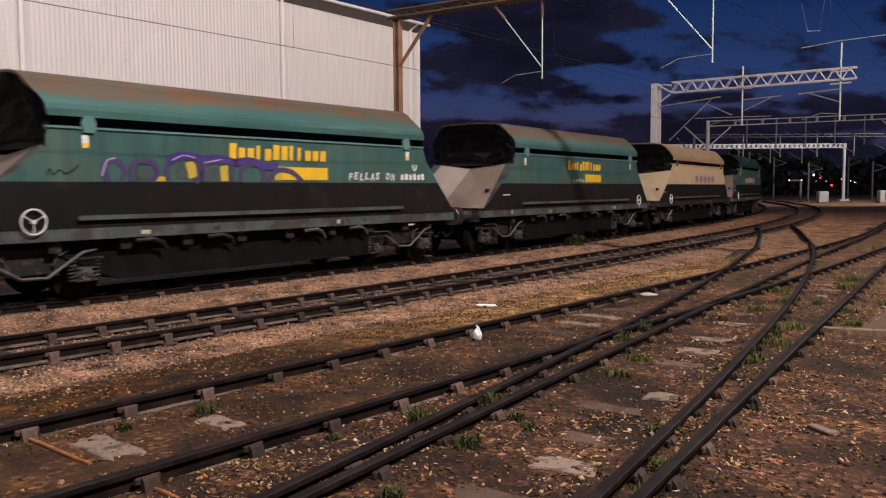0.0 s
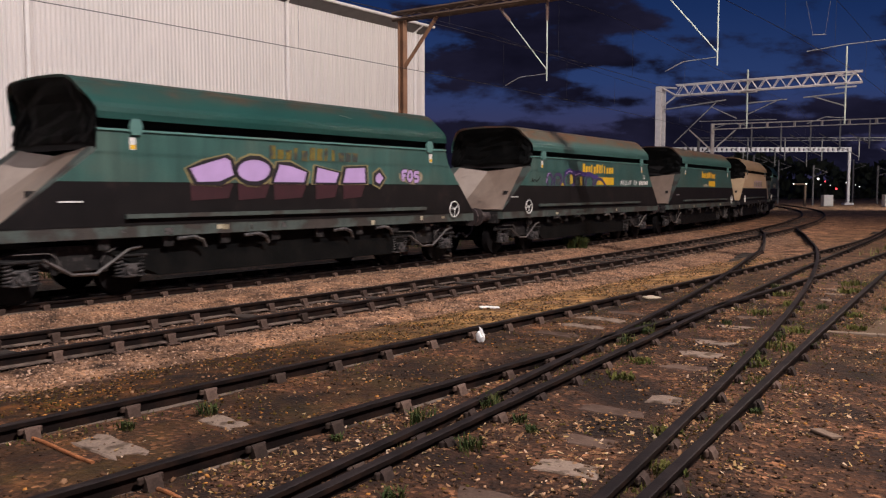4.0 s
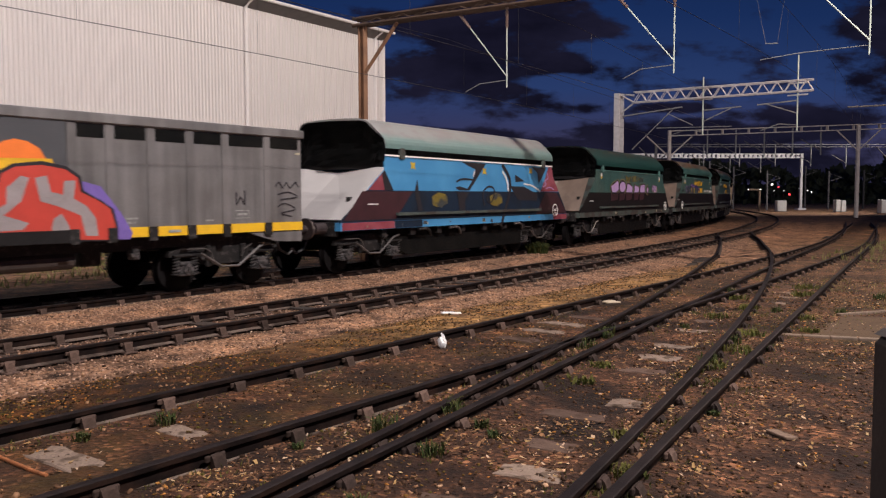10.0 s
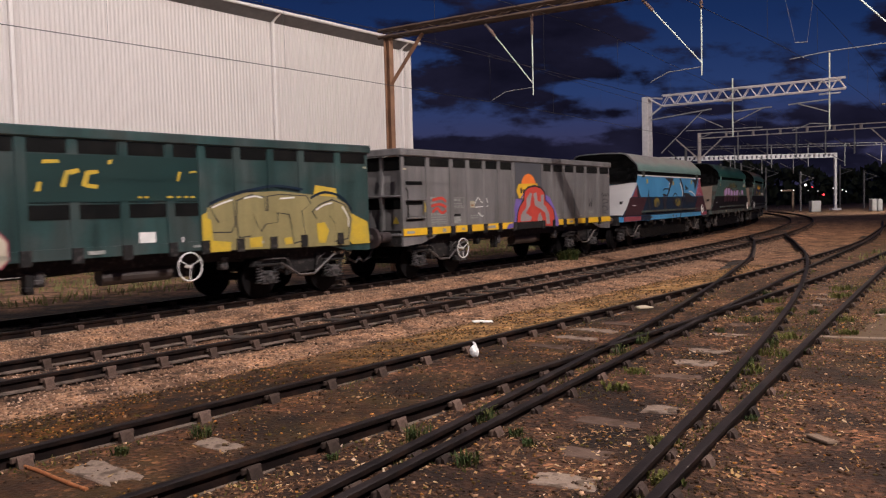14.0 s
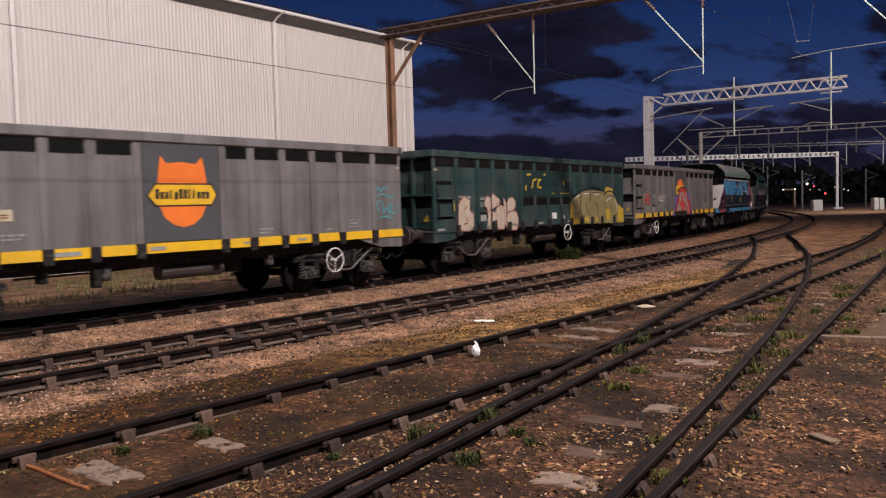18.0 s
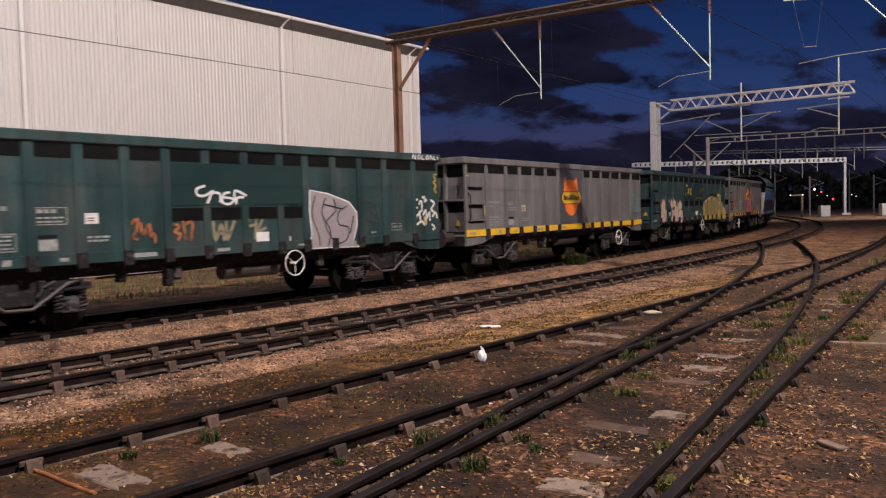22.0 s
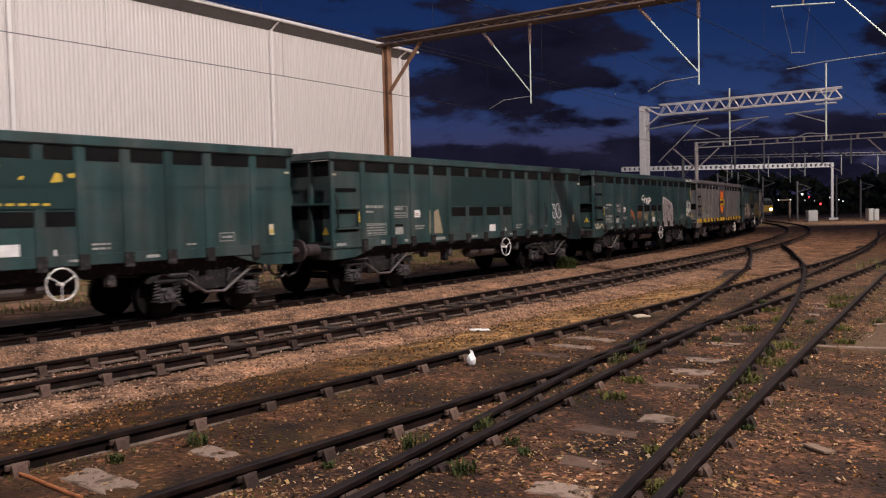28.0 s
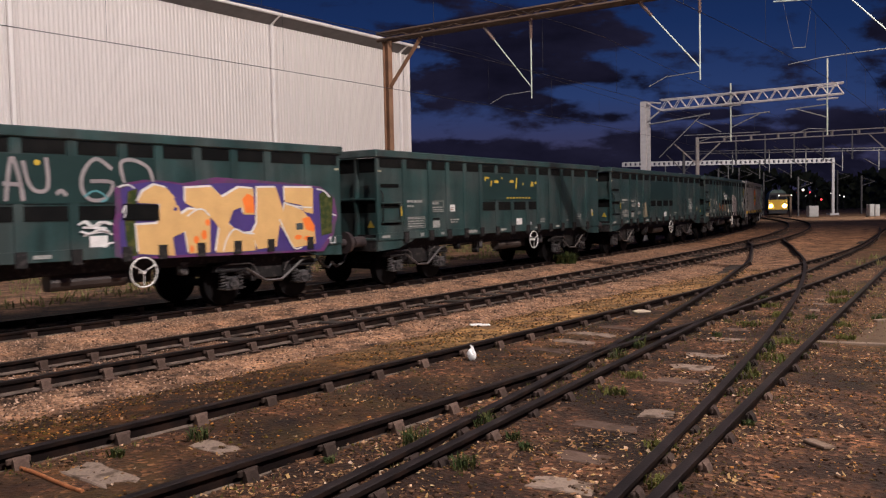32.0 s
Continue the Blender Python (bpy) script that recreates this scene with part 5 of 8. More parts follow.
def build_box_wagon(middle, label, paint="green_box", band=None, wheel_x=3.7, wheel_z=0.80, panel=None):
    w = empty("box_wagon")
    tagged(w, label, "box wagon", "wagons of the train")
    MOVING.append((w, middle))
    L = 5.98
    posts = BOX_POSTS if band else BOX_POSTS[:6] + (0.06,) + BOX_POSTS[6:]
    top, low = 3.12, 1.07
    for sy in (-1, 1):
        bm = bmesh.new()
        prism(bm, [(-L, low), (L, low), (L, 2.95), (-L, 2.95)], sy * 1.27, sy * 1.325)
        part("side_sheet", bm, paint, w)
        bm = bmesh.new()
        box(bm, -L, L, min(sy * 1.16, sy * 1.38), max(sy * 1.16, sy * 1.38), 2.95, top, bevel=0.02)
        part("top_chord", bm, paint, w)
        # openings below the chord, their inner shade painted as near-black plates
        xs = [-L] + list(posts) + [L]
        for a, b in zip(xs[:-1], xs[1:]):
            if panel and band and -0.9 < a < 0.0:
                continue
            plate(w, "slot", a + 0.10, b - 0.10, 2.72, 2.93, "tarp", sy * 1.327 if sy < 0 else 1.332, "near-black plate drawn as the shaded slot under the top chord")
        for x in posts:
            bm = bmesh.new()
            y0, y1 = sy * 1.325, sy * 1.345
            prism(bm, [(x - 0.075, 1.245), (x + 0.075, 1.245), (x + 0.075, 2.95), (x - 0.075, 2.95)], y0, y1)
            part("side_post", bm, paint, w)
            bm = bmesh.new()
            prism(bm, [(x - 0.085, 1.0), (x + 0.085, 1.0), (x + 0.085, 1.243), (x - 0.085, 1.243)], sy * 1.325, sy * 1.384)
            part("post_foot", bm, "bogie", w)
        xs2 = [-L] + list(posts) + [L]
        for a, b in zip(xs2[:-1], xs2[1:]):
            bm = bmesh.new()
            box(bm, a + (0.09 if a > -L else 0), b - (0.09 if b < L else 0), min(sy * 1.325, sy * 1.352), max(sy * 1.325, sy * 1.352), low - 0.0, low + 0.17)
            part("kick_strip", bm, band or paint, w, "yellow painted bottom strip" if band else "")
        if panel and band:
            bm = bmesh.new()
            prism(bm, [(-0.71, 1.26), (0.84, 1.26), (0.84, 2.94), (-0.71, 2.94)], sy * 1.325, sy * 1.347)
            part("smooth_panel", bm, panel, w, "smooth panel in the middle of the side")
        elif panel:
            bm = bmesh.new()
            prism(bm, [(-1.53, 1.96), (1.51, 1.96), (1.51, 2.70), (-1.53, 2.70)], sy * 1.325, sy * 1.347)
            part("smooth_panel", bm, panel, w, "smooth dark green panel")
            # shade inside the mid-height openings, painted as flat plates
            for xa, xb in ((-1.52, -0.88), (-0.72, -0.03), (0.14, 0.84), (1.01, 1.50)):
                plate(w, "slot", xa, xb, 1.69, 1.92, "tarp", sy * 1.329 if sy < 0 else 1.334, "near-black plate drawn as the shaded slot at mid height")
    for d in (-1, 1):
        bm = bmesh.new()
        box(bm, min(d * (L - 0.15), d * (L - 0.20)), max(d * (L - 0.15), d * (L - 0.20)), -1.27, 1.27, low, 2.95)
        part("end_sheet", bm, paint, w)
        bm = bmesh.new()
        box(bm, min(d * (L + 0.06), d * (L - 0.12)), max(d * (L + 0.06), d * (L - 0.12)), -1.38, 1.38, 2.953, top + 0.003, bevel=0.02)
        part("end_chord", bm, paint, w)
        for y in (-0.64, 0.0, 0.64):
            bm = bmesh.new()
            prism(bm, [(d * (L - 0.15), low + 0.06), (d * (L - 0.03), low + 0.06), (d * (L - 0.07), 1.55), (d * (L - 0.02), 1.97), (d * (L - 0.02), 2.05), (d * (L - 0.08), 2.45), (d * (L - 0.06), 2.95), (d * (L - 0.15), 2.95)], y - 0.035, y + 0.035)
            part("end_fin", bm, paint, w)
        for z0, z1, k in ((low, low + 0.058, 0.02), (1.985, 2.035, 0.0)):
            bm = bmesh.new()
            box(bm, min(d * (L - 0.15), d * (L + k)), max(d * (L - 0.15), d * (L + k)), -1.266, 1.266, z0, z1, bevel=0.012)
            part("end_rail", bm, paint, w)
        # flat near-black plates paint the shade in the end's openings
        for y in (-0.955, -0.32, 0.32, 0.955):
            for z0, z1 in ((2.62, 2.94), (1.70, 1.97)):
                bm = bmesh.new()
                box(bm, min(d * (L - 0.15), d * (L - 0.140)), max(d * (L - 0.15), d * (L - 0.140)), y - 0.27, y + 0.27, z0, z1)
                part("end_slot", bm, "tarp", w, "near-black plate drawn as a shaded slot in the wagon's end")
        plate(w, "label_plate", d * (L - 0.10) - 0.06, d * (L - 0.10) + 0.06, 2.62, 2.66, "pale", -1.329)
        bm = bmesh.new()
        box(bm, min(d * L, d * (L - 0.14)), max(d * L, d * (L - 0.14)), -1.25, 1.25, 0.82, low - 0.003, bevel=0.015)
        part("headstock", bm, "bogie", w)
    bm = bmesh.new()
    box(bm, -L + 0.05, L - 0.05, -1.21, 1.21, 1.08, 1.2)
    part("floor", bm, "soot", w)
    for sy in (-1, 1):
        bm = bmesh.new()
        box(bm, -L + 0.15, L - 0.15, sy * 1.0 - 0.09, sy * 1.0 + 0.09, 0.84, low - 0.004)
        part("sole_bar", bm, "bogie", w)
    # ladder steps at the rear corner
    # near-black strips painted for the shade behind each step
    for z, h in ((2.27, 0.085), (1.80, 0.085), (1.42, 0.05)):
        plate(w, "step_recess", -5.86, -5.20, z, z + h, "tarp", -1.331, "near-black plate drawn as the shaded recess behind the step")
    for z in (1.915, 1.485):
        bm = bmesh.new()
        box(bm, -5.88, -5.15, -1.405, -1.327, z - 0.022, z + 0.022, bevel=0.012)
        part("ladder_step", bm, paint, w)
    bm = bmesh.new()
    box(bm, -5.80, -5.24, -1.340, -1.327, 1.52, 1.79, bevel=0.01)
    part("step_panel", bm, paint, w)
    for x, z0, z1 in ((-5.86, 1.42, 2.20), (-5.17, 1.42, 1.92)):
        bm = bmesh.new()
        tube(bm, [(x, -1.335, z0), (x, -1.395, z0 + 0.10), (x, -1.395, z1 - 0.08), (x, -1.335, z1)], 0.018, 5)
        part("ladder_stile", bm, "bogie" if x < -5.5 else paint, w)
    plate(w, "label_plate", -5.21, -5.16, 1.61, 1.84, "gold", -1.408 + 0.012, "small orange strip")
    bm = bmesh.new()
    tube(bm, [(-0.20, -0.88, 0.71), (-0.15, -0.88, 0.71), (1.08, -0.88, 0.71), (1.13, -0.88, 0.71)], 0.145, 14)
    part("air_tank", bm, "tank", w)
    bm = bmesh.new()
    box(bm, 1.35, 1.75, -0.80, -0.5, 0.58, 0.86, bevel=0.03)
    part("brake_cylinder", bm, "bogie", w)
    bm = bmesh.new()
    tube(bm, [(-2.75, -0.98, 0.80), (-1.2, -0.98, 0.81), (0.9, -0.98, 0.88), (2.75, -0.98, 0.80)], 0.02, 6)
    part("brake_rod", bm, "bogie", w)
    for x, z0, k in ((-2.35, 0.70, "bogie"), (-1.45, 0.56, "bogie"), (-1.28, 0.66, "axlebox"), (2.20, 0.66, "axlebox")):
        bm = bmesh.new()
        box(bm, x - 0.07, x + 0.07, -1.12, -0.94, z0, 0.90, bevel=0.02)
        box(bm, x - 0.10, x + 0.03, -1.14, -1.0, z0 + 0.04, z0 + 0.12, bevel=0.015)
        part("hanger", bm, k, w)
    for d in (-1, 1):
        for sy in (-1, 1):
            bm = bmesh.new()
            prism(bm, [(d * L, low - 0.003), (d * L, 0.83), (d * (L - 0.72), 0.86), (d * (L - 1.25), 1.00), (d * (L - 1.40), low - 0.003)], sy * 1.27, sy * 1.325)
            part("corner_gusset", bm, paint, w)
    build_handwheel(w, wheel_x, wheel_z, -1.40, 0.25)
    build_running_gear(w, (-L, L), (-4.15, 4.15))
    # worn data panels: rows of small stencilled text as thin bars
    rng = random.Random(int(middle * 10))
    tone = "stencil_dim"

    def words(x0, x1, z, h=0.018, dim=tone):
        x = x0
        while x < x1 - 0.02:
            k = min(x1, x + rng.uniform(0.05, 0.16))
            plate(w, "stencil", x, k, z - h, z + h, dim, -1.329)
            x = k + 0.025

    def frame_lines(x0, x1, z0, z1):
        for a, b, c, d in ((x0, x1, z0, z0 + 0.014), (x0, x1, z1 - 0.014, z1), (x0, x0 + 0.014, z0 + 0.016, z1 - 0.016), (x1 - 0.014, x1, z0 + 0.016, z1 - 0.016)):
            plate(w, "stencil", a, b, c, d, tone, -1.329)
    words(-4.90, -4.28, 1.95, 0.030)
    words(-4.90, -4.62, 1.84, 0.024)
    frame_lines(-4.92, -4.17, 1.31, 1.58)
    for z in (1.54, 1.48, 1.42, 1.36):
        words(-4.86, -4.22, z, 0.014)
    frame_lines(-3.90, -3.38, 1.69, 1.96)
    words(-3.86, -3.55, 1.90, 0.030)
    words(-3.86, -3.44, 1.80, 0.014)
    words(-3.86, -3.44, 1.74, 0.014)
    plate(w, "stencil", -3.84, -3.55, 1.30, 1.47, tone, -1.329)
    plate(w, "stencil", -3.84, -3.55, 1.485, 1.54, "soot", -1.329)
    plate(w, "label_plate", -3.12, -2.87, 1.69, 1.86, "pale" if band else "white", -1.329, "small white plate")
    for z in (1.78, 1.74):
        plate(w, "stencil", -3.06, -2.94, z - 0.010, z + 0.010, "cone", -1.3355)
    words(-3.06, -2.68, 1.48, 0.016)
    words(-3.06, -2.72, 1.42, 0.016)
    words(1.75, 2.10, 1.39, 0.016)
    words(1.75, 2.06, 1.32, 0.016)
    words(3.52, 3.72, 1.32, 0.016)
    frame_lines(4.22, 4.56, 1.34, 1.50)
    words(4.28, 4.52, 1.42, 0.020)
    for x0, x1, h in ((-5.88, -5.58, 0.03), (-4.40, -4.27, 0.045), (-3.54, -3.40, 0.03), (-2.28, -1.86, 0.035), (-0.62, -0.34, 0.03), (1.35, 1.50, 0.02), (2.70, 2.95, 0.025)):
        plate(w, "stencil", x0, x1, 1.15 - h, 1.15 + h, tone, -1.356)
    return w


hoppers = [
    (106.9, "dark green bogie hopper wagon with yellowish graffiti", dict(side="green", hood="hood_green")),
    (93.6, "cream bogie hopper wagon with faded graffiti", dict(side="cream", hood="cream", slope="cream", sole="bogie")),
    (80.3, "green bogie hopper wagon with rust-streaked hood", dict(hood="hood_rust", wheel_x=4.9)),
    (67.07, "green bogie hopper wagon with rusty hood and yellow lettering blocks", dict(hood="hood_rust")),
    (53.82, "dark green bogie hopper wagon with lilac bubble graffiti", dict(hood="hood_green", wheel_x=5.03)),
    (40.8, "bogie hopper wagon sprayed sky blue and crimson", dict(side="blue", hood="hood_pale", slope="slope_blue", lower="navy", wheel_x=4.9, sole="blue")),
]
HOP = [build_hopper(m, l, **k) for m, l, k in hoppers]
boxes = [
    (27.75, "grey box wagon with yellow strip and red graffiti", dict(paint="grey", band="yellow", wheel_x=-3.57, wheel_z=0.66, panel="grey_panel")),
    (14.65, "dark green box wagon with gold bubble graffiti", dict(wheel_x=1.23, panel="green_panel")),
    (1.47, "grey box wagon with yellow strip and orange emblem panel", dict(paint="grey", band="yellow", wheel_x=3.7, wheel_z=0.67, panel="grey_panel")),
    (-11.6, "dark green box wagon with white tags", dict(wheel_x=1.2, panel="green_panel")),
    (-24.6, "dark green box wagon with white number tag", dict(wheel_x=1.05, panel="green_panel")),
    (-37.65, "dark green box wagon with worn yellow lettering", dict(wheel_x=1.2, panel="green_panel")),
    (-50.75, "dark green box wagon covered in sand-coloured graffiti", dict(wheel_x=1.2, panel="green_panel")),
]
BOXES = [build_box_wagon(m, l, **k) for m, l, k in boxes]

# ---- tracks, last of the large structure ----
CHAIR, CHAIR_DARK, SLEEPER = chair_mesh("chair"), chair_mesh("chair_dark"), sleeper_mesh(False)
build_track("track_a", line_a, -110, 110, 2, 48, "running track under the train with rusty rails")
build_track("track_b", line_b, -30, 110, 1.5, 60, "rusty track with cast chairs")
TRACK_C = build_track("track_c", line_c, -8, 60, 0.5, 44, "old siding track with chairs half buried in dirt")
TRACK_D = build_track("track_d", line_d, -8, 45.5, 1.4, 26, "siding turning out across to the next track", dark=True)
build_track("track_e", line_e, -8, 62, 1.4, 44, "straight siding leg of the turnout", sleepers=False, dark=True)


# bare timbers showing between the rails: place, half length, half width, paint
for _t, _f, _s, _u, _k, _w, _m in (
        (TRACK_D, line_e, 10.25, -3.52, 0.42, 0.12, "timber"), (TRACK_D, line_e, 9.03, -3.28, 0.30, 0.12, "timber"), (TRACK_D, line_e, 8.32, -3.12, 0.27, 0.13, "timber"),
        (TRACK_D, line_e, 7.60, -3.02, 0.30, 0.11, "timber_red"), (TRACK_D, line_e, 6.32, -2.63, 0.18, 0.12, "timber"), (TRACK_D, line_e, 5.74, -2.85, 0.33, 0.10, "timber_red"),
        (TRACK_D, line_e, 4.94, -2.56, 0.32, 0.11, "timber_red"), (TRACK_D, line_e, 4.38, -2.42, 0.27, 0.12, "timber"), (TRACK_D, line_e, 3.66, -2.50, 0.30, 0.11, "timber_red"),
        (TRACK_D, line_e, 11.1, -3.62, 0.40, 0.12, "timber_red"), (TRACK_D, line_e, 12.0, -3.72, 0.40, 0.12, "timber_red"), (TRACK_D, line_e, 13.7, -3.15, 0.30, 0.13, "timber"), (TRACK_D, line_e, 14.5, -3.30, 0.34, 0.13, "timber"), (TRACK_D, line_e, 15.3, -3.45, 0.34, 0.13, "timber"), (TRACK_D, line_e, 16.2, -3.55, 0.34, 0.13, "timber_red"),
        (TRACK_C, line_c, 10.5, -5.05, 0.36, 0.11, "timber_red"), (TRACK_C, line_c, 9.80, -5.07, 0.34, 0.10, "timber"), (TRACK_C, line_c, 9.15, -5.00, 0.30, 0.10, "timber"), (TRACK_C, line_c, 8.45, -4.95, 0.32, 0.10, "timber_red"),
        (TRACK_C, line_c, 2.85, -5.08, 0.36, 0.125, "timber"), (TRACK_C, line_c, 3.70, -5.00, 0.27, 0.10, "timber")):
    bm = bmesh.new()
    box(bm, -_w, _w, -_k, _k, -0.06, 0.0, bevel=0.01)
    bmesh.ops.subdivide_edges(bm, edges=bm.edges[:], cuts=4, use_grid_fill=True)
    for v in bm.verts:
        v.co.x += 0.02 * noise.noise(v.co * 16 + Vector((_s, 0, 0)))
        v.co.y += 0.03 * noise.noise(v.co * 15 + Vector((3, _s, 0)))
        v.co.z += 0.017 * noise.noise(v.co * 9 + Vector((0, _s, 3))) - 0.014 * smooth_step(abs(v.co.y) / _k, 0.7, 1.0)
    ob = part("sleeper", bm, _m, _t, "bare pale timber showing through the dirt" if _m == "timber" else "dirt-stained timber showing through the dirt")
    ob.matrix_basis = Matrix.Translation(P(_s, _u, soil(_s, _u) + 0.010)) @ Matrix.Rotation(math.pi / 2 - TH + math.atan(_f(_s + 0.5) - _f(_s - 0.5)) * -1, 4, "Z")


# ---- painted marks on the wagons ----
YH, YB = -1.374, -1.350       # faces of the hopper sides and of the box posts


def oval(cx, cz, rx, rz, n=20, wob=0.0, seed=0):
    r = random.Random(seed)
    return [(cx + rx * math.cos(2 * math.pi * k / n) * (1 + r.uniform(-wob, wob)), cz + rz * math.sin(2 * math.pi * k / n) * (1 + r.uniform(-wob, wob))) for k in range(n)]


def grow(poly, d):
    """The polygon pushed outwards by about d."""
    cx, cz = sum(p[0] for p in poly) / len(poly), sum(p[1] for p in poly) / len(poly)
    out = []
    for x, z in poly:
        k = math.hypot(x - cx, z - cz) or 1
        out.append((x + (x - cx) / k * d, z + (z - cz) / k * d))
    return out


def strokes(parent, lines, width, material, y, name="spray_tag", label=""):
    """Sprayed lines: flat ribbons through points, one part a tag."""
    for ln in lines:
        bm = bmesh.new()
        pts = [Vector((p[0], 0, p[1])) for p in ln]
        fine = []
        for i in range(len(pts) - 1):
            a, b, c, d = pts[max(i - 1, 0)], pts[i], pts[i + 1], pts[min(i + 2, len(pts) - 1)]
            for k in range(4):
                t = k / 4
                fine.append(0.5 * ((2 * b) + (c - a) * t + (2 * a - 5 * b + 4 * c - d) * t * t + (3 * b - a - 3 * c + d) * t ** 3))
        fine.append(pts[-1])
        prev = None
        for i, p in enumerate(fine):
            t = (fine[min(i + 1, len(fine) - 1)] - fine[max(i - 1, 0)]).normalized()
            nrm = Vector((-t.z, 0, t.x)) * width / 2
            row = [bm.verts.new((p.x + s * nrm.x, yy, p.z + s * nrm.z)) for s in (-1, 1) for yy in (y, y - 0.004)]
            if prev:
                bm.faces.new((prev[1], row[1], row[3], prev[3]))
                bm.faces.new((prev[0], prev[2], row[2], row[0]))
                bm.faces.new((prev[0], row[0], row[1], prev[1]))
                bm.faces.new((prev[2], prev[3], row[3], row[2]))
            prev = row
        part(name, bm, material, parent, label)


def brand_bars(parent, x0, x1, z0, z1, material, y, keep=None):
    """A maker's lettering as plain upright blocks in its colour."""
    n = 12
    w = (x1 - x0) / n
    tall = (1, 0.72, 0.72, 0.9, 0.72, 1, 0.95, 1, 0.9, 0.72, 0.72, 0.72)
    for k in range(n):
        if keep is not None and k not in keep:
            continue
        a = x0 + k * w
        wide = 0.74 if k not in (3, 7, 8) else 0.42
        h = z0 + (z1 - z0) * tall[k]
        lo = z0 - (0.08 * (z1 - z0) if k == 4 else 0)
        sl = 0.05 * (h - lo)
        patch(parent, "brand_block", [(a, lo), (a + w * wide, lo), (a + w * wide + sl, h), (a + sl, h)], material, y, "yellow lettering block" if k == 0 else "")


def bubble(parent, poly, fill, line, y, edge=0.05, name="graffiti_shape", label=""):
    patch(parent, "graffiti_outline", grow(poly, edge), line, y, "dark sprayed outline")
    return patch(parent, name, poly, fill, y - 0.005, label)


def mark_hoppers():
    h0, h1, h2, h3, h4, h5 = HOP
    y = YH
    # the two with bright yellow lettering
    for h in (h2, h3):
        brand_bars(h, -0.95, 1.55, 2.33, 2.62, "yellow", y)
        patch(h, "brand_panel", [(0.30, 1.95), (1.56, 1.95), (1.56, 2.20), (0.30, 2.20)], "yellow", y, "plain yellow panel")
    w = h3
    for pl in ([(-1.91, 2.23), (-1.70, 2.28), (-1.67, 2.00), (-1.83, 1.95)], [(-1.17, 2.19), (-0.99, 2.21), (-0.99, 1.92), (-1.15, 1.92)], [(-2.48, 2.00), (-2.27, 1.99), (-2.29, 1.91), (-2.50, 1.91)], [(0.12, 2.21), (0.32, 2.21), (0.31, 1.94), (0.12, 1.94)]):
        patch(w, "graffiti_shape", pl, "gold", y - 0.002, "faded gold sprayed fill")
    for pl in ([(-2.07, 2.21), (-1.89, 2.25), (-1.89, 1.95), (-2.10, 1.97)], [(-1.52, 2.11), (-1.21, 2.19), (-1.21, 1.92), (-1.50, 1.92)], [(-2.82, 2.10), (-2.53, 2.14), (-2.57, 1.93), (-2.82, 1.93)]):
        patch(w, "graffiti_shape", pl, "dusty", y - 0.002, "faded grey sprayed fill")
    strokes(w, [[(-3.36, 1.91), (-3.41, 2.16), (-3.20, 2.25), (-3.06, 2.06), (-3.15, 1.91)], [(-2.93, 1.91), (-2.90, 2.20), (-2.59, 2.24), (-2.45, 2.07), (-2.57, 1.92)], [(-2.25, 1.92), (-2.27, 2.17), (-2.00, 2.32), (-1.67, 2.28), (-1.57, 2.04), (-1.71, 1.90)], [(-1.57, 1.92), (-1.50, 2.19), (-1.21, 2.28), (-0.91, 2.22), (-0.89, 1.92)], [(-0.73, 1.91), (-0.65, 2.16), (-0.35, 2.24), (-0.15, 2.09), (-0.19, 1.91)], [(-0.08, 1.91), (0.20, 2.13), (0.56, 2.10), (0.85, 1.91)]], 0.10, "purple", y - 0.006, label="faded purple sprayed letter")
    strokes(w, [[(-2.24, 2.27), (-1.94, 2.37), (-1.52, 2.31), (-1.20, 2.33), (-0.75, 2.25)], [(-0.88, 2.25), (-0.49, 2.30), (-0.08, 2.20), (0.20, 2.23)]], 0.13, "indigo", y - 0.011, label="dark purple sprayed line")
    strokes(w, [[(-3.47, 1.99), (-3.38, 2.23), (-3.23, 2.28)], [(-2.18, 2.27), (-1.94, 2.36), (-1.70, 2.32)], [(-1.52, 2.24), (-1.14, 2.31)]], 0.022, "lilac", y - 0.016)
    strokes(w, [[(-4.35, 2.0), (-4.3, 2.1), (-4.25, 2.0), (-4.15, 2.08), (-4.05, 2.02), (-3.9, 2.1), (-3.85, 2.16)]], 0.02, "black", y)
    for k, ch in enumerate("FELLAS ON"):
        if ch != " ":
            lettering(w, ch, 2.18 + k * 0.172, 1.955 + 0.02 * (k % 2), 0.21, "white", y, width=0.13, shear=0.15, offset=0.006, name="spray_letter", label="white sprayed letter")
    for k in range(6):
        plate(w, "spray_tag", 3.9 + k * 0.15, 4.0 + k * 0.15, 1.965, 2.09 + 0.02 * (k % 2), "white", y, "white sprayed word as blocks")
    strokes(w, [[(4.32, 2.33), (4.34, 2.22), (4.40, 2.20), (4.46, 2.22), (4.48, 2.33)], [(4.40, 2.34), (4.40, 2.14)]], 0.022, "white", y, label="small white sprayed sign")
    for k in range(5):
        plate(h2, "spray_tag", -0.6 + k * 0.22, -0.46 + k * 0.22, 1.95, 2.02 + 0.02 * (k % 3), "pale", y)
    # lilac letters
    w = h4
    brand_bars(w, -0.84, 1.66, 2.36, 2.62, "navygold", y)
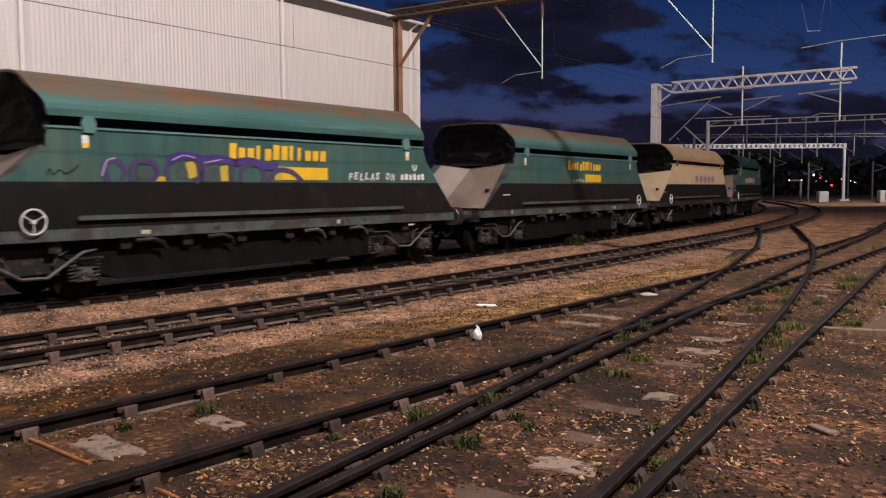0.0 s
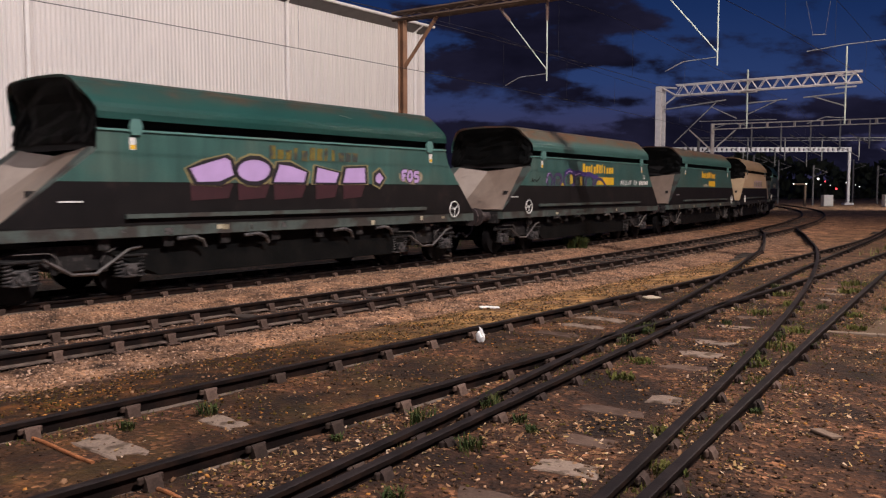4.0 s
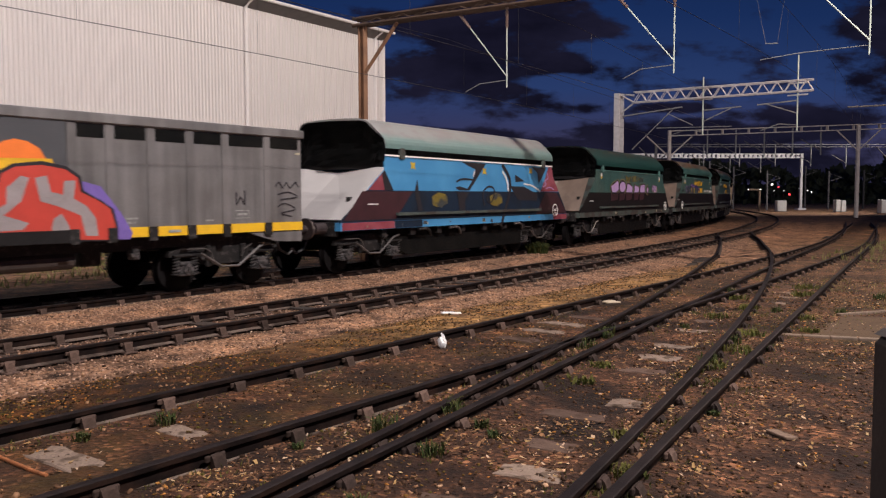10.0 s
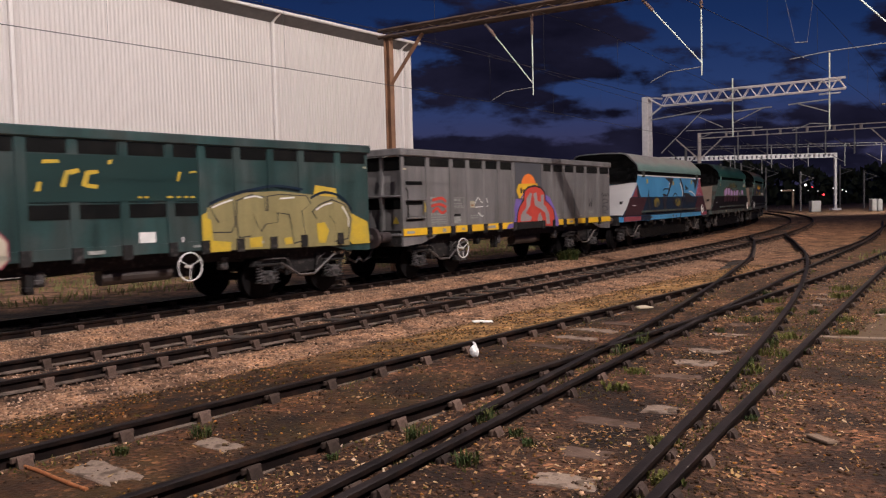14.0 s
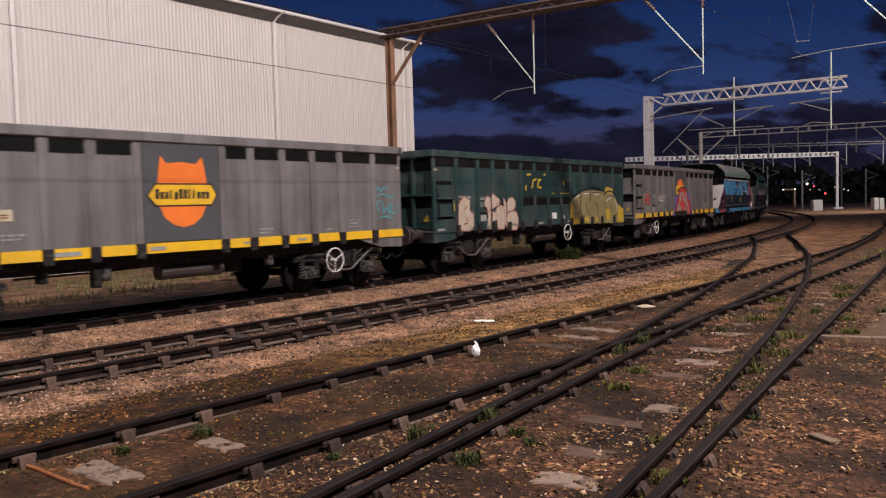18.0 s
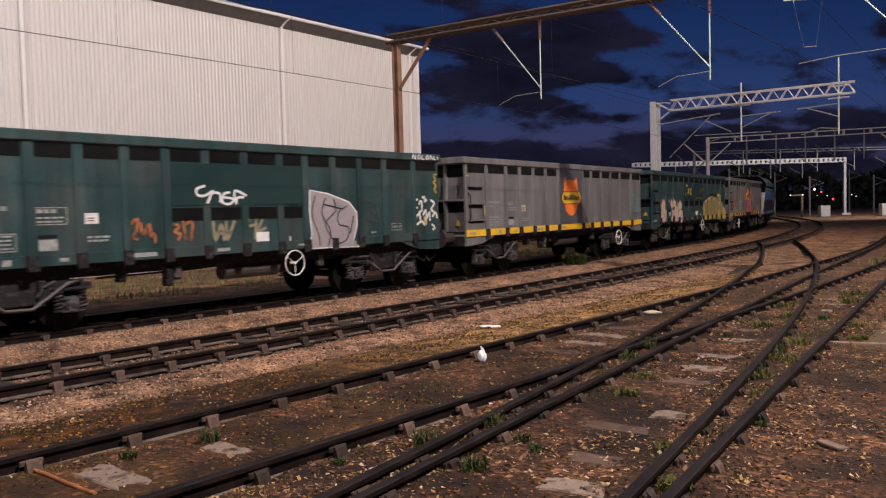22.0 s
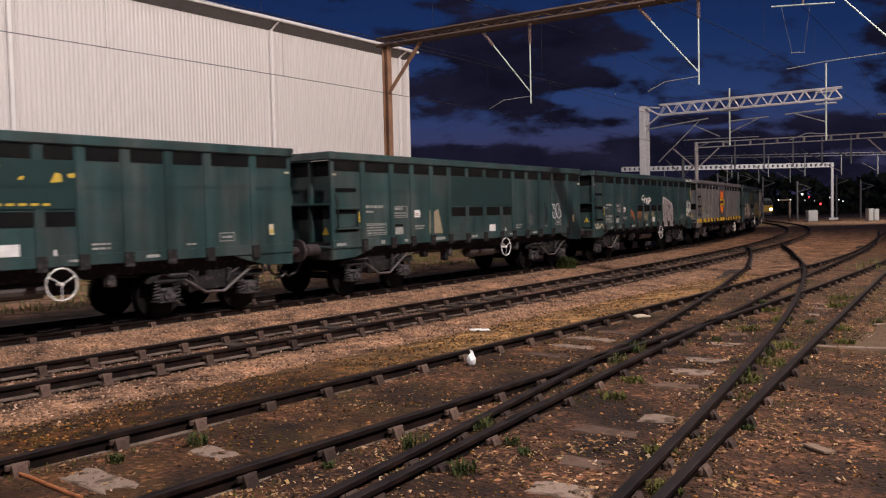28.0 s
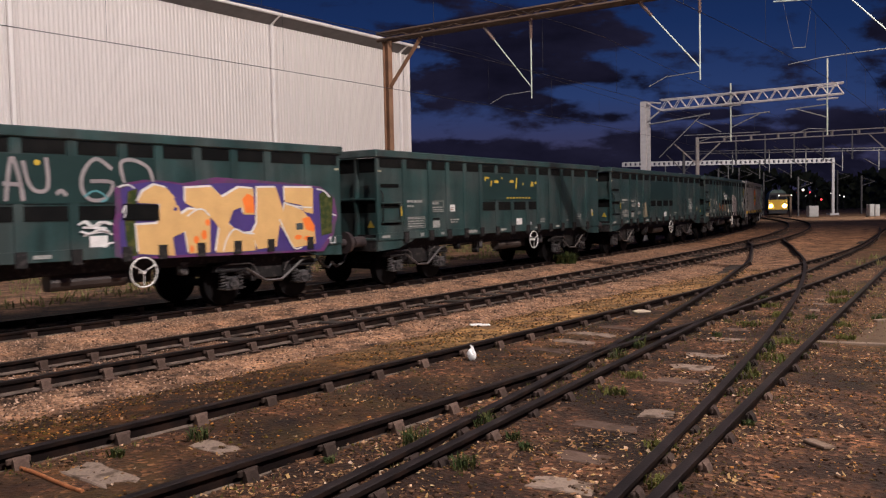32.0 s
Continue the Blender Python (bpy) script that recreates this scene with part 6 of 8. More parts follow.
    shapes = ([(-2.63, 2.14), (-2.28, 2.24), (-1.88, 2.35), (-1.77, 2.30), (-1.70, 2.04), (-2.02, 1.92), (-2.49, 1.91)], [(-0.83, 2.14), (-0.87, 2.05), (-0.99, 1.97), (-1.15, 1.93), (-1.32, 1.93), (-1.47, 1.97), (-1.57, 2.04), (-1.60, 2.13), (-1.55, 2.22), (-1.44, 2.29), (-1.28, 2.33), (-1.11, 2.33), (-0.96, 2.29), (-0.85, 2.22)], [(-0.58, 2.26), (-0.30, 2.23), (0.11, 2.12), (0.04, 1.92), (-0.74, 1.92)],
              [(0.42, 2.22), (1.03, 2.12), (0.93, 1.92), (0.36, 1.92)], [(1.25, 2.22), (1.82, 2.25), (1.84, 1.93), (1.16, 1.92)], [(2.30, 2.15), (2.43, 2.03), (2.30, 1.91), (2.18, 1.95), (2.19, 2.08)])
    for sh in shapes:
        patch(w, "graffiti_outline", grow(sh, 0.125), "olive", y, "yellowish sprayed halo")
        patch(w, "graffiti_outline", grow(sh, 0.085), "ink", y - 0.005)
        patch(w, "graffiti_shape", sh, "lilac", y - 0.010, "lilac sprayed letter")
    # the letters go on, much darker, on the lower sheet
    for sh in shapes[:5]:
        x0, x1 = min(p[0] for p in sh), max(p[0] for p in sh)
        patch(w, "letter_lower_part", [(x0, 1.885), (x1, 1.885), (x1 - 0.12, 1.62), (x0 + 0.02, 1.58)], "maroon", y, "dark purple lower part of the letter")
    patch(w, "graffiti_outline", oval(3.42, 2.08, 0.44, 0.17, 18, 0.14, 3), "beige", y, "pale sprayed halo")
    fos = [[(3.24, 2.20), (3.10, 2.18), (3.12, 1.98)], [(3.11, 2.09), (3.20, 2.10)], [(3.32, 2.18), (3.28, 2.06), (3.36, 1.98), (3.44, 2.08), (3.40, 2.19), (3.32, 2.18)], [(3.68, 2.18), (3.54, 2.17), (3.55, 2.09), (3.66, 2.07), (3.64, 1.98), (3.52, 1.98)]]
    strokes(w, fos, 0.12, "ink", y - 0.003)
    strokes(w, fos, 0.07, "lilac", y - 0.008, label="lilac sprayed letters")
    # the pale patch on the hood
    bm = bmesh.new()
    vs = [bm.verts.new(p) for p in ((0.55, -1.03, 3.425), (1.35, -1.235, 3.335), (1.6, -1.26, 3.29), (1.0, -1.22, 3.325), (0.8, -1.14, 3.37))]
    bm.faces.new(vs)
    part("pale_patch", bm, "slope", w, "pale patch on the hood")
    # sky blue and crimson one
    w = h5
    patch(w, "sprayed_end", [(3.92, 1.91), (4.15, 2.2), (4.5, 2.71), (4.72, 2.71), (4.84, 2.40), (5.27, 1.92)], "crimson", y, "crimson end of the side")
    patch(w, "sprayed_end", [(3.6, 1.20), (4.3, 1.88), (5.12, 1.88), (5.85, 1.25), (5.85, 1.20)], "maroon", y, "maroon lower end")
    patch(w, "sprayed_end", [(-5.85, 1.22), (-5.2, 1.88), (-3.2, 1.88), (-3.9, 1.22)], "maroon", y, "maroon lower end")
    patch(w, "sprayed_end", [(-4.98, 1.905), (-4.46, 2.30), (-4.1, 1.905)], "crimson", y)
    patch(w, "sprayed_shape", [(-4.35, 2.38), (-4.0, 1.905), (-4.35, 1.905), (-4.46, 2.30)], "ink", y - 0.005)
    strokes(w, [[(4.1, 2.05), (4.3, 2.15), (4.2, 2.25), (4.45, 2.35), (4.38, 2.5)], [(4.3, 2.0), (4.6, 2.05), (4.9, 1.97)]], 0.03, "lilac", y - 0.006)
    patch(w, "sprayed_shape", [(-3.1, 1.905), (-3.0, 2.2), (-2.93, 1.905)], "ink", y)
    patch(w, "sprayed_shape", [(-3.1, 1.885), (-2.93, 1.885), (-2.75, 1.40), (-2.95, 1.40)], "ink", y)
    patch(w, "sprayed_shape", [(-0.84, 2.69), (0.42, 2.68), (-0.14, 2.19), (-0.47, 1.92), (-1.02, 1.92), (-1.21, 2.00), (-0.98, 2.03), (-0.58, 1.97), (-0.32, 2.19), (-0.13, 2.50), (-0.63, 2.62)], "ink", y, "black sprayed letter")
    patch(w, "sprayed_shape", [(-1.12, 1.89), (-0.45, 1.89), (-0.69, 1.69), (-0.70, 1.24), (-0.95, 1.24)], "ink", y)
    strokes(w, [[(-1.16, 2.15), (-0.84, 2.23), (-0.21, 2.21)]], 0.05, "ink", y - 0.004)
    strokes(w, [[(0.37, 1.51), (0.27, 1.69), (0.30, 1.91), (0.60, 2.04), (0.88, 1.97), (0.89, 1.75), (0.70, 1.59), (0.49, 1.65), (0.55, 1.80)]], 0.055, "ink", y - 0.004)
    strokes(w, [[(1.38, 2.68), (1.77, 2.37), (1.88, 2.13), (1.82, 1.78), (1.57, 1.37), (1.38, 0.96)]], 0.13, "ink", y)
    strokes(w, [[(1.38, 2.49), (1.59, 2.33), (1.72, 2.09), (1.74, 1.91)]], 0.08, "white", y - 0.005)
    patch(w, "sprayed_shape", [(2.18, 2.42), (2.80, 2.22), (2.22, 2.19)], "ink", y)
    patch(w, "sprayed_shape", [(1.90, 2.06), (2.75, 2.06), (3.73, 1.82), (3.67, 1.63), (2.45, 1.64), (2.12, 1.84)], "ink", y)
    patch(w, "sprayed_shape", [(3.32, 2.67), (4.35, 2.68), (3.79, 2.16), (3.68, 2.50)], "ink", y)
    strokes(w, [[(2.75, 2.14), (3.36, 2.08), (3.89, 1.91)], [(-0.28, 2.31), (-0.20, 2.47)]], 0.05, "white", y - 0.005)
    for cx, cz in ((-3.18, 2.52), (0.34, 2.47), (3.22, 2.55)):
        patch(w, "sprayed_star", [(cx + 0.16 * (1 if k % 2 else 0.5) * math.cos(k * math.pi / 4), cz + 0.13 * (1 if k % 2 else 0.5) * math.sin(k * math.pi / 4)) for k in range(8)], "gold", y - 0.003, "yellow sprayed splash")
    for cx in (-2.0, 1.0):
        patch(w, "sprayed_shape", oval(cx, 1.66, 0.38, 0.2, 16, 0.15, 5), "navygold", y)
    plate(w, "sole_paint", -5.9, -3.95, 1.0, 1.17, "crimson", -1.362, "crimson stretch of the sole bar")
    plate(w, "sole_paint", -3.93, -2.75, 1.0, 1.17, "navy", -1.362, "dark stretch of the sole bar")
    plate(w, "sole_paint", 4.9, 5.93, 1.0, 1.17, "crimson", -1.362, "crimson stretch of the sole bar")
    # first two
    for k, h in ((0, h0), (1, h1)):
        for i in range(5):
            bubble(h, oval(-1.4 + i * 0.75 + k, 2.14, 0.30, 0.17, 14, 0.12, i + 7 * k), "pale" if k == 0 else "beige", "ink" if k == 0 else "lilac", y, 0.05)


def mark_boxes():
    b6, b7, b8, b9, b10, b11, b12 = BOXES
    y = YB
    # grey one with the red figure
    w = b6
    patch(w, "emblem", [(-0.36, 2.33), (-0.30, 2.47), (-0.15, 2.58), (0.03, 2.63), (0.23, 2.60), (0.41, 2.50), (0.51, 2.34)], "orange", y, "orange emblem")
    patch(w, "emblem", [(-0.66, 2.12), (-0.53, 2.33), (0.60, 2.35), (0.66, 2.12), (0.50, 1.90), (-0.52, 1.92)], "yellow", y - 0.004, "yellow emblem band")
    for i in range(3):
        plate(w, "brand_block", -0.44 + i * 0.13, -0.35 + i * 0.13, 2.06, 2.22 - 0.04 * (i > 0), "ink", y - 0.008)
    y = YB - 0.003
    patch(w, "graffiti_shape", [(-1.28, 1.06), (-1.13, 1.20), (-0.84, 1.22), (-0.76, 1.44), (-0.81, 1.62), (-0.71, 1.90), (-0.50, 1.90), (-0.26, 1.85), (-0.43, 1.13)], "violet", y - 0.001, "violet sprayed cloud")
    patch(w, "graffiti_shape", [(0.80, 2.20), (1.05, 2.02), (1.40, 1.93), (1.62, 1.67), (1.80, 1.44), (1.98, 1.15), (1.93, 1.04), (1.38, 1.06)], "violet", y - 0.001, "violet sprayed cloud")
    blob = [(-0.66, 1.14), (-0.66, 1.24), (-0.61, 1.49), (-0.49, 1.67), (-0.26, 1.85), (-0.18, 2.11), (0.02, 2.21), (0.43, 2.25), (0.80, 2.19), (1.01, 2.06), (1.05, 1.84), (1.35, 1.70), (1.57, 1.56), (1.65, 1.28), (1.60, 1.05)]
    patch(w, "graffiti_outline", grow(blob, 0.06), "ink", y - 0.008, "black sprayed outline")
    patch(w, "graffiti_shape", blob, "red", y - 0.012, "red sprayed figure")
    for pl in ([(-0.12, 1.90), (0.10, 2.08), (0.22, 2.05), (0.09, 1.69), (-0.19, 1.47), (-0.42, 1.48), (-0.13, 1.66)], [(0.31, 2.05), (0.50, 2.09), (0.56, 1.84), (0.75, 1.79), (0.78, 2.01), (0.97, 2.02), (0.93, 1.73), (1.13, 1.62), (1.30, 1.42), (1.34, 1.12), (1.12, 1.13), (1.04, 1.46), (0.70, 1.60), (0.39, 1.69)], [(-0.50, 1.30), (-0.44, 1.46), (-0.22, 1.50), (0.02, 1.42), (0.20, 1.36), (0.10, 1.26), (-0.46, 1.24)], [(0.55, 1.26), (0.60, 1.42), (0.72, 1.50), (0.84, 1.30), (0.86, 1.12), (0.62, 1.12)]):
        patch(w, "graffiti_shape", pl, "silver", y - 0.016, "silver sprayed stroke")
    patch(w, "graffiti_shape", [(-0.86, 1.03), (-0.84, 1.23), (0.98, 1.235), (0.98, 1.03)], "soot", y - 0.020, "dark lower strip")
    strokes(w, [[(-0.40, 1.92), (-0.30, 2.0), (-0.22, 2.10)], [(1.10, 1.98), (1.22, 1.90)]], 0.05, "violet", y - 0.004)
    y = YB
    strokes(w, [[(-4.8, 1.9), (-4.4, 1.95), (-4.2, 1.85)], [(-4.85, 1.75), (-4.5, 1.8), (-4.2, 1.72)], [(-4.8, 1.6), (-4.6, 1.7), (-4.4, 1.58), (-4.2, 1.65)]], 0.07, "red", -1.334)
    strokes(w, [[(-2.85, 1.8), (-2.7, 1.95), (-2.5, 1.82), (-2.3, 1.94), (-2.2, 1.8)], [(-2.85, 1.7), (-2.2, 1.72)], [(-2.7, 1.55), (-2.5, 1.45), (-2.3, 1.6)]], 0.03, "white", -1.334)
    strokes(w, [[(5.25, 1.95), (5.35, 2.05), (5.45, 1.93), (5.55, 2.05), (5.65, 1.93), (5.8, 2.05), (5.9, 1.95)], [(5.3, 1.8), (5.6, 1.85), (5.85, 1.75), (5.4, 1.7)], [(5.3, 1.55), (5.5, 1.62), (5.8, 1.5), (5.4, 1.42), (5.7, 1.35)]], 0.022, "ink", -1.334)
    strokes(w, [[(4.25, 1.85), (4.25, 1.6), (4.35, 1.75), (4.45, 1.6), (4.45, 1.88)]], 0.022, "ink", -1.334)
    # dark green one, gold bubbles
    w = b7
    for k, pl in enumerate(([(-4.95, 1.10), (-4.92, 1.75), (-4.70, 1.98), (-4.40, 1.86), (-4.42, 1.62), (-4.25, 1.50), (-4.22, 1.20), (-4.42, 1.08)],
                            [(-3.65, 1.84), (-3.54, 1.97), (-3.41, 1.93), (-3.35, 1.77), (-3.38, 1.09), (-3.57, 1.11), (-3.50, 1.42), (-3.54, 1.62), (-3.68, 1.72)],
                            [(-3.28, 2.04), (-3.15, 1.98), (-2.92, 1.89), (-2.86, 1.79), (-3.03, 1.76), (-3.10, 1.68), (-3.19, 1.67), (-3.27, 1.61), (-3.29, 1.80)],
                            [(-3.02, 1.65), (-2.85, 1.72), (-2.68, 1.67), (-2.61, 1.45), (-2.66, 1.06), (-3.00, 1.07), (-3.04, 1.33), (-3.29, 1.28), (-3.26, 1.54), (-3.11, 1.52)],
                            [(-2.68, 1.91), (-2.53, 1.78), (-2.54, 1.14), (-2.61, 1.18), (-2.59, 1.45), (-2.66, 1.72)],
                            [(-2.47, 1.78), (-2.34, 1.91), (-2.16, 1.92), (-2.03, 1.82), (-2.02, 1.65), (-2.14, 1.57), (-2.31, 1.54), (-2.34, 1.50), (-2.47, 1.53)],
                            [(-2.47, 1.48), (-2.21, 1.53), (-1.99, 1.53), (-1.87, 1.38), (-1.87, 1.13), (-1.98, 1.01), (-2.35, 1.02), (-2.49, 1.13)])):
        patch(w, "graffiti_outline", grow(pl, 0.035), "crimson", y - 0.003 - 0.0003 * k, "red sprayed outline")
        patch(w, "graffiti_shape", pl, "cream_paint", y - 0.008, "cream bubble letter")
    strokes(w, [[(-4.70, 1.25), (-4.52, 1.30), (-4.60, 1.45)], [(-4.66, 1.62), (-4.55, 1.72)], [(-3.46, 1.55), (-3.36, 1.62)], [(-2.42, 1.50), (-2.30, 1.55)]], 0.035, "crimson", y - 0.011)
    patch(w, "graffiti_shape", [(4.3, 2.05), (4.35, 2.25), (4.95, 2.18), (5.0, 1.8), (5.9, 1.45), (5.96, 0.98), (5.4, 0.98)], "gold", y, "gold sprayed cloud")
    patch(w, "graffiti_shape", [(1.55, 1.02), (1.55, 1.7), (1.75, 1.8), (1.9, 1.02)], "gold", y)
    letters = ([(1.73, 1.82), (2.23, 1.97), (2.27, 1.53), (2.17, 1.38), (1.77, 1.39), (1.75, 1.45), (2.06, 1.56), (2.18, 1.61), (1.92, 1.56)],
               [(2.34, 1.94), (2.67, 2.04), (2.99, 2.00), (2.99, 1.75), (3.30, 1.72), (3.30, 1.52), (3.00, 1.50), (2.88, 1.37), (2.75, 1.59), (2.72, 1.69), (2.52, 1.68), (2.51, 1.46), (2.71, 1.44), (2.64, 1.29), (2.36, 1.27), (2.32, 1.55)],
               [(3.08, 2.02), (3.39, 2.05), (4.08, 2.02), (4.19, 1.87), (3.94, 1.73), (4.03, 1.15), (3.72, 1.10), (3.63, 1.67), (3.08, 1.74)],
               [(4.26, 1.70), (4.47, 1.84), (4.81, 1.93), (5.19, 1.82), (5.34, 1.52), (5.25, 1.12), (4.86, 1.08), (4.91, 1.44), (4.71, 1.63), (4.38, 1.55)])
    patch(w, "graffiti_outline", [(1.67, 1.83), (1.94, 1.94), (2.54, 2.10), (3.39, 2.13), (4.28, 2.05), (4.90, 2.00), (5.28, 1.84), (5.42, 1.52), (5.30, 0.97), (3.26, 1.01), (1.64, 1.05)], "olive", y - 0.004, "olive gold sprayed ground")
    for pl in letters:
        patch(w, "graffiti_outline", grow(pl, 0.030), "ink", y - 0.0075, "black sprayed outline")
    for pl in letters:
        patch(w, "graffiti_shape", pl, "olive", y - 0.011, "olive gold bubble letter")
    for pl in ([(1.58, 1.68), (1.73, 1.61), (1.77, 1.23), (2.16, 1.19), (2.15, 1.02), (1.55, 1.03)], [(2.60, 1.24), (2.90, 1.26), (2.90, 1.06), (2.61, 1.06)], [(4.35, 1.46), (4.58, 1.48), (4.70, 1.30), (4.58, 1.05), (4.39, 1.06)], [(3.46, 1.20), (3.65, 1.22), (3.68, 1.08), (3.49, 1.07)]):
        patch(w, "graffiti_shape", pl, "gold", y - 0.0125, "gold sprayed patch")
    strokes(w, [[(1.77, 1.83), (1.97, 1.90), (2.23, 1.97)], [(2.50, 1.99), (2.74, 2.03), (2.94, 2.00)], [(3.38, 1.98), (3.76, 2.00)], [(4.34, 1.74), (4.55, 1.83), (4.81, 1.88)], [(5.10, 1.80), (5.27, 1.58), (5.29, 1.36)]], 0.030, "white", y - 0.014)
    strokes(w, [[(1.72, 1.9), (2.2, 2.06), (2.8, 2.17), (3.3, 2.23), (4.0, 2.16)], [(4.2, 1.98), (4.6, 2.1), (5.1, 2.0), (5.4, 1.72)]], 0.05, "navy", y - 0.004)
    for pl in ([(-1.42, 2.13), (-1.34, 2.13), (-1.30, 2.27), (-1.37, 2.28)], [(-1.30, 2.55), (-1.02, 2.57), (-1.03, 2.62), (-1.27, 2.61)], [(-1.02, 2.20), (-0.94, 2.20), (-0.86, 2.45), (-0.93, 2.46)], [(-0.86, 2.38), (-0.70, 2.43), (-0.72, 2.49), (-0.88, 2.46)], [(-0.68, 2.22), (-0.60, 2.19), (-0.52, 2.42), (-0.60, 2.45)], [(-0.60, 2.19), (-0.42, 2.17), (-0.40, 2.23), (-0.56, 2.25)], [(-0.58, 2.38), (-0.38, 2.42), (-0.40, 2.47), (-0.56, 2.46)], [(-0.22, 2.56), (-0.15, 2.57), (-0.14, 2.64), (-0.21, 2.63)], [(1.05, 2.30), (1.10, 2.30), (1.16, 2.46), (1.11, 2.47)], [(1.32, 2.44), (1.48, 2.46), (1.47, 2.49), (1.34, 2.48)]):
        patch(w, "brand_block", pl, "gold", y, "worn remains of yellow lettering")
    for k, x in enumerate((0.30, 0.42, 0.85, 1.05, 1.20, 1.34)):
        plate(w, "brand_block", x, x + (0.12 if k == 2 else 0.07), 2.01, 2.045, "gold", y)
    # grey one with the orange emblem
    w = b8
    shield = [(-0.37, 2.73), (-0.25, 2.60), (0.06, 2.63), (0.35, 2.60), (0.48, 2.73), (0.53, 2.5), (0.57, 2.2), (0.55, 1.9), (0.44, 1.67), (0.26, 1.54), (0.06, 1.49), (-0.14, 1.54), (-0.32, 1.67), (-0.43, 1.9), (-0.45, 2.2), (-0.41, 2.5)]
    patch(w, "emblem", shield, "orange", y, "orange rounded shield emblem")
    patch(w, "emblem", [(-0.66, 2.05), (-0.50, 2.26), (0.66, 2.26), (0.78, 2.05), (0.66, 1.86), (-0.50, 1.86)], "ink", y - 0.005, "black edge")
    patch(w, "emblem", [(-0.63, 2.05), (-0.48, 2.235), (0.64, 2.235), (0.75, 2.05), (0.64, 1.885), (-0.48, 1.885)], "yellow", y - 0.010, "yellow emblem band")
    brand_bars(w, -0.50, 0.62, 1.99, 2.16, "ink", y - 0.015)
    strokes(w, [[(5.12, 2.12), (5.20, 2.20), (5.28, 2.10), (5.40, 2.20), (5.52, 2.12)], [(5.16, 2.00), (5.36, 2.04), (5.56, 1.98), (5.74, 2.04)], [(5.14, 1.88), (5.18, 1.64)], [(5.10, 1.86), (5.30, 1.90)], [(5.36, 1.88), (5.34, 1.60), (5.46, 1.74), (5.56, 1.58), (5.56, 1.86)], [(5.66, 1.86), (5.62, 1.62), (5.80, 1.64), (5.84, 1.84)], [(5.20, 1.50), (5.44, 1.54), (5.70, 1.46)]], 0.034, "teal", -1.334, label="teal sprayed scribble")
    # dark green one with silver and white tags
    w = b9
    silver = [(1.71, 2.23), (2.22, 2.15), (2.81, 1.98), (3.03, 1.77), (3.04, 1.51), (2.93, 1.20), (3.08, 1.04), (1.65, 1.07), (1.74, 1.35), (1.69, 1.82)]
    patch(w, "graffiti_outline", grow(silver, 0.035), "white", y - 0.003, "white sprayed edge")
    patch(w, "graffiti_shape", silver, "silver", y - 0.007, "silver sprayed panel")
    strokes(w, [[(1.84, 2.13), (1.73, 1.75), (1.90, 1.34), (1.93, 1.10)], [(2.12, 2.08), (2.01, 1.75), (2.24, 1.40), (2.17, 1.09)], [(2.36, 2.06), (2.40, 1.81), (2.10, 1.54), (2.32, 1.19)], [(2.75, 1.91), (2.50, 1.78), (2.49, 1.53), (2.78, 1.45), (2.72, 1.20), (2.42, 1.11)], [(2.07, 1.95), (2.65, 1.84)], [(2.95, 1.70), (2.83, 1.31)]], 0.026, "ink", y - 0.011)
    strokes(w, [[(-0.83, 2.31), (-1.01, 2.25), (-1.00, 2.15), (-0.86, 2.13), (-0.66, 2.22)], [(-0.66, 2.22), (-0.80, 1.99)], [(-0.66, 2.19), (-0.52, 2.16), (-0.51, 2.01)], [(-0.29, 2.19), (-0.43, 2.16), (-0.46, 2.01), (-0.30, 1.98), (-0.22, 2.07), (-0.44, 2.10)], [(0.09, 2.13), (-0.18, 2.22), (-0.16, 1.97), (-0.13, 2.09), (0.03, 2.10)]], 0.045, "white", y - 0.001, label="white sprayed tag")
    strokes(w, [[(-2.31, 1.67), (-2.18, 1.75), (-2.22, 1.53), (-2.32, 1.45), (-2.17, 1.41)], [(-2.12, 1.69), (-2.10, 1.49), (-1.97, 1.66), (-1.95, 1.43)], [(-2.04, 1.49), (-1.88, 1.49), (-1.87, 1.32)]], 0.05, "cone", -1.334, label="faded orange tag")
    strokes(w, [[(-1.52, 1.64), (-1.38, 1.61), (-1.49, 1.50), (-1.36, 1.47), (-1.43, 1.35)], [(-1.31, 1.70), (-1.26, 1.35)], [(-1.25, 1.64), (-1.11, 1.66), (-1.16, 1.34)]], 0.05, "cone", -1.334, label="faded orange tag")
    strokes(w, [[(-0.68, 1.68), (-0.63, 1.32), (-0.50, 1.61), (-0.44, 1.31)], [(-0.39, 1.67), (-0.37, 1.34), (-0.20, 1.67)], [(-0.62, 1.44), (-0.25, 1.48)]], 0.06, "beige", -1.334)
    strokes(w, [[(0.15, 1.69), (0.10, 1.57), (0.34, 1.59)], [(0.31, 1.69), (0.27, 1.31)], [(0.47, 1.68), (0.34, 1.46), (0.54, 1.52)]], 0.05, "beige", -1.334)
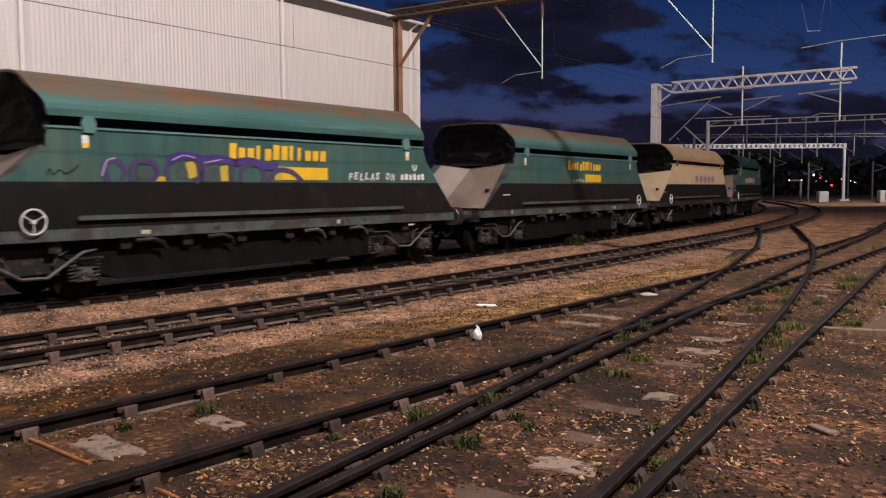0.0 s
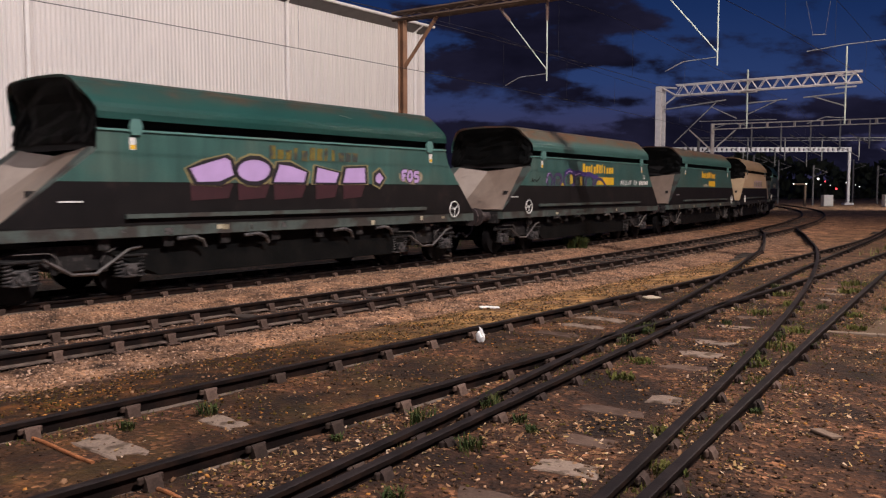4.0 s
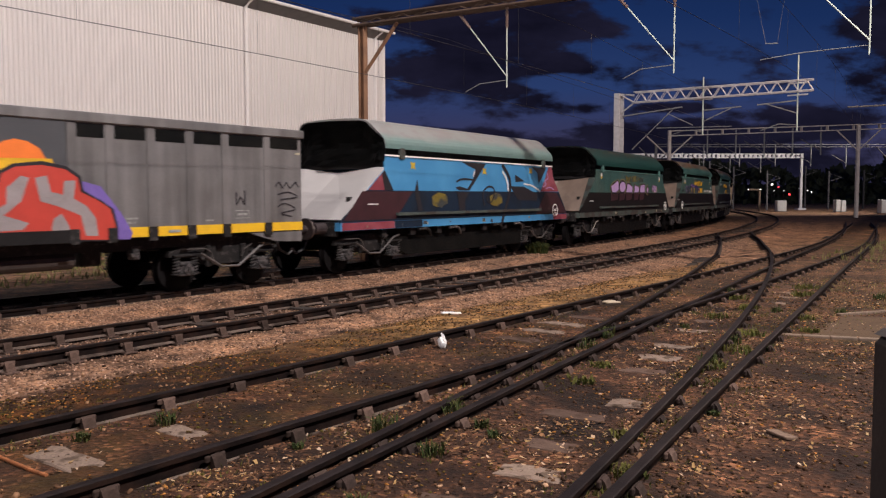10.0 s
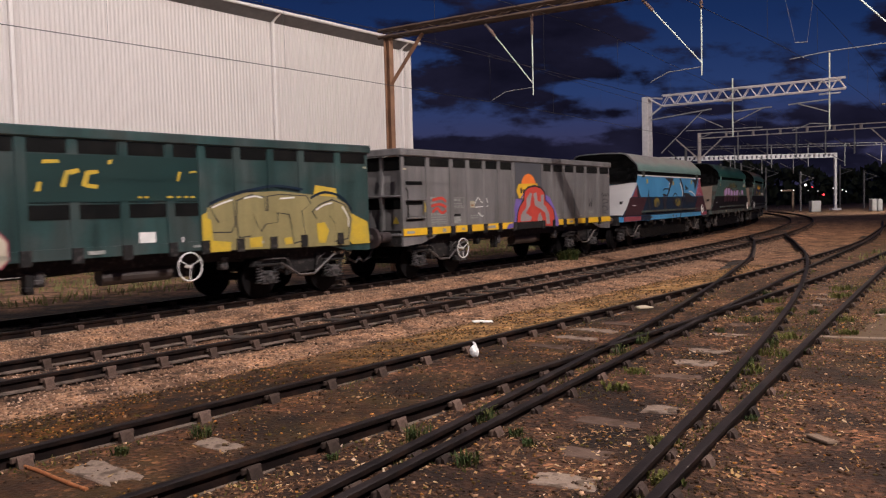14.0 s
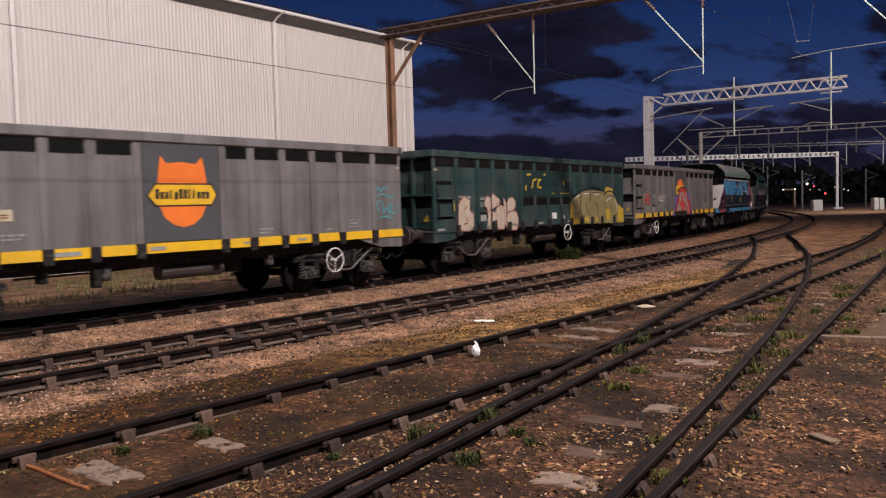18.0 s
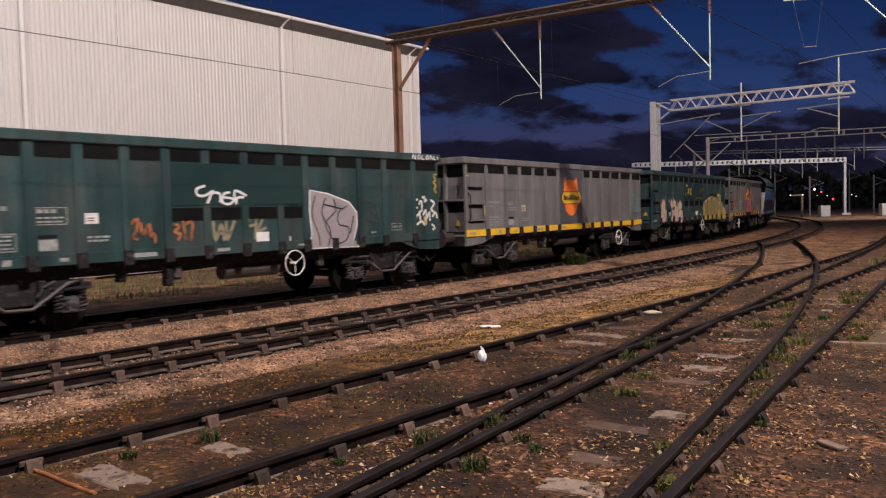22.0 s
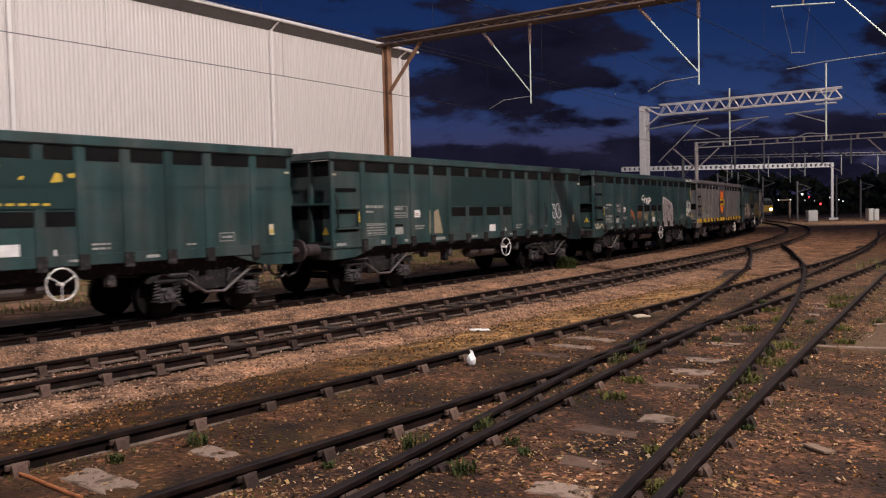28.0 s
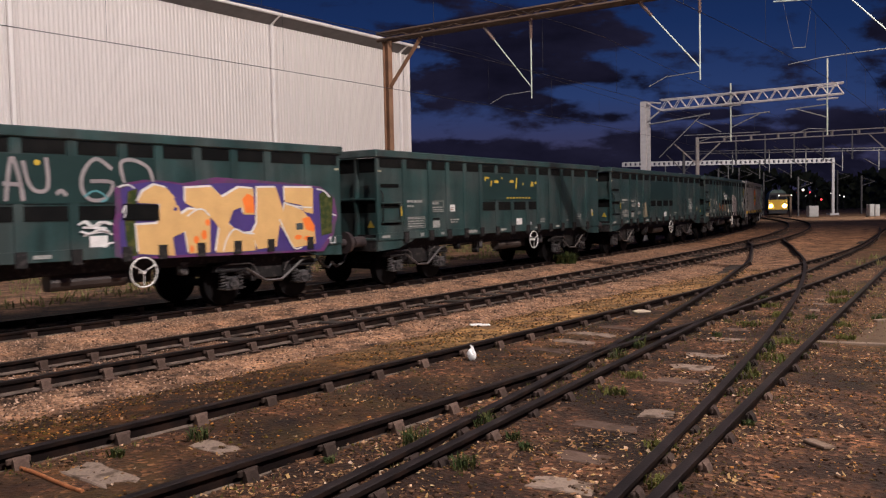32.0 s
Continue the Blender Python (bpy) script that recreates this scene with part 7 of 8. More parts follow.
    strokes(w, [[(5.02, 2.06), (5.04, 1.62)], [(5.02, 2.06), (5.18, 2.02)], [(5.04, 1.86), (5.16, 1.84)], [(5.20, 1.92), (5.30, 2.00), (5.32, 1.78), (5.20, 1.74)], [(5.08, 1.60), (5.22, 1.70), (5.26, 1.52)], [(5.34, 2.10), (5.52, 2.00)], [(5.42, 2.12), (5.44, 1.96)], [(5.36, 1.66), (5.46, 1.78), (5.50, 1.58), (5.60, 1.74), (5.62, 1.52)], [(5.66, 2.02), (5.80, 1.94), (5.68, 1.80), (5.84, 1.70)], [(5.72, 1.62), (5.84, 1.72), (5.90, 1.58)], [(5.68, 1.44), (5.80, 1.36), (5.72, 1.30)], [(5.12, 1.44), (5.30, 1.52), (5.42, 1.42)]], 0.052, "white", -1.334, label="white sprayed tag")
    strokes(w, [[(3.32, 2.06), (3.50, 2.00), (3.74, 2.06)], [(3.36, 1.90), (3.50, 1.80), (3.42, 1.68)], [(3.56, 1.90), (3.64, 1.72), (3.76, 1.86), (3.78, 1.62)], [(3.40, 1.62), (3.60, 1.58), (3.76, 1.54)], [(4.16, 2.10), (4.28, 2.16), (4.22, 2.02)], [(4.34, 2.02), (4.40, 2.16), (4.48, 1.98), (4.58, 2.14), (4.68, 2.10)], [(4.34, 1.92), (4.46, 1.80), (4.58, 1.78), (4.66, 1.90), (4.60, 1.98)], [(4.30, 1.66), (4.50, 1.62), (4.60, 1.66)], [(4.40, 1.54), (4.44, 1.36)]], 0.036, "dusty", -1.334)
    strokes(w, [[(5.78, 2.62), (5.86, 2.5), (5.78, 2.45), (5.88, 2.35), (5.8, 2.28), (5.9, 2.18)]], 0.045, "gold", -1.340)
    strokes(w, [[(4.96, 2.98), (4.98, 3.08), (5.06, 2.98), (5.08, 3.08)], [(5.14, 3.03), (5.20, 3.08), (5.26, 3.03), (5.20, 2.99), (5.14, 3.03)], [(5.32, 3.07), (5.30, 2.99), (5.40, 2.99)], [(5.46, 3.03), (5.52, 3.08), (5.56, 3.02), (5.50, 2.99), (5.46, 3.03)], [(5.62, 2.99), (5.64, 3.08), (5.70, 3.03), (5.72, 2.99)], [(5.78, 3.07), (5.76, 3.0), (5.84, 2.99)], [(5.90, 3.07), (5.92, 2.99)]], 0.030, "white", -1.386, label="white sprayed tag along the top chord")
    strokes(w, [[(-5.9, 1.3), (-5.8, 1.15), (-5.65, 1.3), (-5.5, 1.15), (-5.3, 1.28), (-5.1, 1.12)]], 0.05, "pale", y)
    # numeral tag and pale blotch
    w = b10
    strokes(w, [[(3.94, 1.96), (4.11, 1.97), (4.04, 1.87), (4.13, 1.84), (4.22, 1.76), (4.22, 1.63), (4.15, 1.55), (4.05, 1.57), (3.98, 1.69)], [(3.95, 1.71), (4.04, 1.71)], [(4.11, 1.76), (4.11, 1.66)], [(4.40, 1.83), (4.43, 1.93), (4.36, 1.99), (4.27, 1.97), (4.20, 1.88), (4.22, 1.75), (4.28, 1.62), (4.37, 1.55), (4.48, 1.57), (4.55, 1.66), (4.50, 1.78), (4.40, 1.83)], [(4.38, 1.76), (4.38, 1.68)]], 0.026, "white", -1.350, label="white sprayed numerals")
    patch(w, "dust_smear", [(2.36, 1.57), (2.44, 1.70), (2.53, 1.76), (2.64, 1.66), (2.72, 1.63), (2.73, 1.5), (2.70, 1.37), (2.58, 1.34), (2.47, 1.27), (2.40, 1.38), (2.31, 1.46)], "dusty", -1.334, "pale dusty smear")
    patch(w, "graffiti_shape", [(-2.5, 1.28), (-2.48, 1.86), (-2.35, 1.8), (-2.1, 1.88), (-2.02, 1.6), (-1.92, 1.28)], "beige", -1.334, "beige sprayed patch")
    for cx in (3.05, 3.55):
        strokes(w, [[(cx - 0.05, 2.0), (cx + 0.05, 1.7), (cx - 0.05, 1.4)], [(cx + 0.1, 1.9), (cx + 0.08, 1.5)]], 0.03, "ink", -1.334)
    # worn yellow lettering
    w = b11
    for pl in ([(-1.43, 2.60), (-1.2, 2.60), (-1.2, 2.55), (-1.38, 2.55), (-1.38, 2.48), (-1.43, 2.48)], [(-1.15, 2.35), (-1.08, 2.35), (-1.02, 2.5), (-1.1, 2.5)], [(-0.95, 2.44), (-0.7, 2.44), (-0.72, 2.51), (-0.9, 2.51)], [(-0.55, 2.56), (-0.48, 2.56), (-0.48, 2.61), (-0.55, 2.61)], [(-0.1, 2.46), (0.15, 2.46), (0.12, 2.53), (-0.06, 2.53)], [(0.22, 2.3), (0.28, 2.3), (0.36, 2.6), (0.28, 2.6)], [(0.7, 2.4), (0.62, 2.4), (0.65, 2.45), (0.72, 2.46)], [(1.1, 2.36), (1.3, 2.38), (1.28, 2.5), (1.2, 2.52)], [(1.38, 2.5), (1.5, 2.52), (1.5, 2.45), (1.4, 2.44)]):
        patch(w, "brand_block", pl, "gold", y, "worn remains of yellow lettering")
    for i in range(8):
        plate(w, "brand_block", -0.28 + i * 0.18, -0.17 + i * 0.18, 2.01, 2.05, "gold", y)
    # the sand-coloured letters
    w = b12
    y = YB - 0.003
    ground = [(0.86, 2.19), (1.08, 2.27), (1.42, 2.32), (1.77, 2.30), (2.14, 2.25), (2.79, 2.31), (3.77, 2.32), (4.54, 2.30), (5.28, 2.25), (5.66, 2.03), (5.74, 1.68), (5.58, 1.24), (5.31, 0.97), (1.03, 1.07), (0.82, 1.13), (0.81, 1.62), (0.87, 1.82)]
    patch(w, "graffiti_outline", grow(ground, 0.11), "magenta", y, "magenta sprayed fringe")
    patch(w, "graffiti_outline", ground, "indigo", y - 0.004, "indigo sprayed ground")
    patch(w, "graffiti_shape", [(0.95, 1.08), (0.90, 1.60), (0.98, 2.15), (1.16, 2.2), (1.10, 1.60), (1.12, 1.08)], "leaf", y - 0.008, "green sprayed edge")
    patch(w, "graffiti_shape", [(5.36, 1.25), (5.32, 2.12), (5.48, 2.18), (5.72, 2.05), (5.66, 1.3)], "leaf", y - 0.008, "green sprayed edge")
    letters = ([(1.15, 1.96), (1.25, 2.14), (1.48, 2.26), (1.71, 2.21), (1.88, 2.04), (1.99, 1.75), (2.15, 1.84), (2.37, 1.83), (2.60, 1.71), (2.57, 1.06), (2.12, 1.06), (2.06, 1.46), (1.80, 1.36), (1.84, 1.04), (1.14, 1.11), (1.11, 1.59), (1.51, 1.60), (1.58, 1.94)],
               [(2.09, 2.21), (2.65, 2.24), (2.88, 2.05), (3.26, 2.23), (3.60, 2.21), (3.61, 1.72), (3.35, 1.73), (3.32, 1.87), (3.11, 1.81), (2.99, 1.56), (3.13, 1.48), (2.91, 1.26), (2.83, 1.04), (2.70, 1.05), (2.79, 1.49), (2.56, 1.74), (2.31, 1.85), (2.08, 1.95)],
               [(2.83, 1.04), (2.91, 1.26), (3.13, 1.46), (3.37, 1.37), (3.58, 1.38), (3.61, 1.04)],
               [(3.69, 2.23), (4.16, 2.24), (4.34, 1.77), (4.38, 1.93), (4.84, 1.79), (5.16, 1.48), (5.19, 1.10), (4.57, 1.04), (4.23, 1.53), (4.14, 1.09), (3.66, 1.06), (3.55, 1.38), (3.66, 1.55)],
               [(4.38, 2.24), (5.15, 2.24), (5.13, 1.71), (4.88, 1.76), (4.84, 1.89), (4.38, 1.96)])
    for pl in letters:
        patch(w, "graffiti_outline", [(x - 0.030, z + 0.035) for x, z in pl], "white", y - 0.012, "white sprayed edge")
    for pl in letters:
        patch(w, "graffiti_shape", pl, "sand_paint", y - 0.016, "sand-coloured block letter")
    # the opening's shade painted again over the letters
    patch(w, "slot", [(0.86, 1.68), (1.55, 1.66), (1.55, 1.93), (0.88, 1.95)], "tarp", y - 0.020, "near-black plate drawn as the shaded slot at mid height")
    for pl in ([(3.33, 2.02), (3.45, 2.12), (3.60, 2.06), (3.61, 1.76), (3.40, 1.76)], [(4.82, 1.62), (5.02, 1.66), (5.17, 1.46), (5.14, 1.34), (4.92, 1.40)], oval(2.45, 1.38, 0.06, 0.09, 10), oval(2.53, 1.60, 0.05, 0.06, 10), oval(2.28, 1.30, 0.06, 0.07, 10), oval(2.40, 1.18, 0.05, 0.06, 10), oval(4.70, 1.25, 0.10, 0.05, 10), oval(4.95, 1.22, 0.10, 0.05, 10), oval(2.18, 1.14, 0.04, 0.07, 10)):
        patch(w, "graffiti_shape", pl, "orange", y - 0.020, "orange fleck")
    plate(w, "label_plate", 4.66, 4.84, 1.40, 1.53, "dusty", y - 0.020)
    strokes(w, [[(1.88, 2.05), (1.93, 1.92)], [(1.84, 1.86), (1.90, 1.84)]], 0.06, "indigo", y - 0.020)
    strokes(w, [[(2.10, 1.72), (2.30, 1.83), (2.45, 1.83), (2.58, 1.72)], [(2.86, 1.06), (2.94, 1.28), (3.12, 1.46), (3.36, 1.38), (3.60, 1.36)], [(4.22, 1.62), (4.56, 1.06), (4.80, 1.05)], [(4.40, 1.92), (4.75, 1.86), (5.10, 1.84)], [(0.80, 2.22), (0.98, 2.26), (1.10, 2.20)], [(5.24, 2.22), (5.45, 2.18), (5.62, 2.05)], [(0.86, 1.80), (0.92, 1.92), (0.90, 1.72)], [(5.68, 1.70), (5.78, 1.66)]], 0.028, "white", y - 0.021)
    strokes(w, [[(-0.98, 2.00), (-0.88, 2.64), (-0.78, 2.38), (-0.72, 2.00)], [(-1.02, 2.26), (-0.72, 2.24)], [(-0.71, 2.60), (-0.63, 2.25), (-0.48, 2.14), (-0.34, 2.23), (-0.36, 2.66)], [(-0.22, 2.10), (-0.14, 2.16), (-0.06, 2.08)], [(0.72, 2.51), (0.46, 2.67), (0.25, 2.49), (0.19, 2.21), (0.33, 2.02), (0.59, 2.04), (0.72, 2.29), (0.34, 2.31)], [(0.93, 2.29), (0.88, 2.61), (1.10, 2.67), (1.38, 2.55), (1.47, 2.30)]], 0.060, "silver", y - 0.001, label="silver sprayed letters")
    strokes(w, [[(0.22, 2.06), (0.42, 2.16), (0.62, 2.04), (0.50, 1.98)]], 0.03, "teal", y - 0.005)
    patch(w, "sprayed_star", oval(-0.50, 2.58, 0.05, 0.045, 10), "gold", y - 0.006, "yellow sprayed dot")
    strokes(w, [[(0.10, 1.62), (0.22, 1.66), (0.34, 1.58), (0.48, 1.66), (0.66, 1.62)], [(0.14, 1.52), (0.30, 1.48), (0.46, 1.54), (0.64, 1.50)], [(0.18, 1.58), (0.58, 1.56)]], 0.035, "white", y - 0.001)
    strokes(w, [[(5.55, 1.18), (5.62, 1.22), (5.60, 1.10), (5.72, 1.10)], [(5.74, 1.22), (5.74, 1.08)]], 0.022, "white", y - 0.021)
    y = YB
    strokes(w, [[(0.1, 1.6), (0.25, 1.68), (0.4, 1.58), (0.6, 1.66), (0.8, 1.55)], [(0.2, 1.45), (0.5, 1.5), (0.7, 1.45)], [(0.5, 1.15), (0.6, 1.3), (0.8, 1.32)]], 0.03, "white", -1.334)
    for b in (b7, b9, b10, b11, b12):
        plate(b, "label_plate", 0.30, 0.61, 1.26, 1.44, "white", -1.334, "small white plate")
        plate(b, "worn_spot", 1.13, 1.17, 1.23, 1.33, "white", -1.334)
        plate(b, "label_plate", 5.39, 5.50, 1.42, 1.63, "pale", -1.334, "small pale plate")
        plate(b, "label_plate", 5.41, 5.48, 1.45, 1.53, "gold", -1.340, "yellow mark on the plate")
    for b in BOXES:
        bm = bmesh.new()
        prism(bm, [(-1.10, 1.36), (-0.92, 1.36), (-1.01, 1.52)], -5.86, -5.83, "x")
        part("warning_mark", bm, "gold", b, "small yellow triangle")


mark_hoppers()
mark_boxes()


# ---- far side and distance ----
def at_bearing(b, d, z=0.0):
    return Vector((b * d, d, z))


def build_far_things():
    # cabinets by the line
    for b, d, w, h, k in ((0.4597, 100, 1.15, 1.42, 1), (0.5304, 96, 0.55, 1.5, 2), (0.5372, 96, 0.55, 1.45, 2), (0.5895, 88, 0.9, 1.55, 1)):
        t = empty("trackside_cabinet", Matrix.Translation(at_bearing(b, d, -0.2)))
        tagged(t, "pale grey trackside cabinet on the ballast", "cabinet", "trackside cabinets")
        bm = bmesh.new()
        box(bm, -w / 2, w / 2, -0.4, 0.4, 0.1, h, bevel=0.03)
        part("casing", bm, "cabinet", t)
        bm = bmesh.new()
        box(bm, -w / 2 + 0.05, w / 2 - 0.05, -0.42, -0.402, 0.25, h - 0.12)
        part("door", bm, "cabinet", t)
        bm = bmesh.new()
        box(bm, -w / 2 - 0.1, w / 2 + 0.1, -0.5, 0.5, 0.0, 0.1)
        part("plinth", bm, "kerb", t)
    # masts
    for b, d, h, k in ((0.4421, 110, 5.3, "dimsteel"), (0.5195, 120, 5.6, "dimsteel"), (0.5638, 118, 5.7, "wire"), (0.40, 125, 6.5, "dimsteel"), (0.37, 118, 7.0, "dimsteel"), (0.345, 120, 7.0, "dimsteel"), (0.49, 130, 6.8, "dimsteel")):
        t = empty("line_mast", Matrix.Translation(at_bearing(b, d, -0.2)))
        tagged(t, "slim steel mast of the overhead line", "mast", "line masts")
        bm = bmesh.new()
        box(bm, -0.10, 0.10, -0.10, 0.10, 0, h)
        part("post", bm, k, t)
        bm = bmesh.new()
        tube(bm, [(0, 0, h - 1.5), (1.9, 0, h - 0.9)], 0.05, 5)
        part("arm", bm, k, t)
        bm = bmesh.new()
        tube(bm, [(0, 0, h - 0.3), (1.9, 0, h - 0.9)], 0.04, 5)
        part("stay", bm, k, t)
    t = empty("cantilever_mast", Matrix.Translation(at_bearing(0.665, 45, -0.2)))
    tagged(t, "galvanised mast with a cantilever arm for the overhead line", "mast")
    bm = bmesh.new()
    box(bm, -0.12, 0.12, -0.12, 0.12, 0, 7.6)
    part("post", bm, "dimsteel", t)
    for a, b, r in (((0, 0, 7.15), (-5.6, 0, 6.85), 0.05), ((0, 0, 5.2), (-3.2, 0, 6.95), 0.04), ((-3.4, 0, 6.95), (-1.6, 0, 6.0), 0.03), ((0, 0, 5.0), (-3.0, 0, 5.3), 0.03)):
        bm = bmesh.new()
        tube(bm, [a, b], r, 5)
        part("cantilever_arm", bm, "dimsteel", t)
    # signal with a bright head
    t = empty("signal_post", Matrix.Translation(at_bearing(0.4327, 104, -0.2)))
    tagged(t, "short signal post with a lit head", "signal")
    bm = bmesh.new()
    box(bm, -0.12, 0.12, -0.12, 0.12, 0, 2.6)
    part("post", bm, "kerb", t)
    bm = bmesh.new()
    box(bm, -1.5, 0.15, -0.12, 0.12, 2.66, 2.88, bevel=0.05)
    part("head", bm, "kerb", t)
    for x in (-1.5, 0.05):
        bm = bmesh.new()
        disc(bm, (x, 2.80), 0.07, -0.2, -0.12, 12)
        part("lens", bm, "lampcool", t)
    # yard lights far off
    for b, e, k, r in ((0.448, 0.0143, "lampcool", 0.42), (0.4414, 0.0111, "lampred", 0.26), (0.4562, 0.0111, "lampred", 0.26), (0.4701, 0.0021, "lampred", 0.36), (0.4818, 0.0094, "lampcool", 0.20), (0.4928, 0.0069, "lampcool", 0.18), (0.4978, 0.0050, "lampcool", 0.20), (0.4514, 0.0070, "lampcool", 0.13), (0.4630, 0.0065, "lampcool", 0.13)):
        d = 168.0
        t = empty("yard_lamp", Matrix.Translation(at_bearing(b, d, -0.2)))
        tagged(t, "red yard lamp on a thin pole" if k == "lampred" else "white yard lamp on a thin pole", "lamp", "far yard lamps")
        h = 1.95 + e * d
        bm = bmesh.new()
        tube(bm, [(0, 0, 0), (0, 0, h - 0.2)], 0.05, 5)
        part("pole", bm, "wire", t)
        bm = bmesh.new()
        bmesh.ops.create_icosphere(bm, subdivisions=2, radius=r * 0.55, matrix=Matrix.Translation((0, -0.1, h)))
        part("lens", bm, k, t)
    # dark wood behind everything
    rng = random.Random(11)
    verts, faces = [], []
    for i in range(5200):
        b = rng.uniform(0.28, 1.2)
        d = rng.uniform(175, 215)
        top = 8.0 + 3.0 * noise.noise((b * 14, 0.3, 0.7)) + 2.0 * noise.noise((b * 45, 1.3, 0.7)) + (3.0 * smooth_step(b, 0.5, 0.62))
        z = top * (1 - rng.random() ** 2)
        c = at_bearing(b, d, z)
        r = rng.uniform(0.5, 1.3)
        q = Euler((rng.uniform(0, 6), rng.uniform(0, 6), rng.uniform(0, 6))).to_matrix()
        n = len(verts)
        for v in ((-r, 0, -r * 0.6), (r, 0, -r * 0.5), (r * 0.6, 0.2, r * 0.7), (-r * 0.5, -0.2, r * 0.6)):
            verts.append(c + q @ Vector(v))
        faces.append((n, n + 1, n + 2, n + 3))
    me = bpy.data.meshes.new("far_wood")
    me.from_pydata(verts, [], faces)
    me.materials.append(M["hedge"])
    tagged(new("far_wood", me), "dark wood on the horizon behind the yard", "trees", kind="stuff")
    # low bank under it, closing the view
    bm = bmesh.new()
    for k in range(60):
        b0, b1 = 0.26 + k * 0.017, 0.26 + (k + 1) * 0.017
        z0, z1 = (5.2 + 1.6 * noise.noise((b * 12, 5.1, 0.2)) for b in (b0, b1))
        p = [at_bearing(b0, 216, -1), at_bearing(b1, 216, -1), at_bearing(b1, 222, z1), at_bearing(b0, 222, z0)]
        bm.faces.new([bm.verts.new(v) for v in p])
    me = mesh_of(bm, "bank", "hedge")
    tagged(new("bank", me), "dark scrub-covered bank behind the yard", "bank", kind="structure")


def build_locomotive():
    w = empty("locomotive")
    tagged(w, "approaching locomotive with yellow front and bright headlamps", "locomotive")
    # x forwards, nose at 0
    bm = bmesh.new()
    prism(bm, [(-1.33, 0.55), (1.33, 0.55), (1.33, 2.3), (1.05, 3.3), (0.6, 3.7), (-0.6, 3.7), (-1.05, 3.3), (-1.33, 2.3)], -18, -0.4, "x")
    part("body", bm, "green", w)
    bm = bmesh.new()
    prism(bm, [(-1.32, 0.75), (1.32, 0.75), (1.30, 2.22), (-1.30, 2.22)], -0.4, 0.0, "x")
    part("cab_front", bm, "locoyellow", w, "yellow cab front")
    bm = bmesh.new()
    prism(bm, [(-1.30, 2.222), (1.30, 2.222), (1.02, 3.2), (-1.02, 3.2)], -0.4, -0.02, "x")
    part("cab_top", bm, "ink", w, "dark upper cab")
    for y in (-0.62, 0.62):
        bm = bmesh.new()
        prism(bm, [(y - 0.5, 2.2), (y + 0.5, 2.2), (y + 0.42, 2.95), (y - 0.42, 2.95)], -0.02, 0.01, "x")
        part("windscreen", bm, "pane", w)
    for y in (-0.95, 0.95):
        bm = bmesh.new()
        tube(bm, [(0.0, y, 1.3), (0.12, y, 1.3)], 0.23, 16)
        part("headlamp", bm, "lampwhite", w, "lit headlamp")
    bm = bmesh.new()
    box(bm, -0.35, 0.02, -1.25, 1.25, 0.15, 0.7, bevel=0.05)
    part("buffer_beam", bm, "ink", w)
    for x in (-14.5, -3.0):
        bm = bmesh.new()
        box(bm, x - 1.8, x + 1.8, -1.1, 1.1, 0.1, 0.6)
        part("bogie", bm, "bogie", w)
    return w


LOCO = build_locomotive()
build_far_things()


# ---- near clutter ----
def ground_at(s, u):
    return soil(s, u)


GRID_S, GRID_U = np.arange(-1.0, 40.0, 0.25), np.arange(-14.0, 4.0, 0.2)
GRID_Z = np.array([[soil(s, u) for u in GRID_U] for s in GRID_S])


def soil_many(s, u):
    a = np.clip((s - GRID_S[0]) / 0.25, 0, len(GRID_S) - 1.01)
    b = np.clip((u - GRID_U[0]) / 0.2, 0, len(GRID_U) - 1.01)
    i, j = a.astype(int), b.astype(int)
    p, q = a - i, b - j
    return (GRID_Z[i, j] * (1 - p) * (1 - q) + GRID_Z[i + 1, j] * p * (1 - q) + GRID_Z[i, j + 1] * (1 - p) * q + GRID_Z[i + 1, j + 1] * p * q)


CUBE = np.array([(x, y, z) for x in (-1, 1) for y in (-1, 1) for z in (-1, 1)]) * 0.62
CUBE_TRI = np.array([(0, 1, 3), (0, 3, 2), (4, 6, 7), (4, 7, 5), (0, 4, 5), (0, 5, 1), (2, 3, 7), (2, 7, 6), (0, 2, 6), (0, 6, 4), (1, 5, 7), (1, 7, 3)])
FLAKE = np.array([(-1, -0.6, 0), (1, -0.5, 0.1), (0.8, 0.6, -0.1), (-0.7, 0.55, 0.15)])
FLAKE_TRI = np.array([(0, 1, 2), (0, 2, 3)])


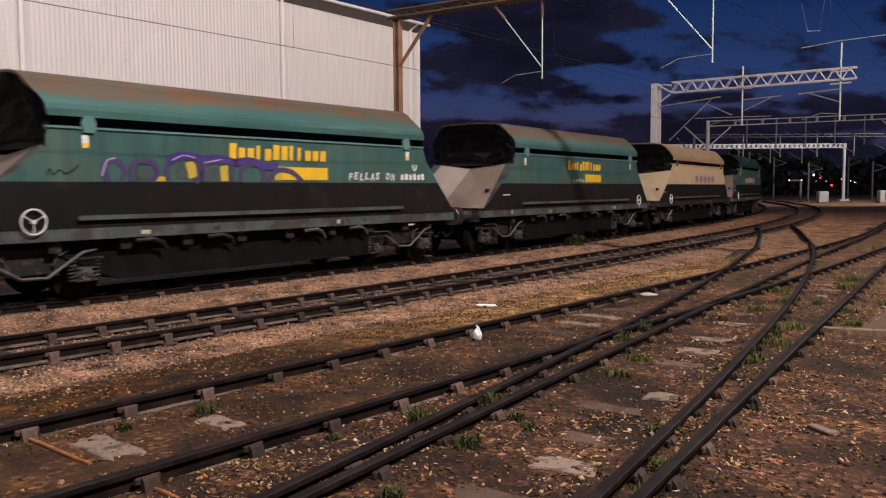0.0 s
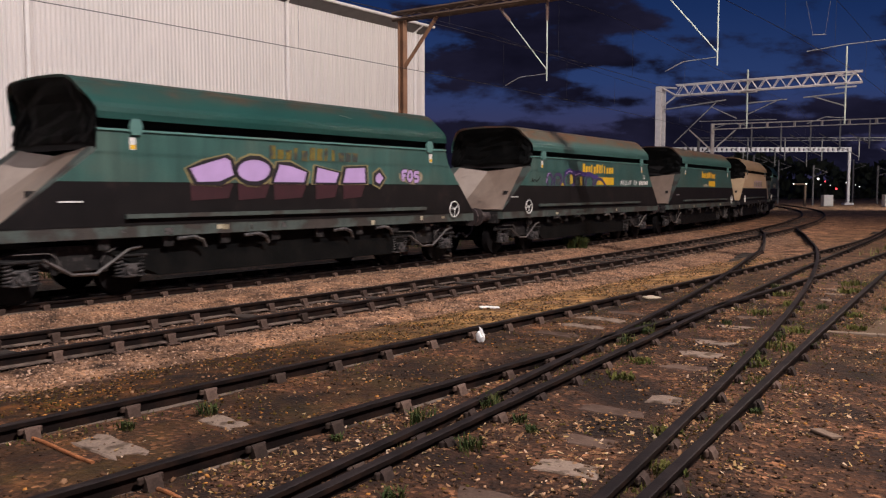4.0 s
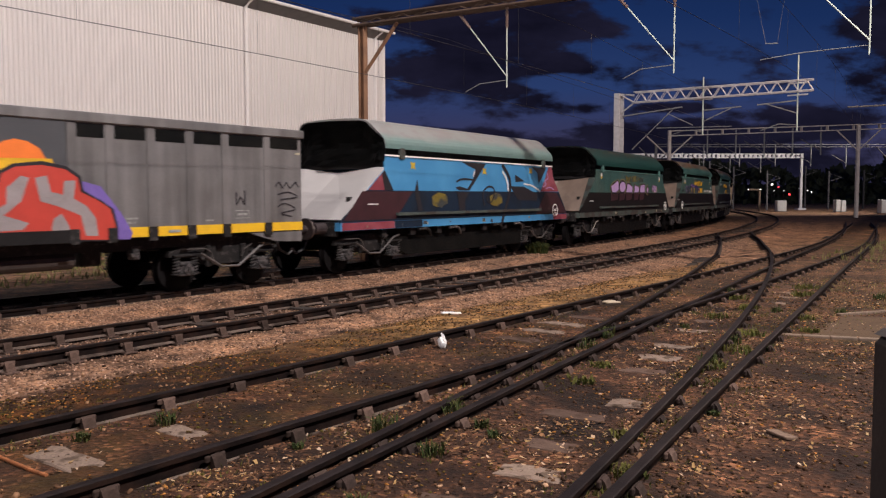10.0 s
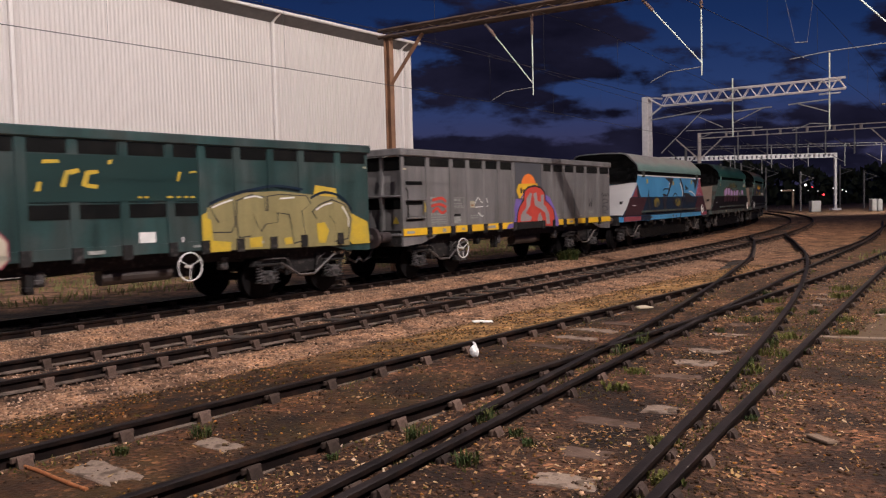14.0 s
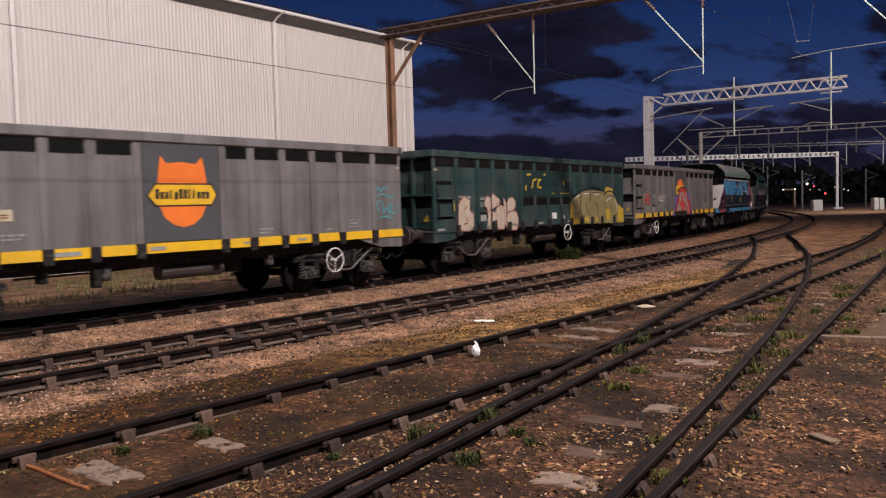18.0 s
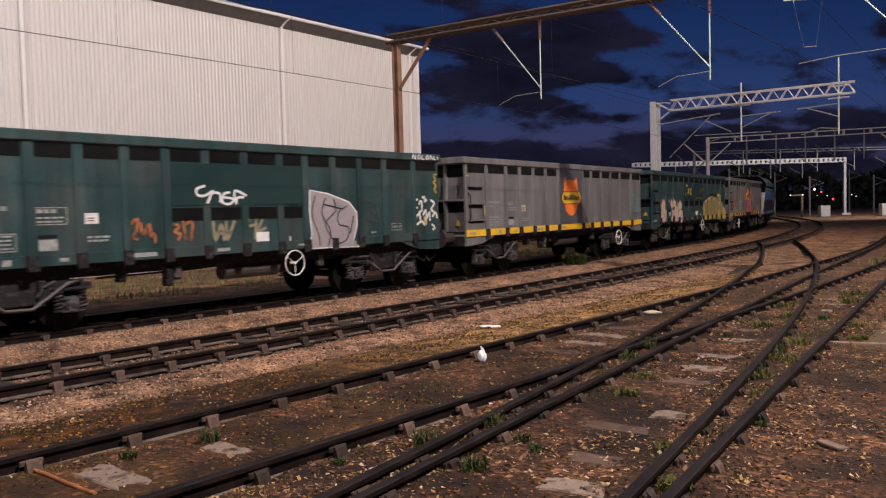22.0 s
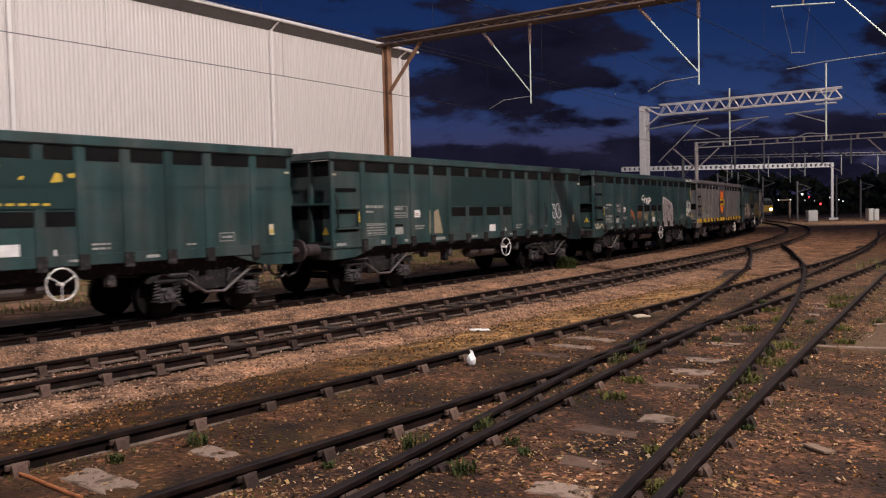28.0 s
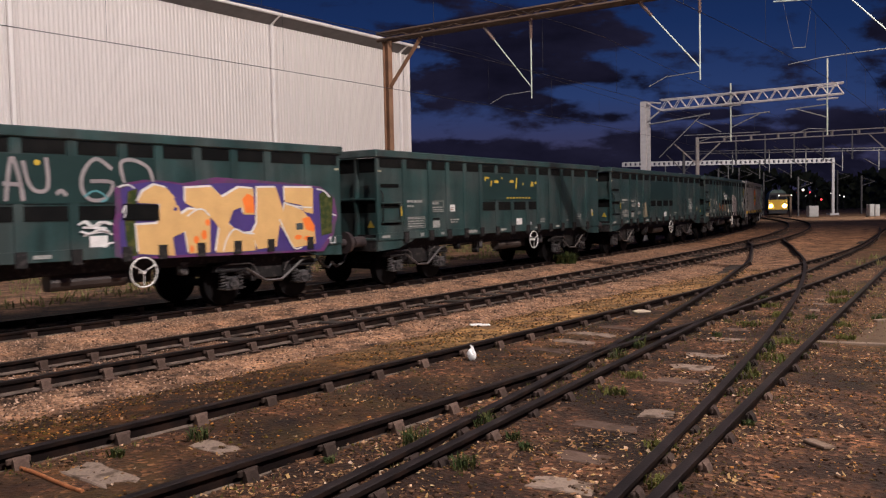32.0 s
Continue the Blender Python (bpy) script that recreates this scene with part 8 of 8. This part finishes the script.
def build_stones():
    rng = np.random.default_rng(5)
    es, eu = np.array(ES), np.array(EU)

    def scatter(name, n, s0, s1, u0, u1, r0, r1, label, thr, material, line=None, power=1.6, size=2.5, flat=0.8, flake=False, freq=0.9, sunk=0.2):
        base, tri = (FLAKE, FLAKE_TRI) if flake else (CUBE, CUBE_TRI)
        s = s0 + (s1 - s0) * rng.random(n) ** power
        u = rng.uniform(u0, u1, n) + (np.array([line(k) for k in s]) if line else 0)
        keep = np.array([noise.noise((a * freq, b * freq, 4.0)) + 0.6 * noise.noise((a * freq * 3.3, b * freq * 3.3, 7.0)) for a, b in zip(s, u)]) > thr + rng.uniform(-0.3, 0.3, n)
        keep &= rng.random(n) < np.clip((s - s0) / 1.6, 0.0, 1.0) ** 0.5
        s, u = s[keep], u[keep]
        n = len(s)
        r = r0 + (r1 - r0) * rng.random(n) ** size
        c = s[:, None] * es + u[:, None] * eu
        c[:, 2] = soil_many(s, u) + r * sunk
        q, _ = np.linalg.qr(rng.normal(size=(n, 3, 3)))
        if flake:
            a, k = rng.uniform(0, 6.28, n), rng.normal(0, 0.35, (n, 2))
            q = np.stack([np.stack([np.cos(a), -np.sin(a), k[:, 0]], 1), np.stack([np.sin(a), np.cos(a), k[:, 1]], 1), np.stack([-k[:, 0], -k[:, 1], np.ones(n)], 1)], 1)
        shape = base[None] * rng.uniform(0.55, 1.3, (n, len(base), 3)) * np.stack([rng.uniform(0.8, 1.4, n), rng.uniform(0.6, 1.0, n), rng.uniform(0.5, 0.9, n)], 1)[:, None, :]
        v = np.einsum("nij,nkj->nki", q, shape)
        v[:, :, 2] *= flat
        v = v * r[:, None, None] + c[:, None, :]
        f = (tri[None] + (np.arange(n) * len(base))[:, None, None]).reshape(-1, 3)
        me = bpy.data.meshes.new(name)
        me.vertices.add(n * len(base))
        me.vertices.foreach_set("co", v.reshape(-1))
        me.loops.add(len(f) * 3)
        me.loops.foreach_set("vertex_index", f.reshape(-1).astype(np.int32))
        me.polygons.add(len(f))
        me.polygons.foreach_set("loop_start", np.arange(0, len(f) * 3, 3, dtype=np.int32))
        me.update(calc_edges=True)
        me.materials.append(M[material])
        tagged(new(name, me), label, "stones" if "moss" not in name and "leaf" not in name else "ground cover", kind="stuff")

    scatter("loose_stones", 34000, 0.0, 18, -4.2, 3.5, 0.006, 0.026, "loose brown and pale stones on the dirt", -0.20, "stone_mix", power=1.7, size=3.0)
    scatter("siding_stones", 12000, 0.0, 20, -8.5, -4.0, 0.006, 0.028, "scattered small stones between the sidings", -0.05, "stone_mix", power=1.6, size=3.0)
    scatter("ballast", 52000, 2.2, 36, -3.55, 2.05, 0.007, 0.024, "tan ballast beside the far track", -0.9, "ballast_mix", line=line_b, power=1.3, size=1.6)
    scatter("moss_clumps", 30000, 0.5, 22, -2.9, -0.85, 0.006, 0.022, "brown and orange moss clumps along the siding", -0.05, "moss_mix", line=line_c, power=1.5, size=1.8, flat=0.5, freq=1.6, sunk=0.15)
    scatter("siding_moss_clumps", 34000, 0.0, 15, -5.7, 1.0, 0.006, 0.022, "patches of olive moss between the siding rails", 0.04, "moss_mix", power=1.5, size=1.8, flat=0.5, freq=1.1, sunk=0.15)
    scatter("leaf_litter", 96000, 0.0, 24, -4.3, 3.5, 0.007, 0.023, "pale dry leaf litter and chips on the dirt", 0.03, "litter_mix", power=1.7, size=2.0, flake=True, freq=0.7, sunk=0.35)
    scatter("siding_leaf_litter", 13000, 0.0, 24, -8.0, -4.2, 0.006, 0.020, "small dry chips between the sidings", -0.05, "litter_mix", power=1.6, size=2.0, flake=True, freq=0.7, sunk=0.35)


def island_material(name, *stops):
    """Loose pieces, each with its own shade."""
    m = M["stone"].copy()
    m.name = name
    nt = m.node_tree
    N, L = nt.nodes.new, nt.links.new
    geo, rp = N("ShaderNodeNewGeometry"), N("ShaderNodeValToRGB")
    e = rp.color_ramp.elements
    e[0].position, e[0].color = stops[0][0], (*stops[0][1], 1)
    e[1].position, e[1].color = stops[-1][0], (*stops[-1][1], 1)
    for p, c in stops[1:-1]:
        k = e.new(p)
        k.color = (*c, 1)
    L(geo.outputs["Random Per Island"], rp.inputs[0])
    b = nt.nodes["Principled BSDF"]
    b.inputs["Specular IOR Level"].default_value = 0.2
    L(rp.outputs[0], b.inputs["Base Color"])
    return m


M["stone_mix"] = island_material("mixed_stone", (0.0, (0.0182, 0.0091, 0.0047)), (0.45, (0.0624, 0.0307, 0.0158)), (0.80, (0.1495, 0.0751, 0.0391)), (0.95, (0.3120, 0.1710, 0.0929)), (1.0, (0.5720, 0.3534, 0.2152)))
M["ballast_mix"] = island_material("tan_ballast", (0.0, (0.0686, 0.0399, 0.0264)), (0.4, (0.1895, 0.1137, 0.0772)), (0.8, (0.3429, 0.2104, 0.1456)), (1.0, (0.5736, 0.3810, 0.2759)))
M["moss_mix"] = island_material("moss_and_dead_moss", (0.0, (0.0129, 0.0061, 0.0020)), (0.40, (0.0403, 0.0174, 0.0051)), (0.60, (0.0891, 0.0494, 0.0103)), (0.76, (0.0719, 0.0568, 0.0103)), (0.90, (0.2156, 0.0889, 0.0185)), (1.0, (0.4888, 0.2097, 0.0513)))
M["litter_mix"] = island_material("dry_leaf_chips", (0.0, (0.0379, 0.0198, 0.0095)), (0.35, (0.1324, 0.0675, 0.0329)), (0.65, (0.2523, 0.1338, 0.0610)), (0.85, (0.3152, 0.2035, 0.0822)), (1.0, (0.4320, 0.3013, 0.2112)))


def leaf_blades(n, r, h, rng, wide=0.012):
    bm = bmesh.new()
    for _ in range(n):
        a, lean = rng.uniform(0, 2 * math.pi), rng.uniform(0.1, 0.9)
        d = Vector((math.cos(a), math.sin(a), 0))
        sd = Vector((-d.y, d.x, 0)) * wide * rng.uniform(0.7, 1.6)
        o = Vector((rng.uniform(-r, r), rng.uniform(-r, r), 0)) * 0.5
        hh = h * rng.uniform(0.5, 1.1)
        p0, p1, p2 = o, o + d * lean * hh * 0.45 + Vector((0, 0, hh * 0.6)), o + d * lean * hh + Vector((0, 0, hh * (0.95 - 0.4 * lean)))
        v = [bm.verts.new(x) for x in (p0 - sd * 0.6, p0 + sd * 0.6, p1 + sd, p1 - sd, p2)]
        bm.faces.new((v[0], v[1], v[2], v[3]))
        bm.faces.new((v[3], v[2], v[4]))
    return bm


BUSH = (23.91, -13.30)


def build_weeds():
    rng = random.Random(3)
    spots = [(4.25, -3.12, 0.20), (5.0, -3.22, 0.15), (3.30, -2.95, 0.14), (8.3, -3.95, 0.24), (8.9, -4.0, 0.2), (3.15, -5.35, 0.13), (5.6, -3.75, 0.09), (7.2, -2.15, 0.12), (9.3, -2.3, 0.16), (11.2, -2.55, 0.18), (12.6, -3.0, 0.2), (6.3, -1.95, 0.10), (10.4, -3.6, 0.14), (14.5, -4.2, 0.2), (3.9, -4.0, 0.1), (13.0, -2.2, 0.2), (15.2, -2.0, 0.24), (4.55, -3.78, 0.24), (5.12, -3.55, 0.26), (9.1, -4.12, 0.26), (8.25, -2.60, 0.22), (9.6, -2.75, 0.22), (7.7, -2.55, 0.16), (3.75, -5.25, 0.20), (4.9, -3.05, 0.12)]
    for s, u, h in spots:
        h *= 0.55
        t = new("weed", mesh_of(leaf_blades(60, h * 1.3, h * 1.15, rng, 0.0045), "weed", "leaf"))
        t.location = P(s, u, ground_at(s, u) - 0.005)
        tagged(t, "small green weed growing beside the rail", "weed", "weeds along the rails")
    for s, u, h in ((6.8, -3.30, 0.14), (8.0, -2.48, 0.16), (9.0, -2.52, 0.20), (10.2, -2.72, 0.18), (7.5, -3.42, 0.12), (11.5, -3.55, 0.20), (12.6, -3.42, 0.18), (13.8, -3.92, 0.2), (5.3, -2.22, 0.12), (4.6, -1.92, 0.12), (14.8, -3.1, 0.22), (16.0, -3.3, 0.24), (10.9, -2.2, 0.14), (12.0, -2.5, 0.16)):
        t = new("weed", mesh_of(leaf_blades(80, h * 1.6, h * 0.6, rng, 0.007), "weed", "tuft"))
        t.location = P(s, u, ground_at(s, u) - 0.005)
        tagged(t, "yellowish green weed tuft beside the rail", "weed", "weeds along the rails")
    t = new("bush", mesh_of(leaf_blades(800, 0.62, 0.46, rng, 0.013), "bush", "leaf"))
    t.location = P(BUSH[0], BUSH[1], ground_at(*BUSH) - 0.02)
    tagged(t, "low green bush beside the running track", "bush")

    def grass(name, n, s0, s1, u0, u1, h, label, k, line=None, thr=-0.08):
        verts, faces = [], []
        for _ in range(n):
            s, u = rng.uniform(s0, s1), rng.uniform(u0, u1)
            if line:
                s = s0 + (s1 - s0) * rng.random() ** 1.6
                u += line(s) + rng.choice((-0.62, 0.62, 0.9, -0.9)) * 1.0
            if noise.noise((s * 0.5 * (4 if line else 1), u * 0.5, 9.0)) < thr + rng.uniform(-0.2, 0.2):
                continue
            p = P(s, u, ground_at(s, u) - 0.01)
            hh = h * rng.uniform(0.4, 1.2)
            a = rng.uniform(0, 6.28)
            d = Vector((math.cos(a), math.sin(a), 0))
            m = len(verts)
            w = 0.025 if h > 0.1 else 0.008
            verts += [p - d * w, p + d * w, p + Vector((rng.uniform(-0.5, 0.5) * hh, rng.uniform(-0.5, 0.5) * hh, hh))]
            faces.append((m, m + 1, m + 2))
        me = bpy.data.meshes.new(name)
        me.from_pydata(verts, [], faces)
        me.materials.append(M[k])
        tagged(new(name, me), label, "grass", kind="stuff")

    # begins where the train's shadow was taken to end
    grass("rough_grass", 9000, -8, 38, -26.4, -18.0, 0.20, "dry rough grass between the track and the shed", "grass")
    grass("verge_grass", 9000, 10, 30, -3.6, 3.0, 0.06, "short thin grass on the dirt beside the sidings", "grass")
    for f, n in ((line_c, 5000), (line_d, 7000), (line_e, 7000)):
        grass("rail_grass", n, 1.6, 20, -0.13, 0.13, 0.04, "thin grass and moss tufts along the siding rails", "tuft", f, 0.10)
    grass("bank_grass", 20000, 24, 70, -5, 16, 0.17, "rough grass on the verge beyond the sidings", "grass")


def build_litter():
    t = new("plastic_bag", None)
    bm = bmesh.new()
    r = bmesh.ops.create_icosphere(bm, subdivisions=3, radius=1.0)
    for v in bm.verts:
        k = 1 + 0.35 * noise.noise(v.co * 1.7) + 0.18 * noise.noise(v.co * 5)
        w = 1.0 - 0.78 * max(0, v.co.z) + 0.3 * noise.noise(v.co * 4)
        v.co = Vector((v.co.x * 0.052 * k * w, v.co.y * 0.046 * k * w, (v.co.z + 0.9) * 0.080 * k))
    part("sack", bm, "paper", t)
    bm = bmesh.new()
    tube(bm, [(0.0, 0.0, 0.130), (-0.01, 0.01, 0.162), (-0.02, 0.0, 0.172)], 0.014, 7, r2=0.006)
    part("knot", bm, "paper", t)
    t.matrix_world = Matrix.Translation(P(7.45, -5.33, ground_at(7.45, -5.33)))
    tagged(t, "small knotted white plastic bag lying between the rails", "litter")
    for s, u, w, l, rz, k, name, label in ((10.22, -7.22, 0.09, 0.20, 20, "paper", "paper_sheet", "flat white sheet of litter on the moss"), (10.10, -6.98, 0.09, 0.15, 5, "paper", "paper_sheet", "torn white scrap of litter"), (12.22, -5.46, 0.20, 0.30, 30, "card", "board", "pale board lying on the dirt"), (6.1, -1.4, 0.10, 0.24, 100, "sleeper_pale", "slab", "flat pale stone slab in the ballast")):
        bm = bmesh.new()
        box(bm, -l / 2, l / 2, -w / 2, w / 2, 0, 0.02, bevel=0.004)
        ob = new(name, mesh_of(bm, name, k))
        ob.matrix_world = Matrix.Translation(P(s, u, ground_at(s, u) + 0.006)) @ pose(0, 0, 0, 3, 2, rz)
        tagged(ob, label, "litter")
    # orange conduit lying across the siding, in two visible lengths
    for (sa, ua), (sb, ub) in (((2.61, -5.64), (2.61, -4.84)), ((2.60, -4.12), (2.60, -3.75))):
        bm = bmesh.new()
        pts = [P(sa + (sb - sa) * k / 6 + 0.01 * math.sin(k), ua + (ub - ua) * k / 6, 0) for k in range(7)]
        for p in pts:
            s, u = p.dot(ES), p.dot(EU)
            p.z = ground_at(s, u) + 0.010
        tube(bm, pts, 0.013, 8)
        ob = new("conduit", mesh_of(bm, "conduit", "cone"))
        tagged(ob, "faded orange plastic conduit lying across the siding", "conduit")
    # trodden path with its edgings
    for (sa, ua), (sb, ub), k, h in (((10.45, -2.5), (11.6, 1.6), 0.045, 0.035), ((12.75, -2.2), (14.6, -1.0), 0.04, 0.03)):
        a, b = P(sa, ua, 0), P(sb, ub, 0)
        bm = bmesh.new()
        n = 14
        for i in range(n):
            box(bm, (i / n - 0.5) * (b - a).length, ((i + 1) / n - 0.5) * (b - a).length - 0.006, -k, k, -0.1, h, bevel=0.008)
        ob = new("path_edging", mesh_of(bm, "path_edging", "kerb"))
        m = (a + b) / 2
        ob.matrix_world = Matrix.Translation((m.x, m.y, ground_at((sa + sb) / 2, (ua + ub) / 2))) @ Matrix.Rotation(math.atan2((b - a).y, (b - a).x), 4, "Z")
        tagged(ob, "pale edging strip of a trodden path", "edging", kind="structure")
    bm = bmesh.new()
    rows = []
    for i in range(21):
        row = []
        for j in range(9):
            q, r = i / 20, j / 8
            p = P(10.5 + 1.15 * q, -2.25 + 3.85 * q).lerp(P(12.9 + 1.7 * q, -2.25 + 3.2 * q), r)
            s, u = p.dot(ES), p.dot(EU)
            row.append(bm.verts.new((p.x, p.y, ground_at(s, u) + 0.012 - (0.03 if i == 0 or j in (0, 8) else 0.0) + 0.01 * noise.noise((s * 2, u * 2, 0)))))
        rows.append(row)
    for i in range(20):
        for j in range(8):
            bm.faces.new((rows[i][j], rows[i + 1][j], rows[i + 1][j + 1], rows[i][j + 1]))
    tagged(new("path", mesh_of(bm, "path", "pathdirt", smooth=True)), "smooth trodden tan dirt path", "path", kind="structure")
    # the dark post beside the camera
    t = empty("gate_post", Matrix.Translation((1.205, 1.92, -0.02)))
    tagged(t, "dark timber post standing close by", "post")
    bm = bmesh.new()
    box(bm, -0.06, 0.06, -0.06, 0.06, -0.1, 1.43, bevel=0.02)
    part("shaft", bm, "post", t)
    bm = bmesh.new()
    prism(bm, [(-0.055, 1.43), (0.055, 1.43), (0.03, 1.445), (-0.03, 1.445)], -0.055, 0.055)
    part("cap", bm, "post", t)


build_stones()
build_weeds()
build_litter()


def build_flood_mast(name, at):
    """A mast standing behind its lamp, which hangs from an arm."""
    t = empty(name, Matrix.Translation((at.x + EU.x * 1.2, at.y + EU.y * 1.2, -0.2)) @ Matrix.Rotation(-TH, 4, "Z"))
    tagged(t, "tall galvanised floodlight mast, out of view", "lamp mast", "floodlight masts")
    bm = bmesh.new()
    tube(bm, [(0, 0, 0), (0, 0, at.z + 1.0)], 0.22, 10, r2=0.10)
    part("pole", bm, "galv", t)
    bm = bmesh.new()
    tube(bm, [(0, 0, at.z + 0.95), (-1.2, 0, at.z + 0.95)], 0.05, 6)
    part("arm", bm, "galv", t)
    bm = bmesh.new()
    prism(bm, [(-1.45, at.z + 0.62), (-0.95, at.z + 0.62), (-1.05, at.z + 0.90), (-1.35, at.z + 0.90)], -0.35, 0.35)
    part("lamp_head", bm, "galv", t)


# masts out of view; the one for the fill lamp is made up
for _name, _at in (("floodlight_mast", FLOOD_1), ("floodlight_mast", FILL_FLOOD), ("floodlight_mast", FLOOD_3), ("floodlight_mast", FLOOD_4)):
    build_flood_mast(_name, _at)


def motions():
    for w, middle in MOVING:
        walk(w, [(t, wagon_pose(middle, t)) for t in np.arange(0, 32.5, 1.0)])
    # wheels roll without slipping
    step = 0.15
    beat = [k * step for k in range(int(32.0 / step) + 1)] + [32.0]
    for ax in AXLES:
        home = ax.matrix_basis.copy()
        rows = []
        for t in beat:
            g = travel(t)
            rows.append((t, home @ Matrix.Rotation(g / 0.42, 4, "Y")))
        walk(ax, rows)
    # the second train: slow run towards the yard
    way = Vector((50.5 - 69.9, 121.0 - 173.0, 0)) / 4.0
    turn = math.atan2(way.y, way.x)
    rows = []
    for t in (0.0, 8.0, 16.0, 24.0, 28.0, 30.0, 32.0):
        p = Vector((69.9, 173.0, -0.1)) + way * (t - 28.0)
        rows.append((t, Matrix.Translation(p) @ Matrix.Rotation(turn, 4, "Z")))
    walk(LOCO, rows)


motions()
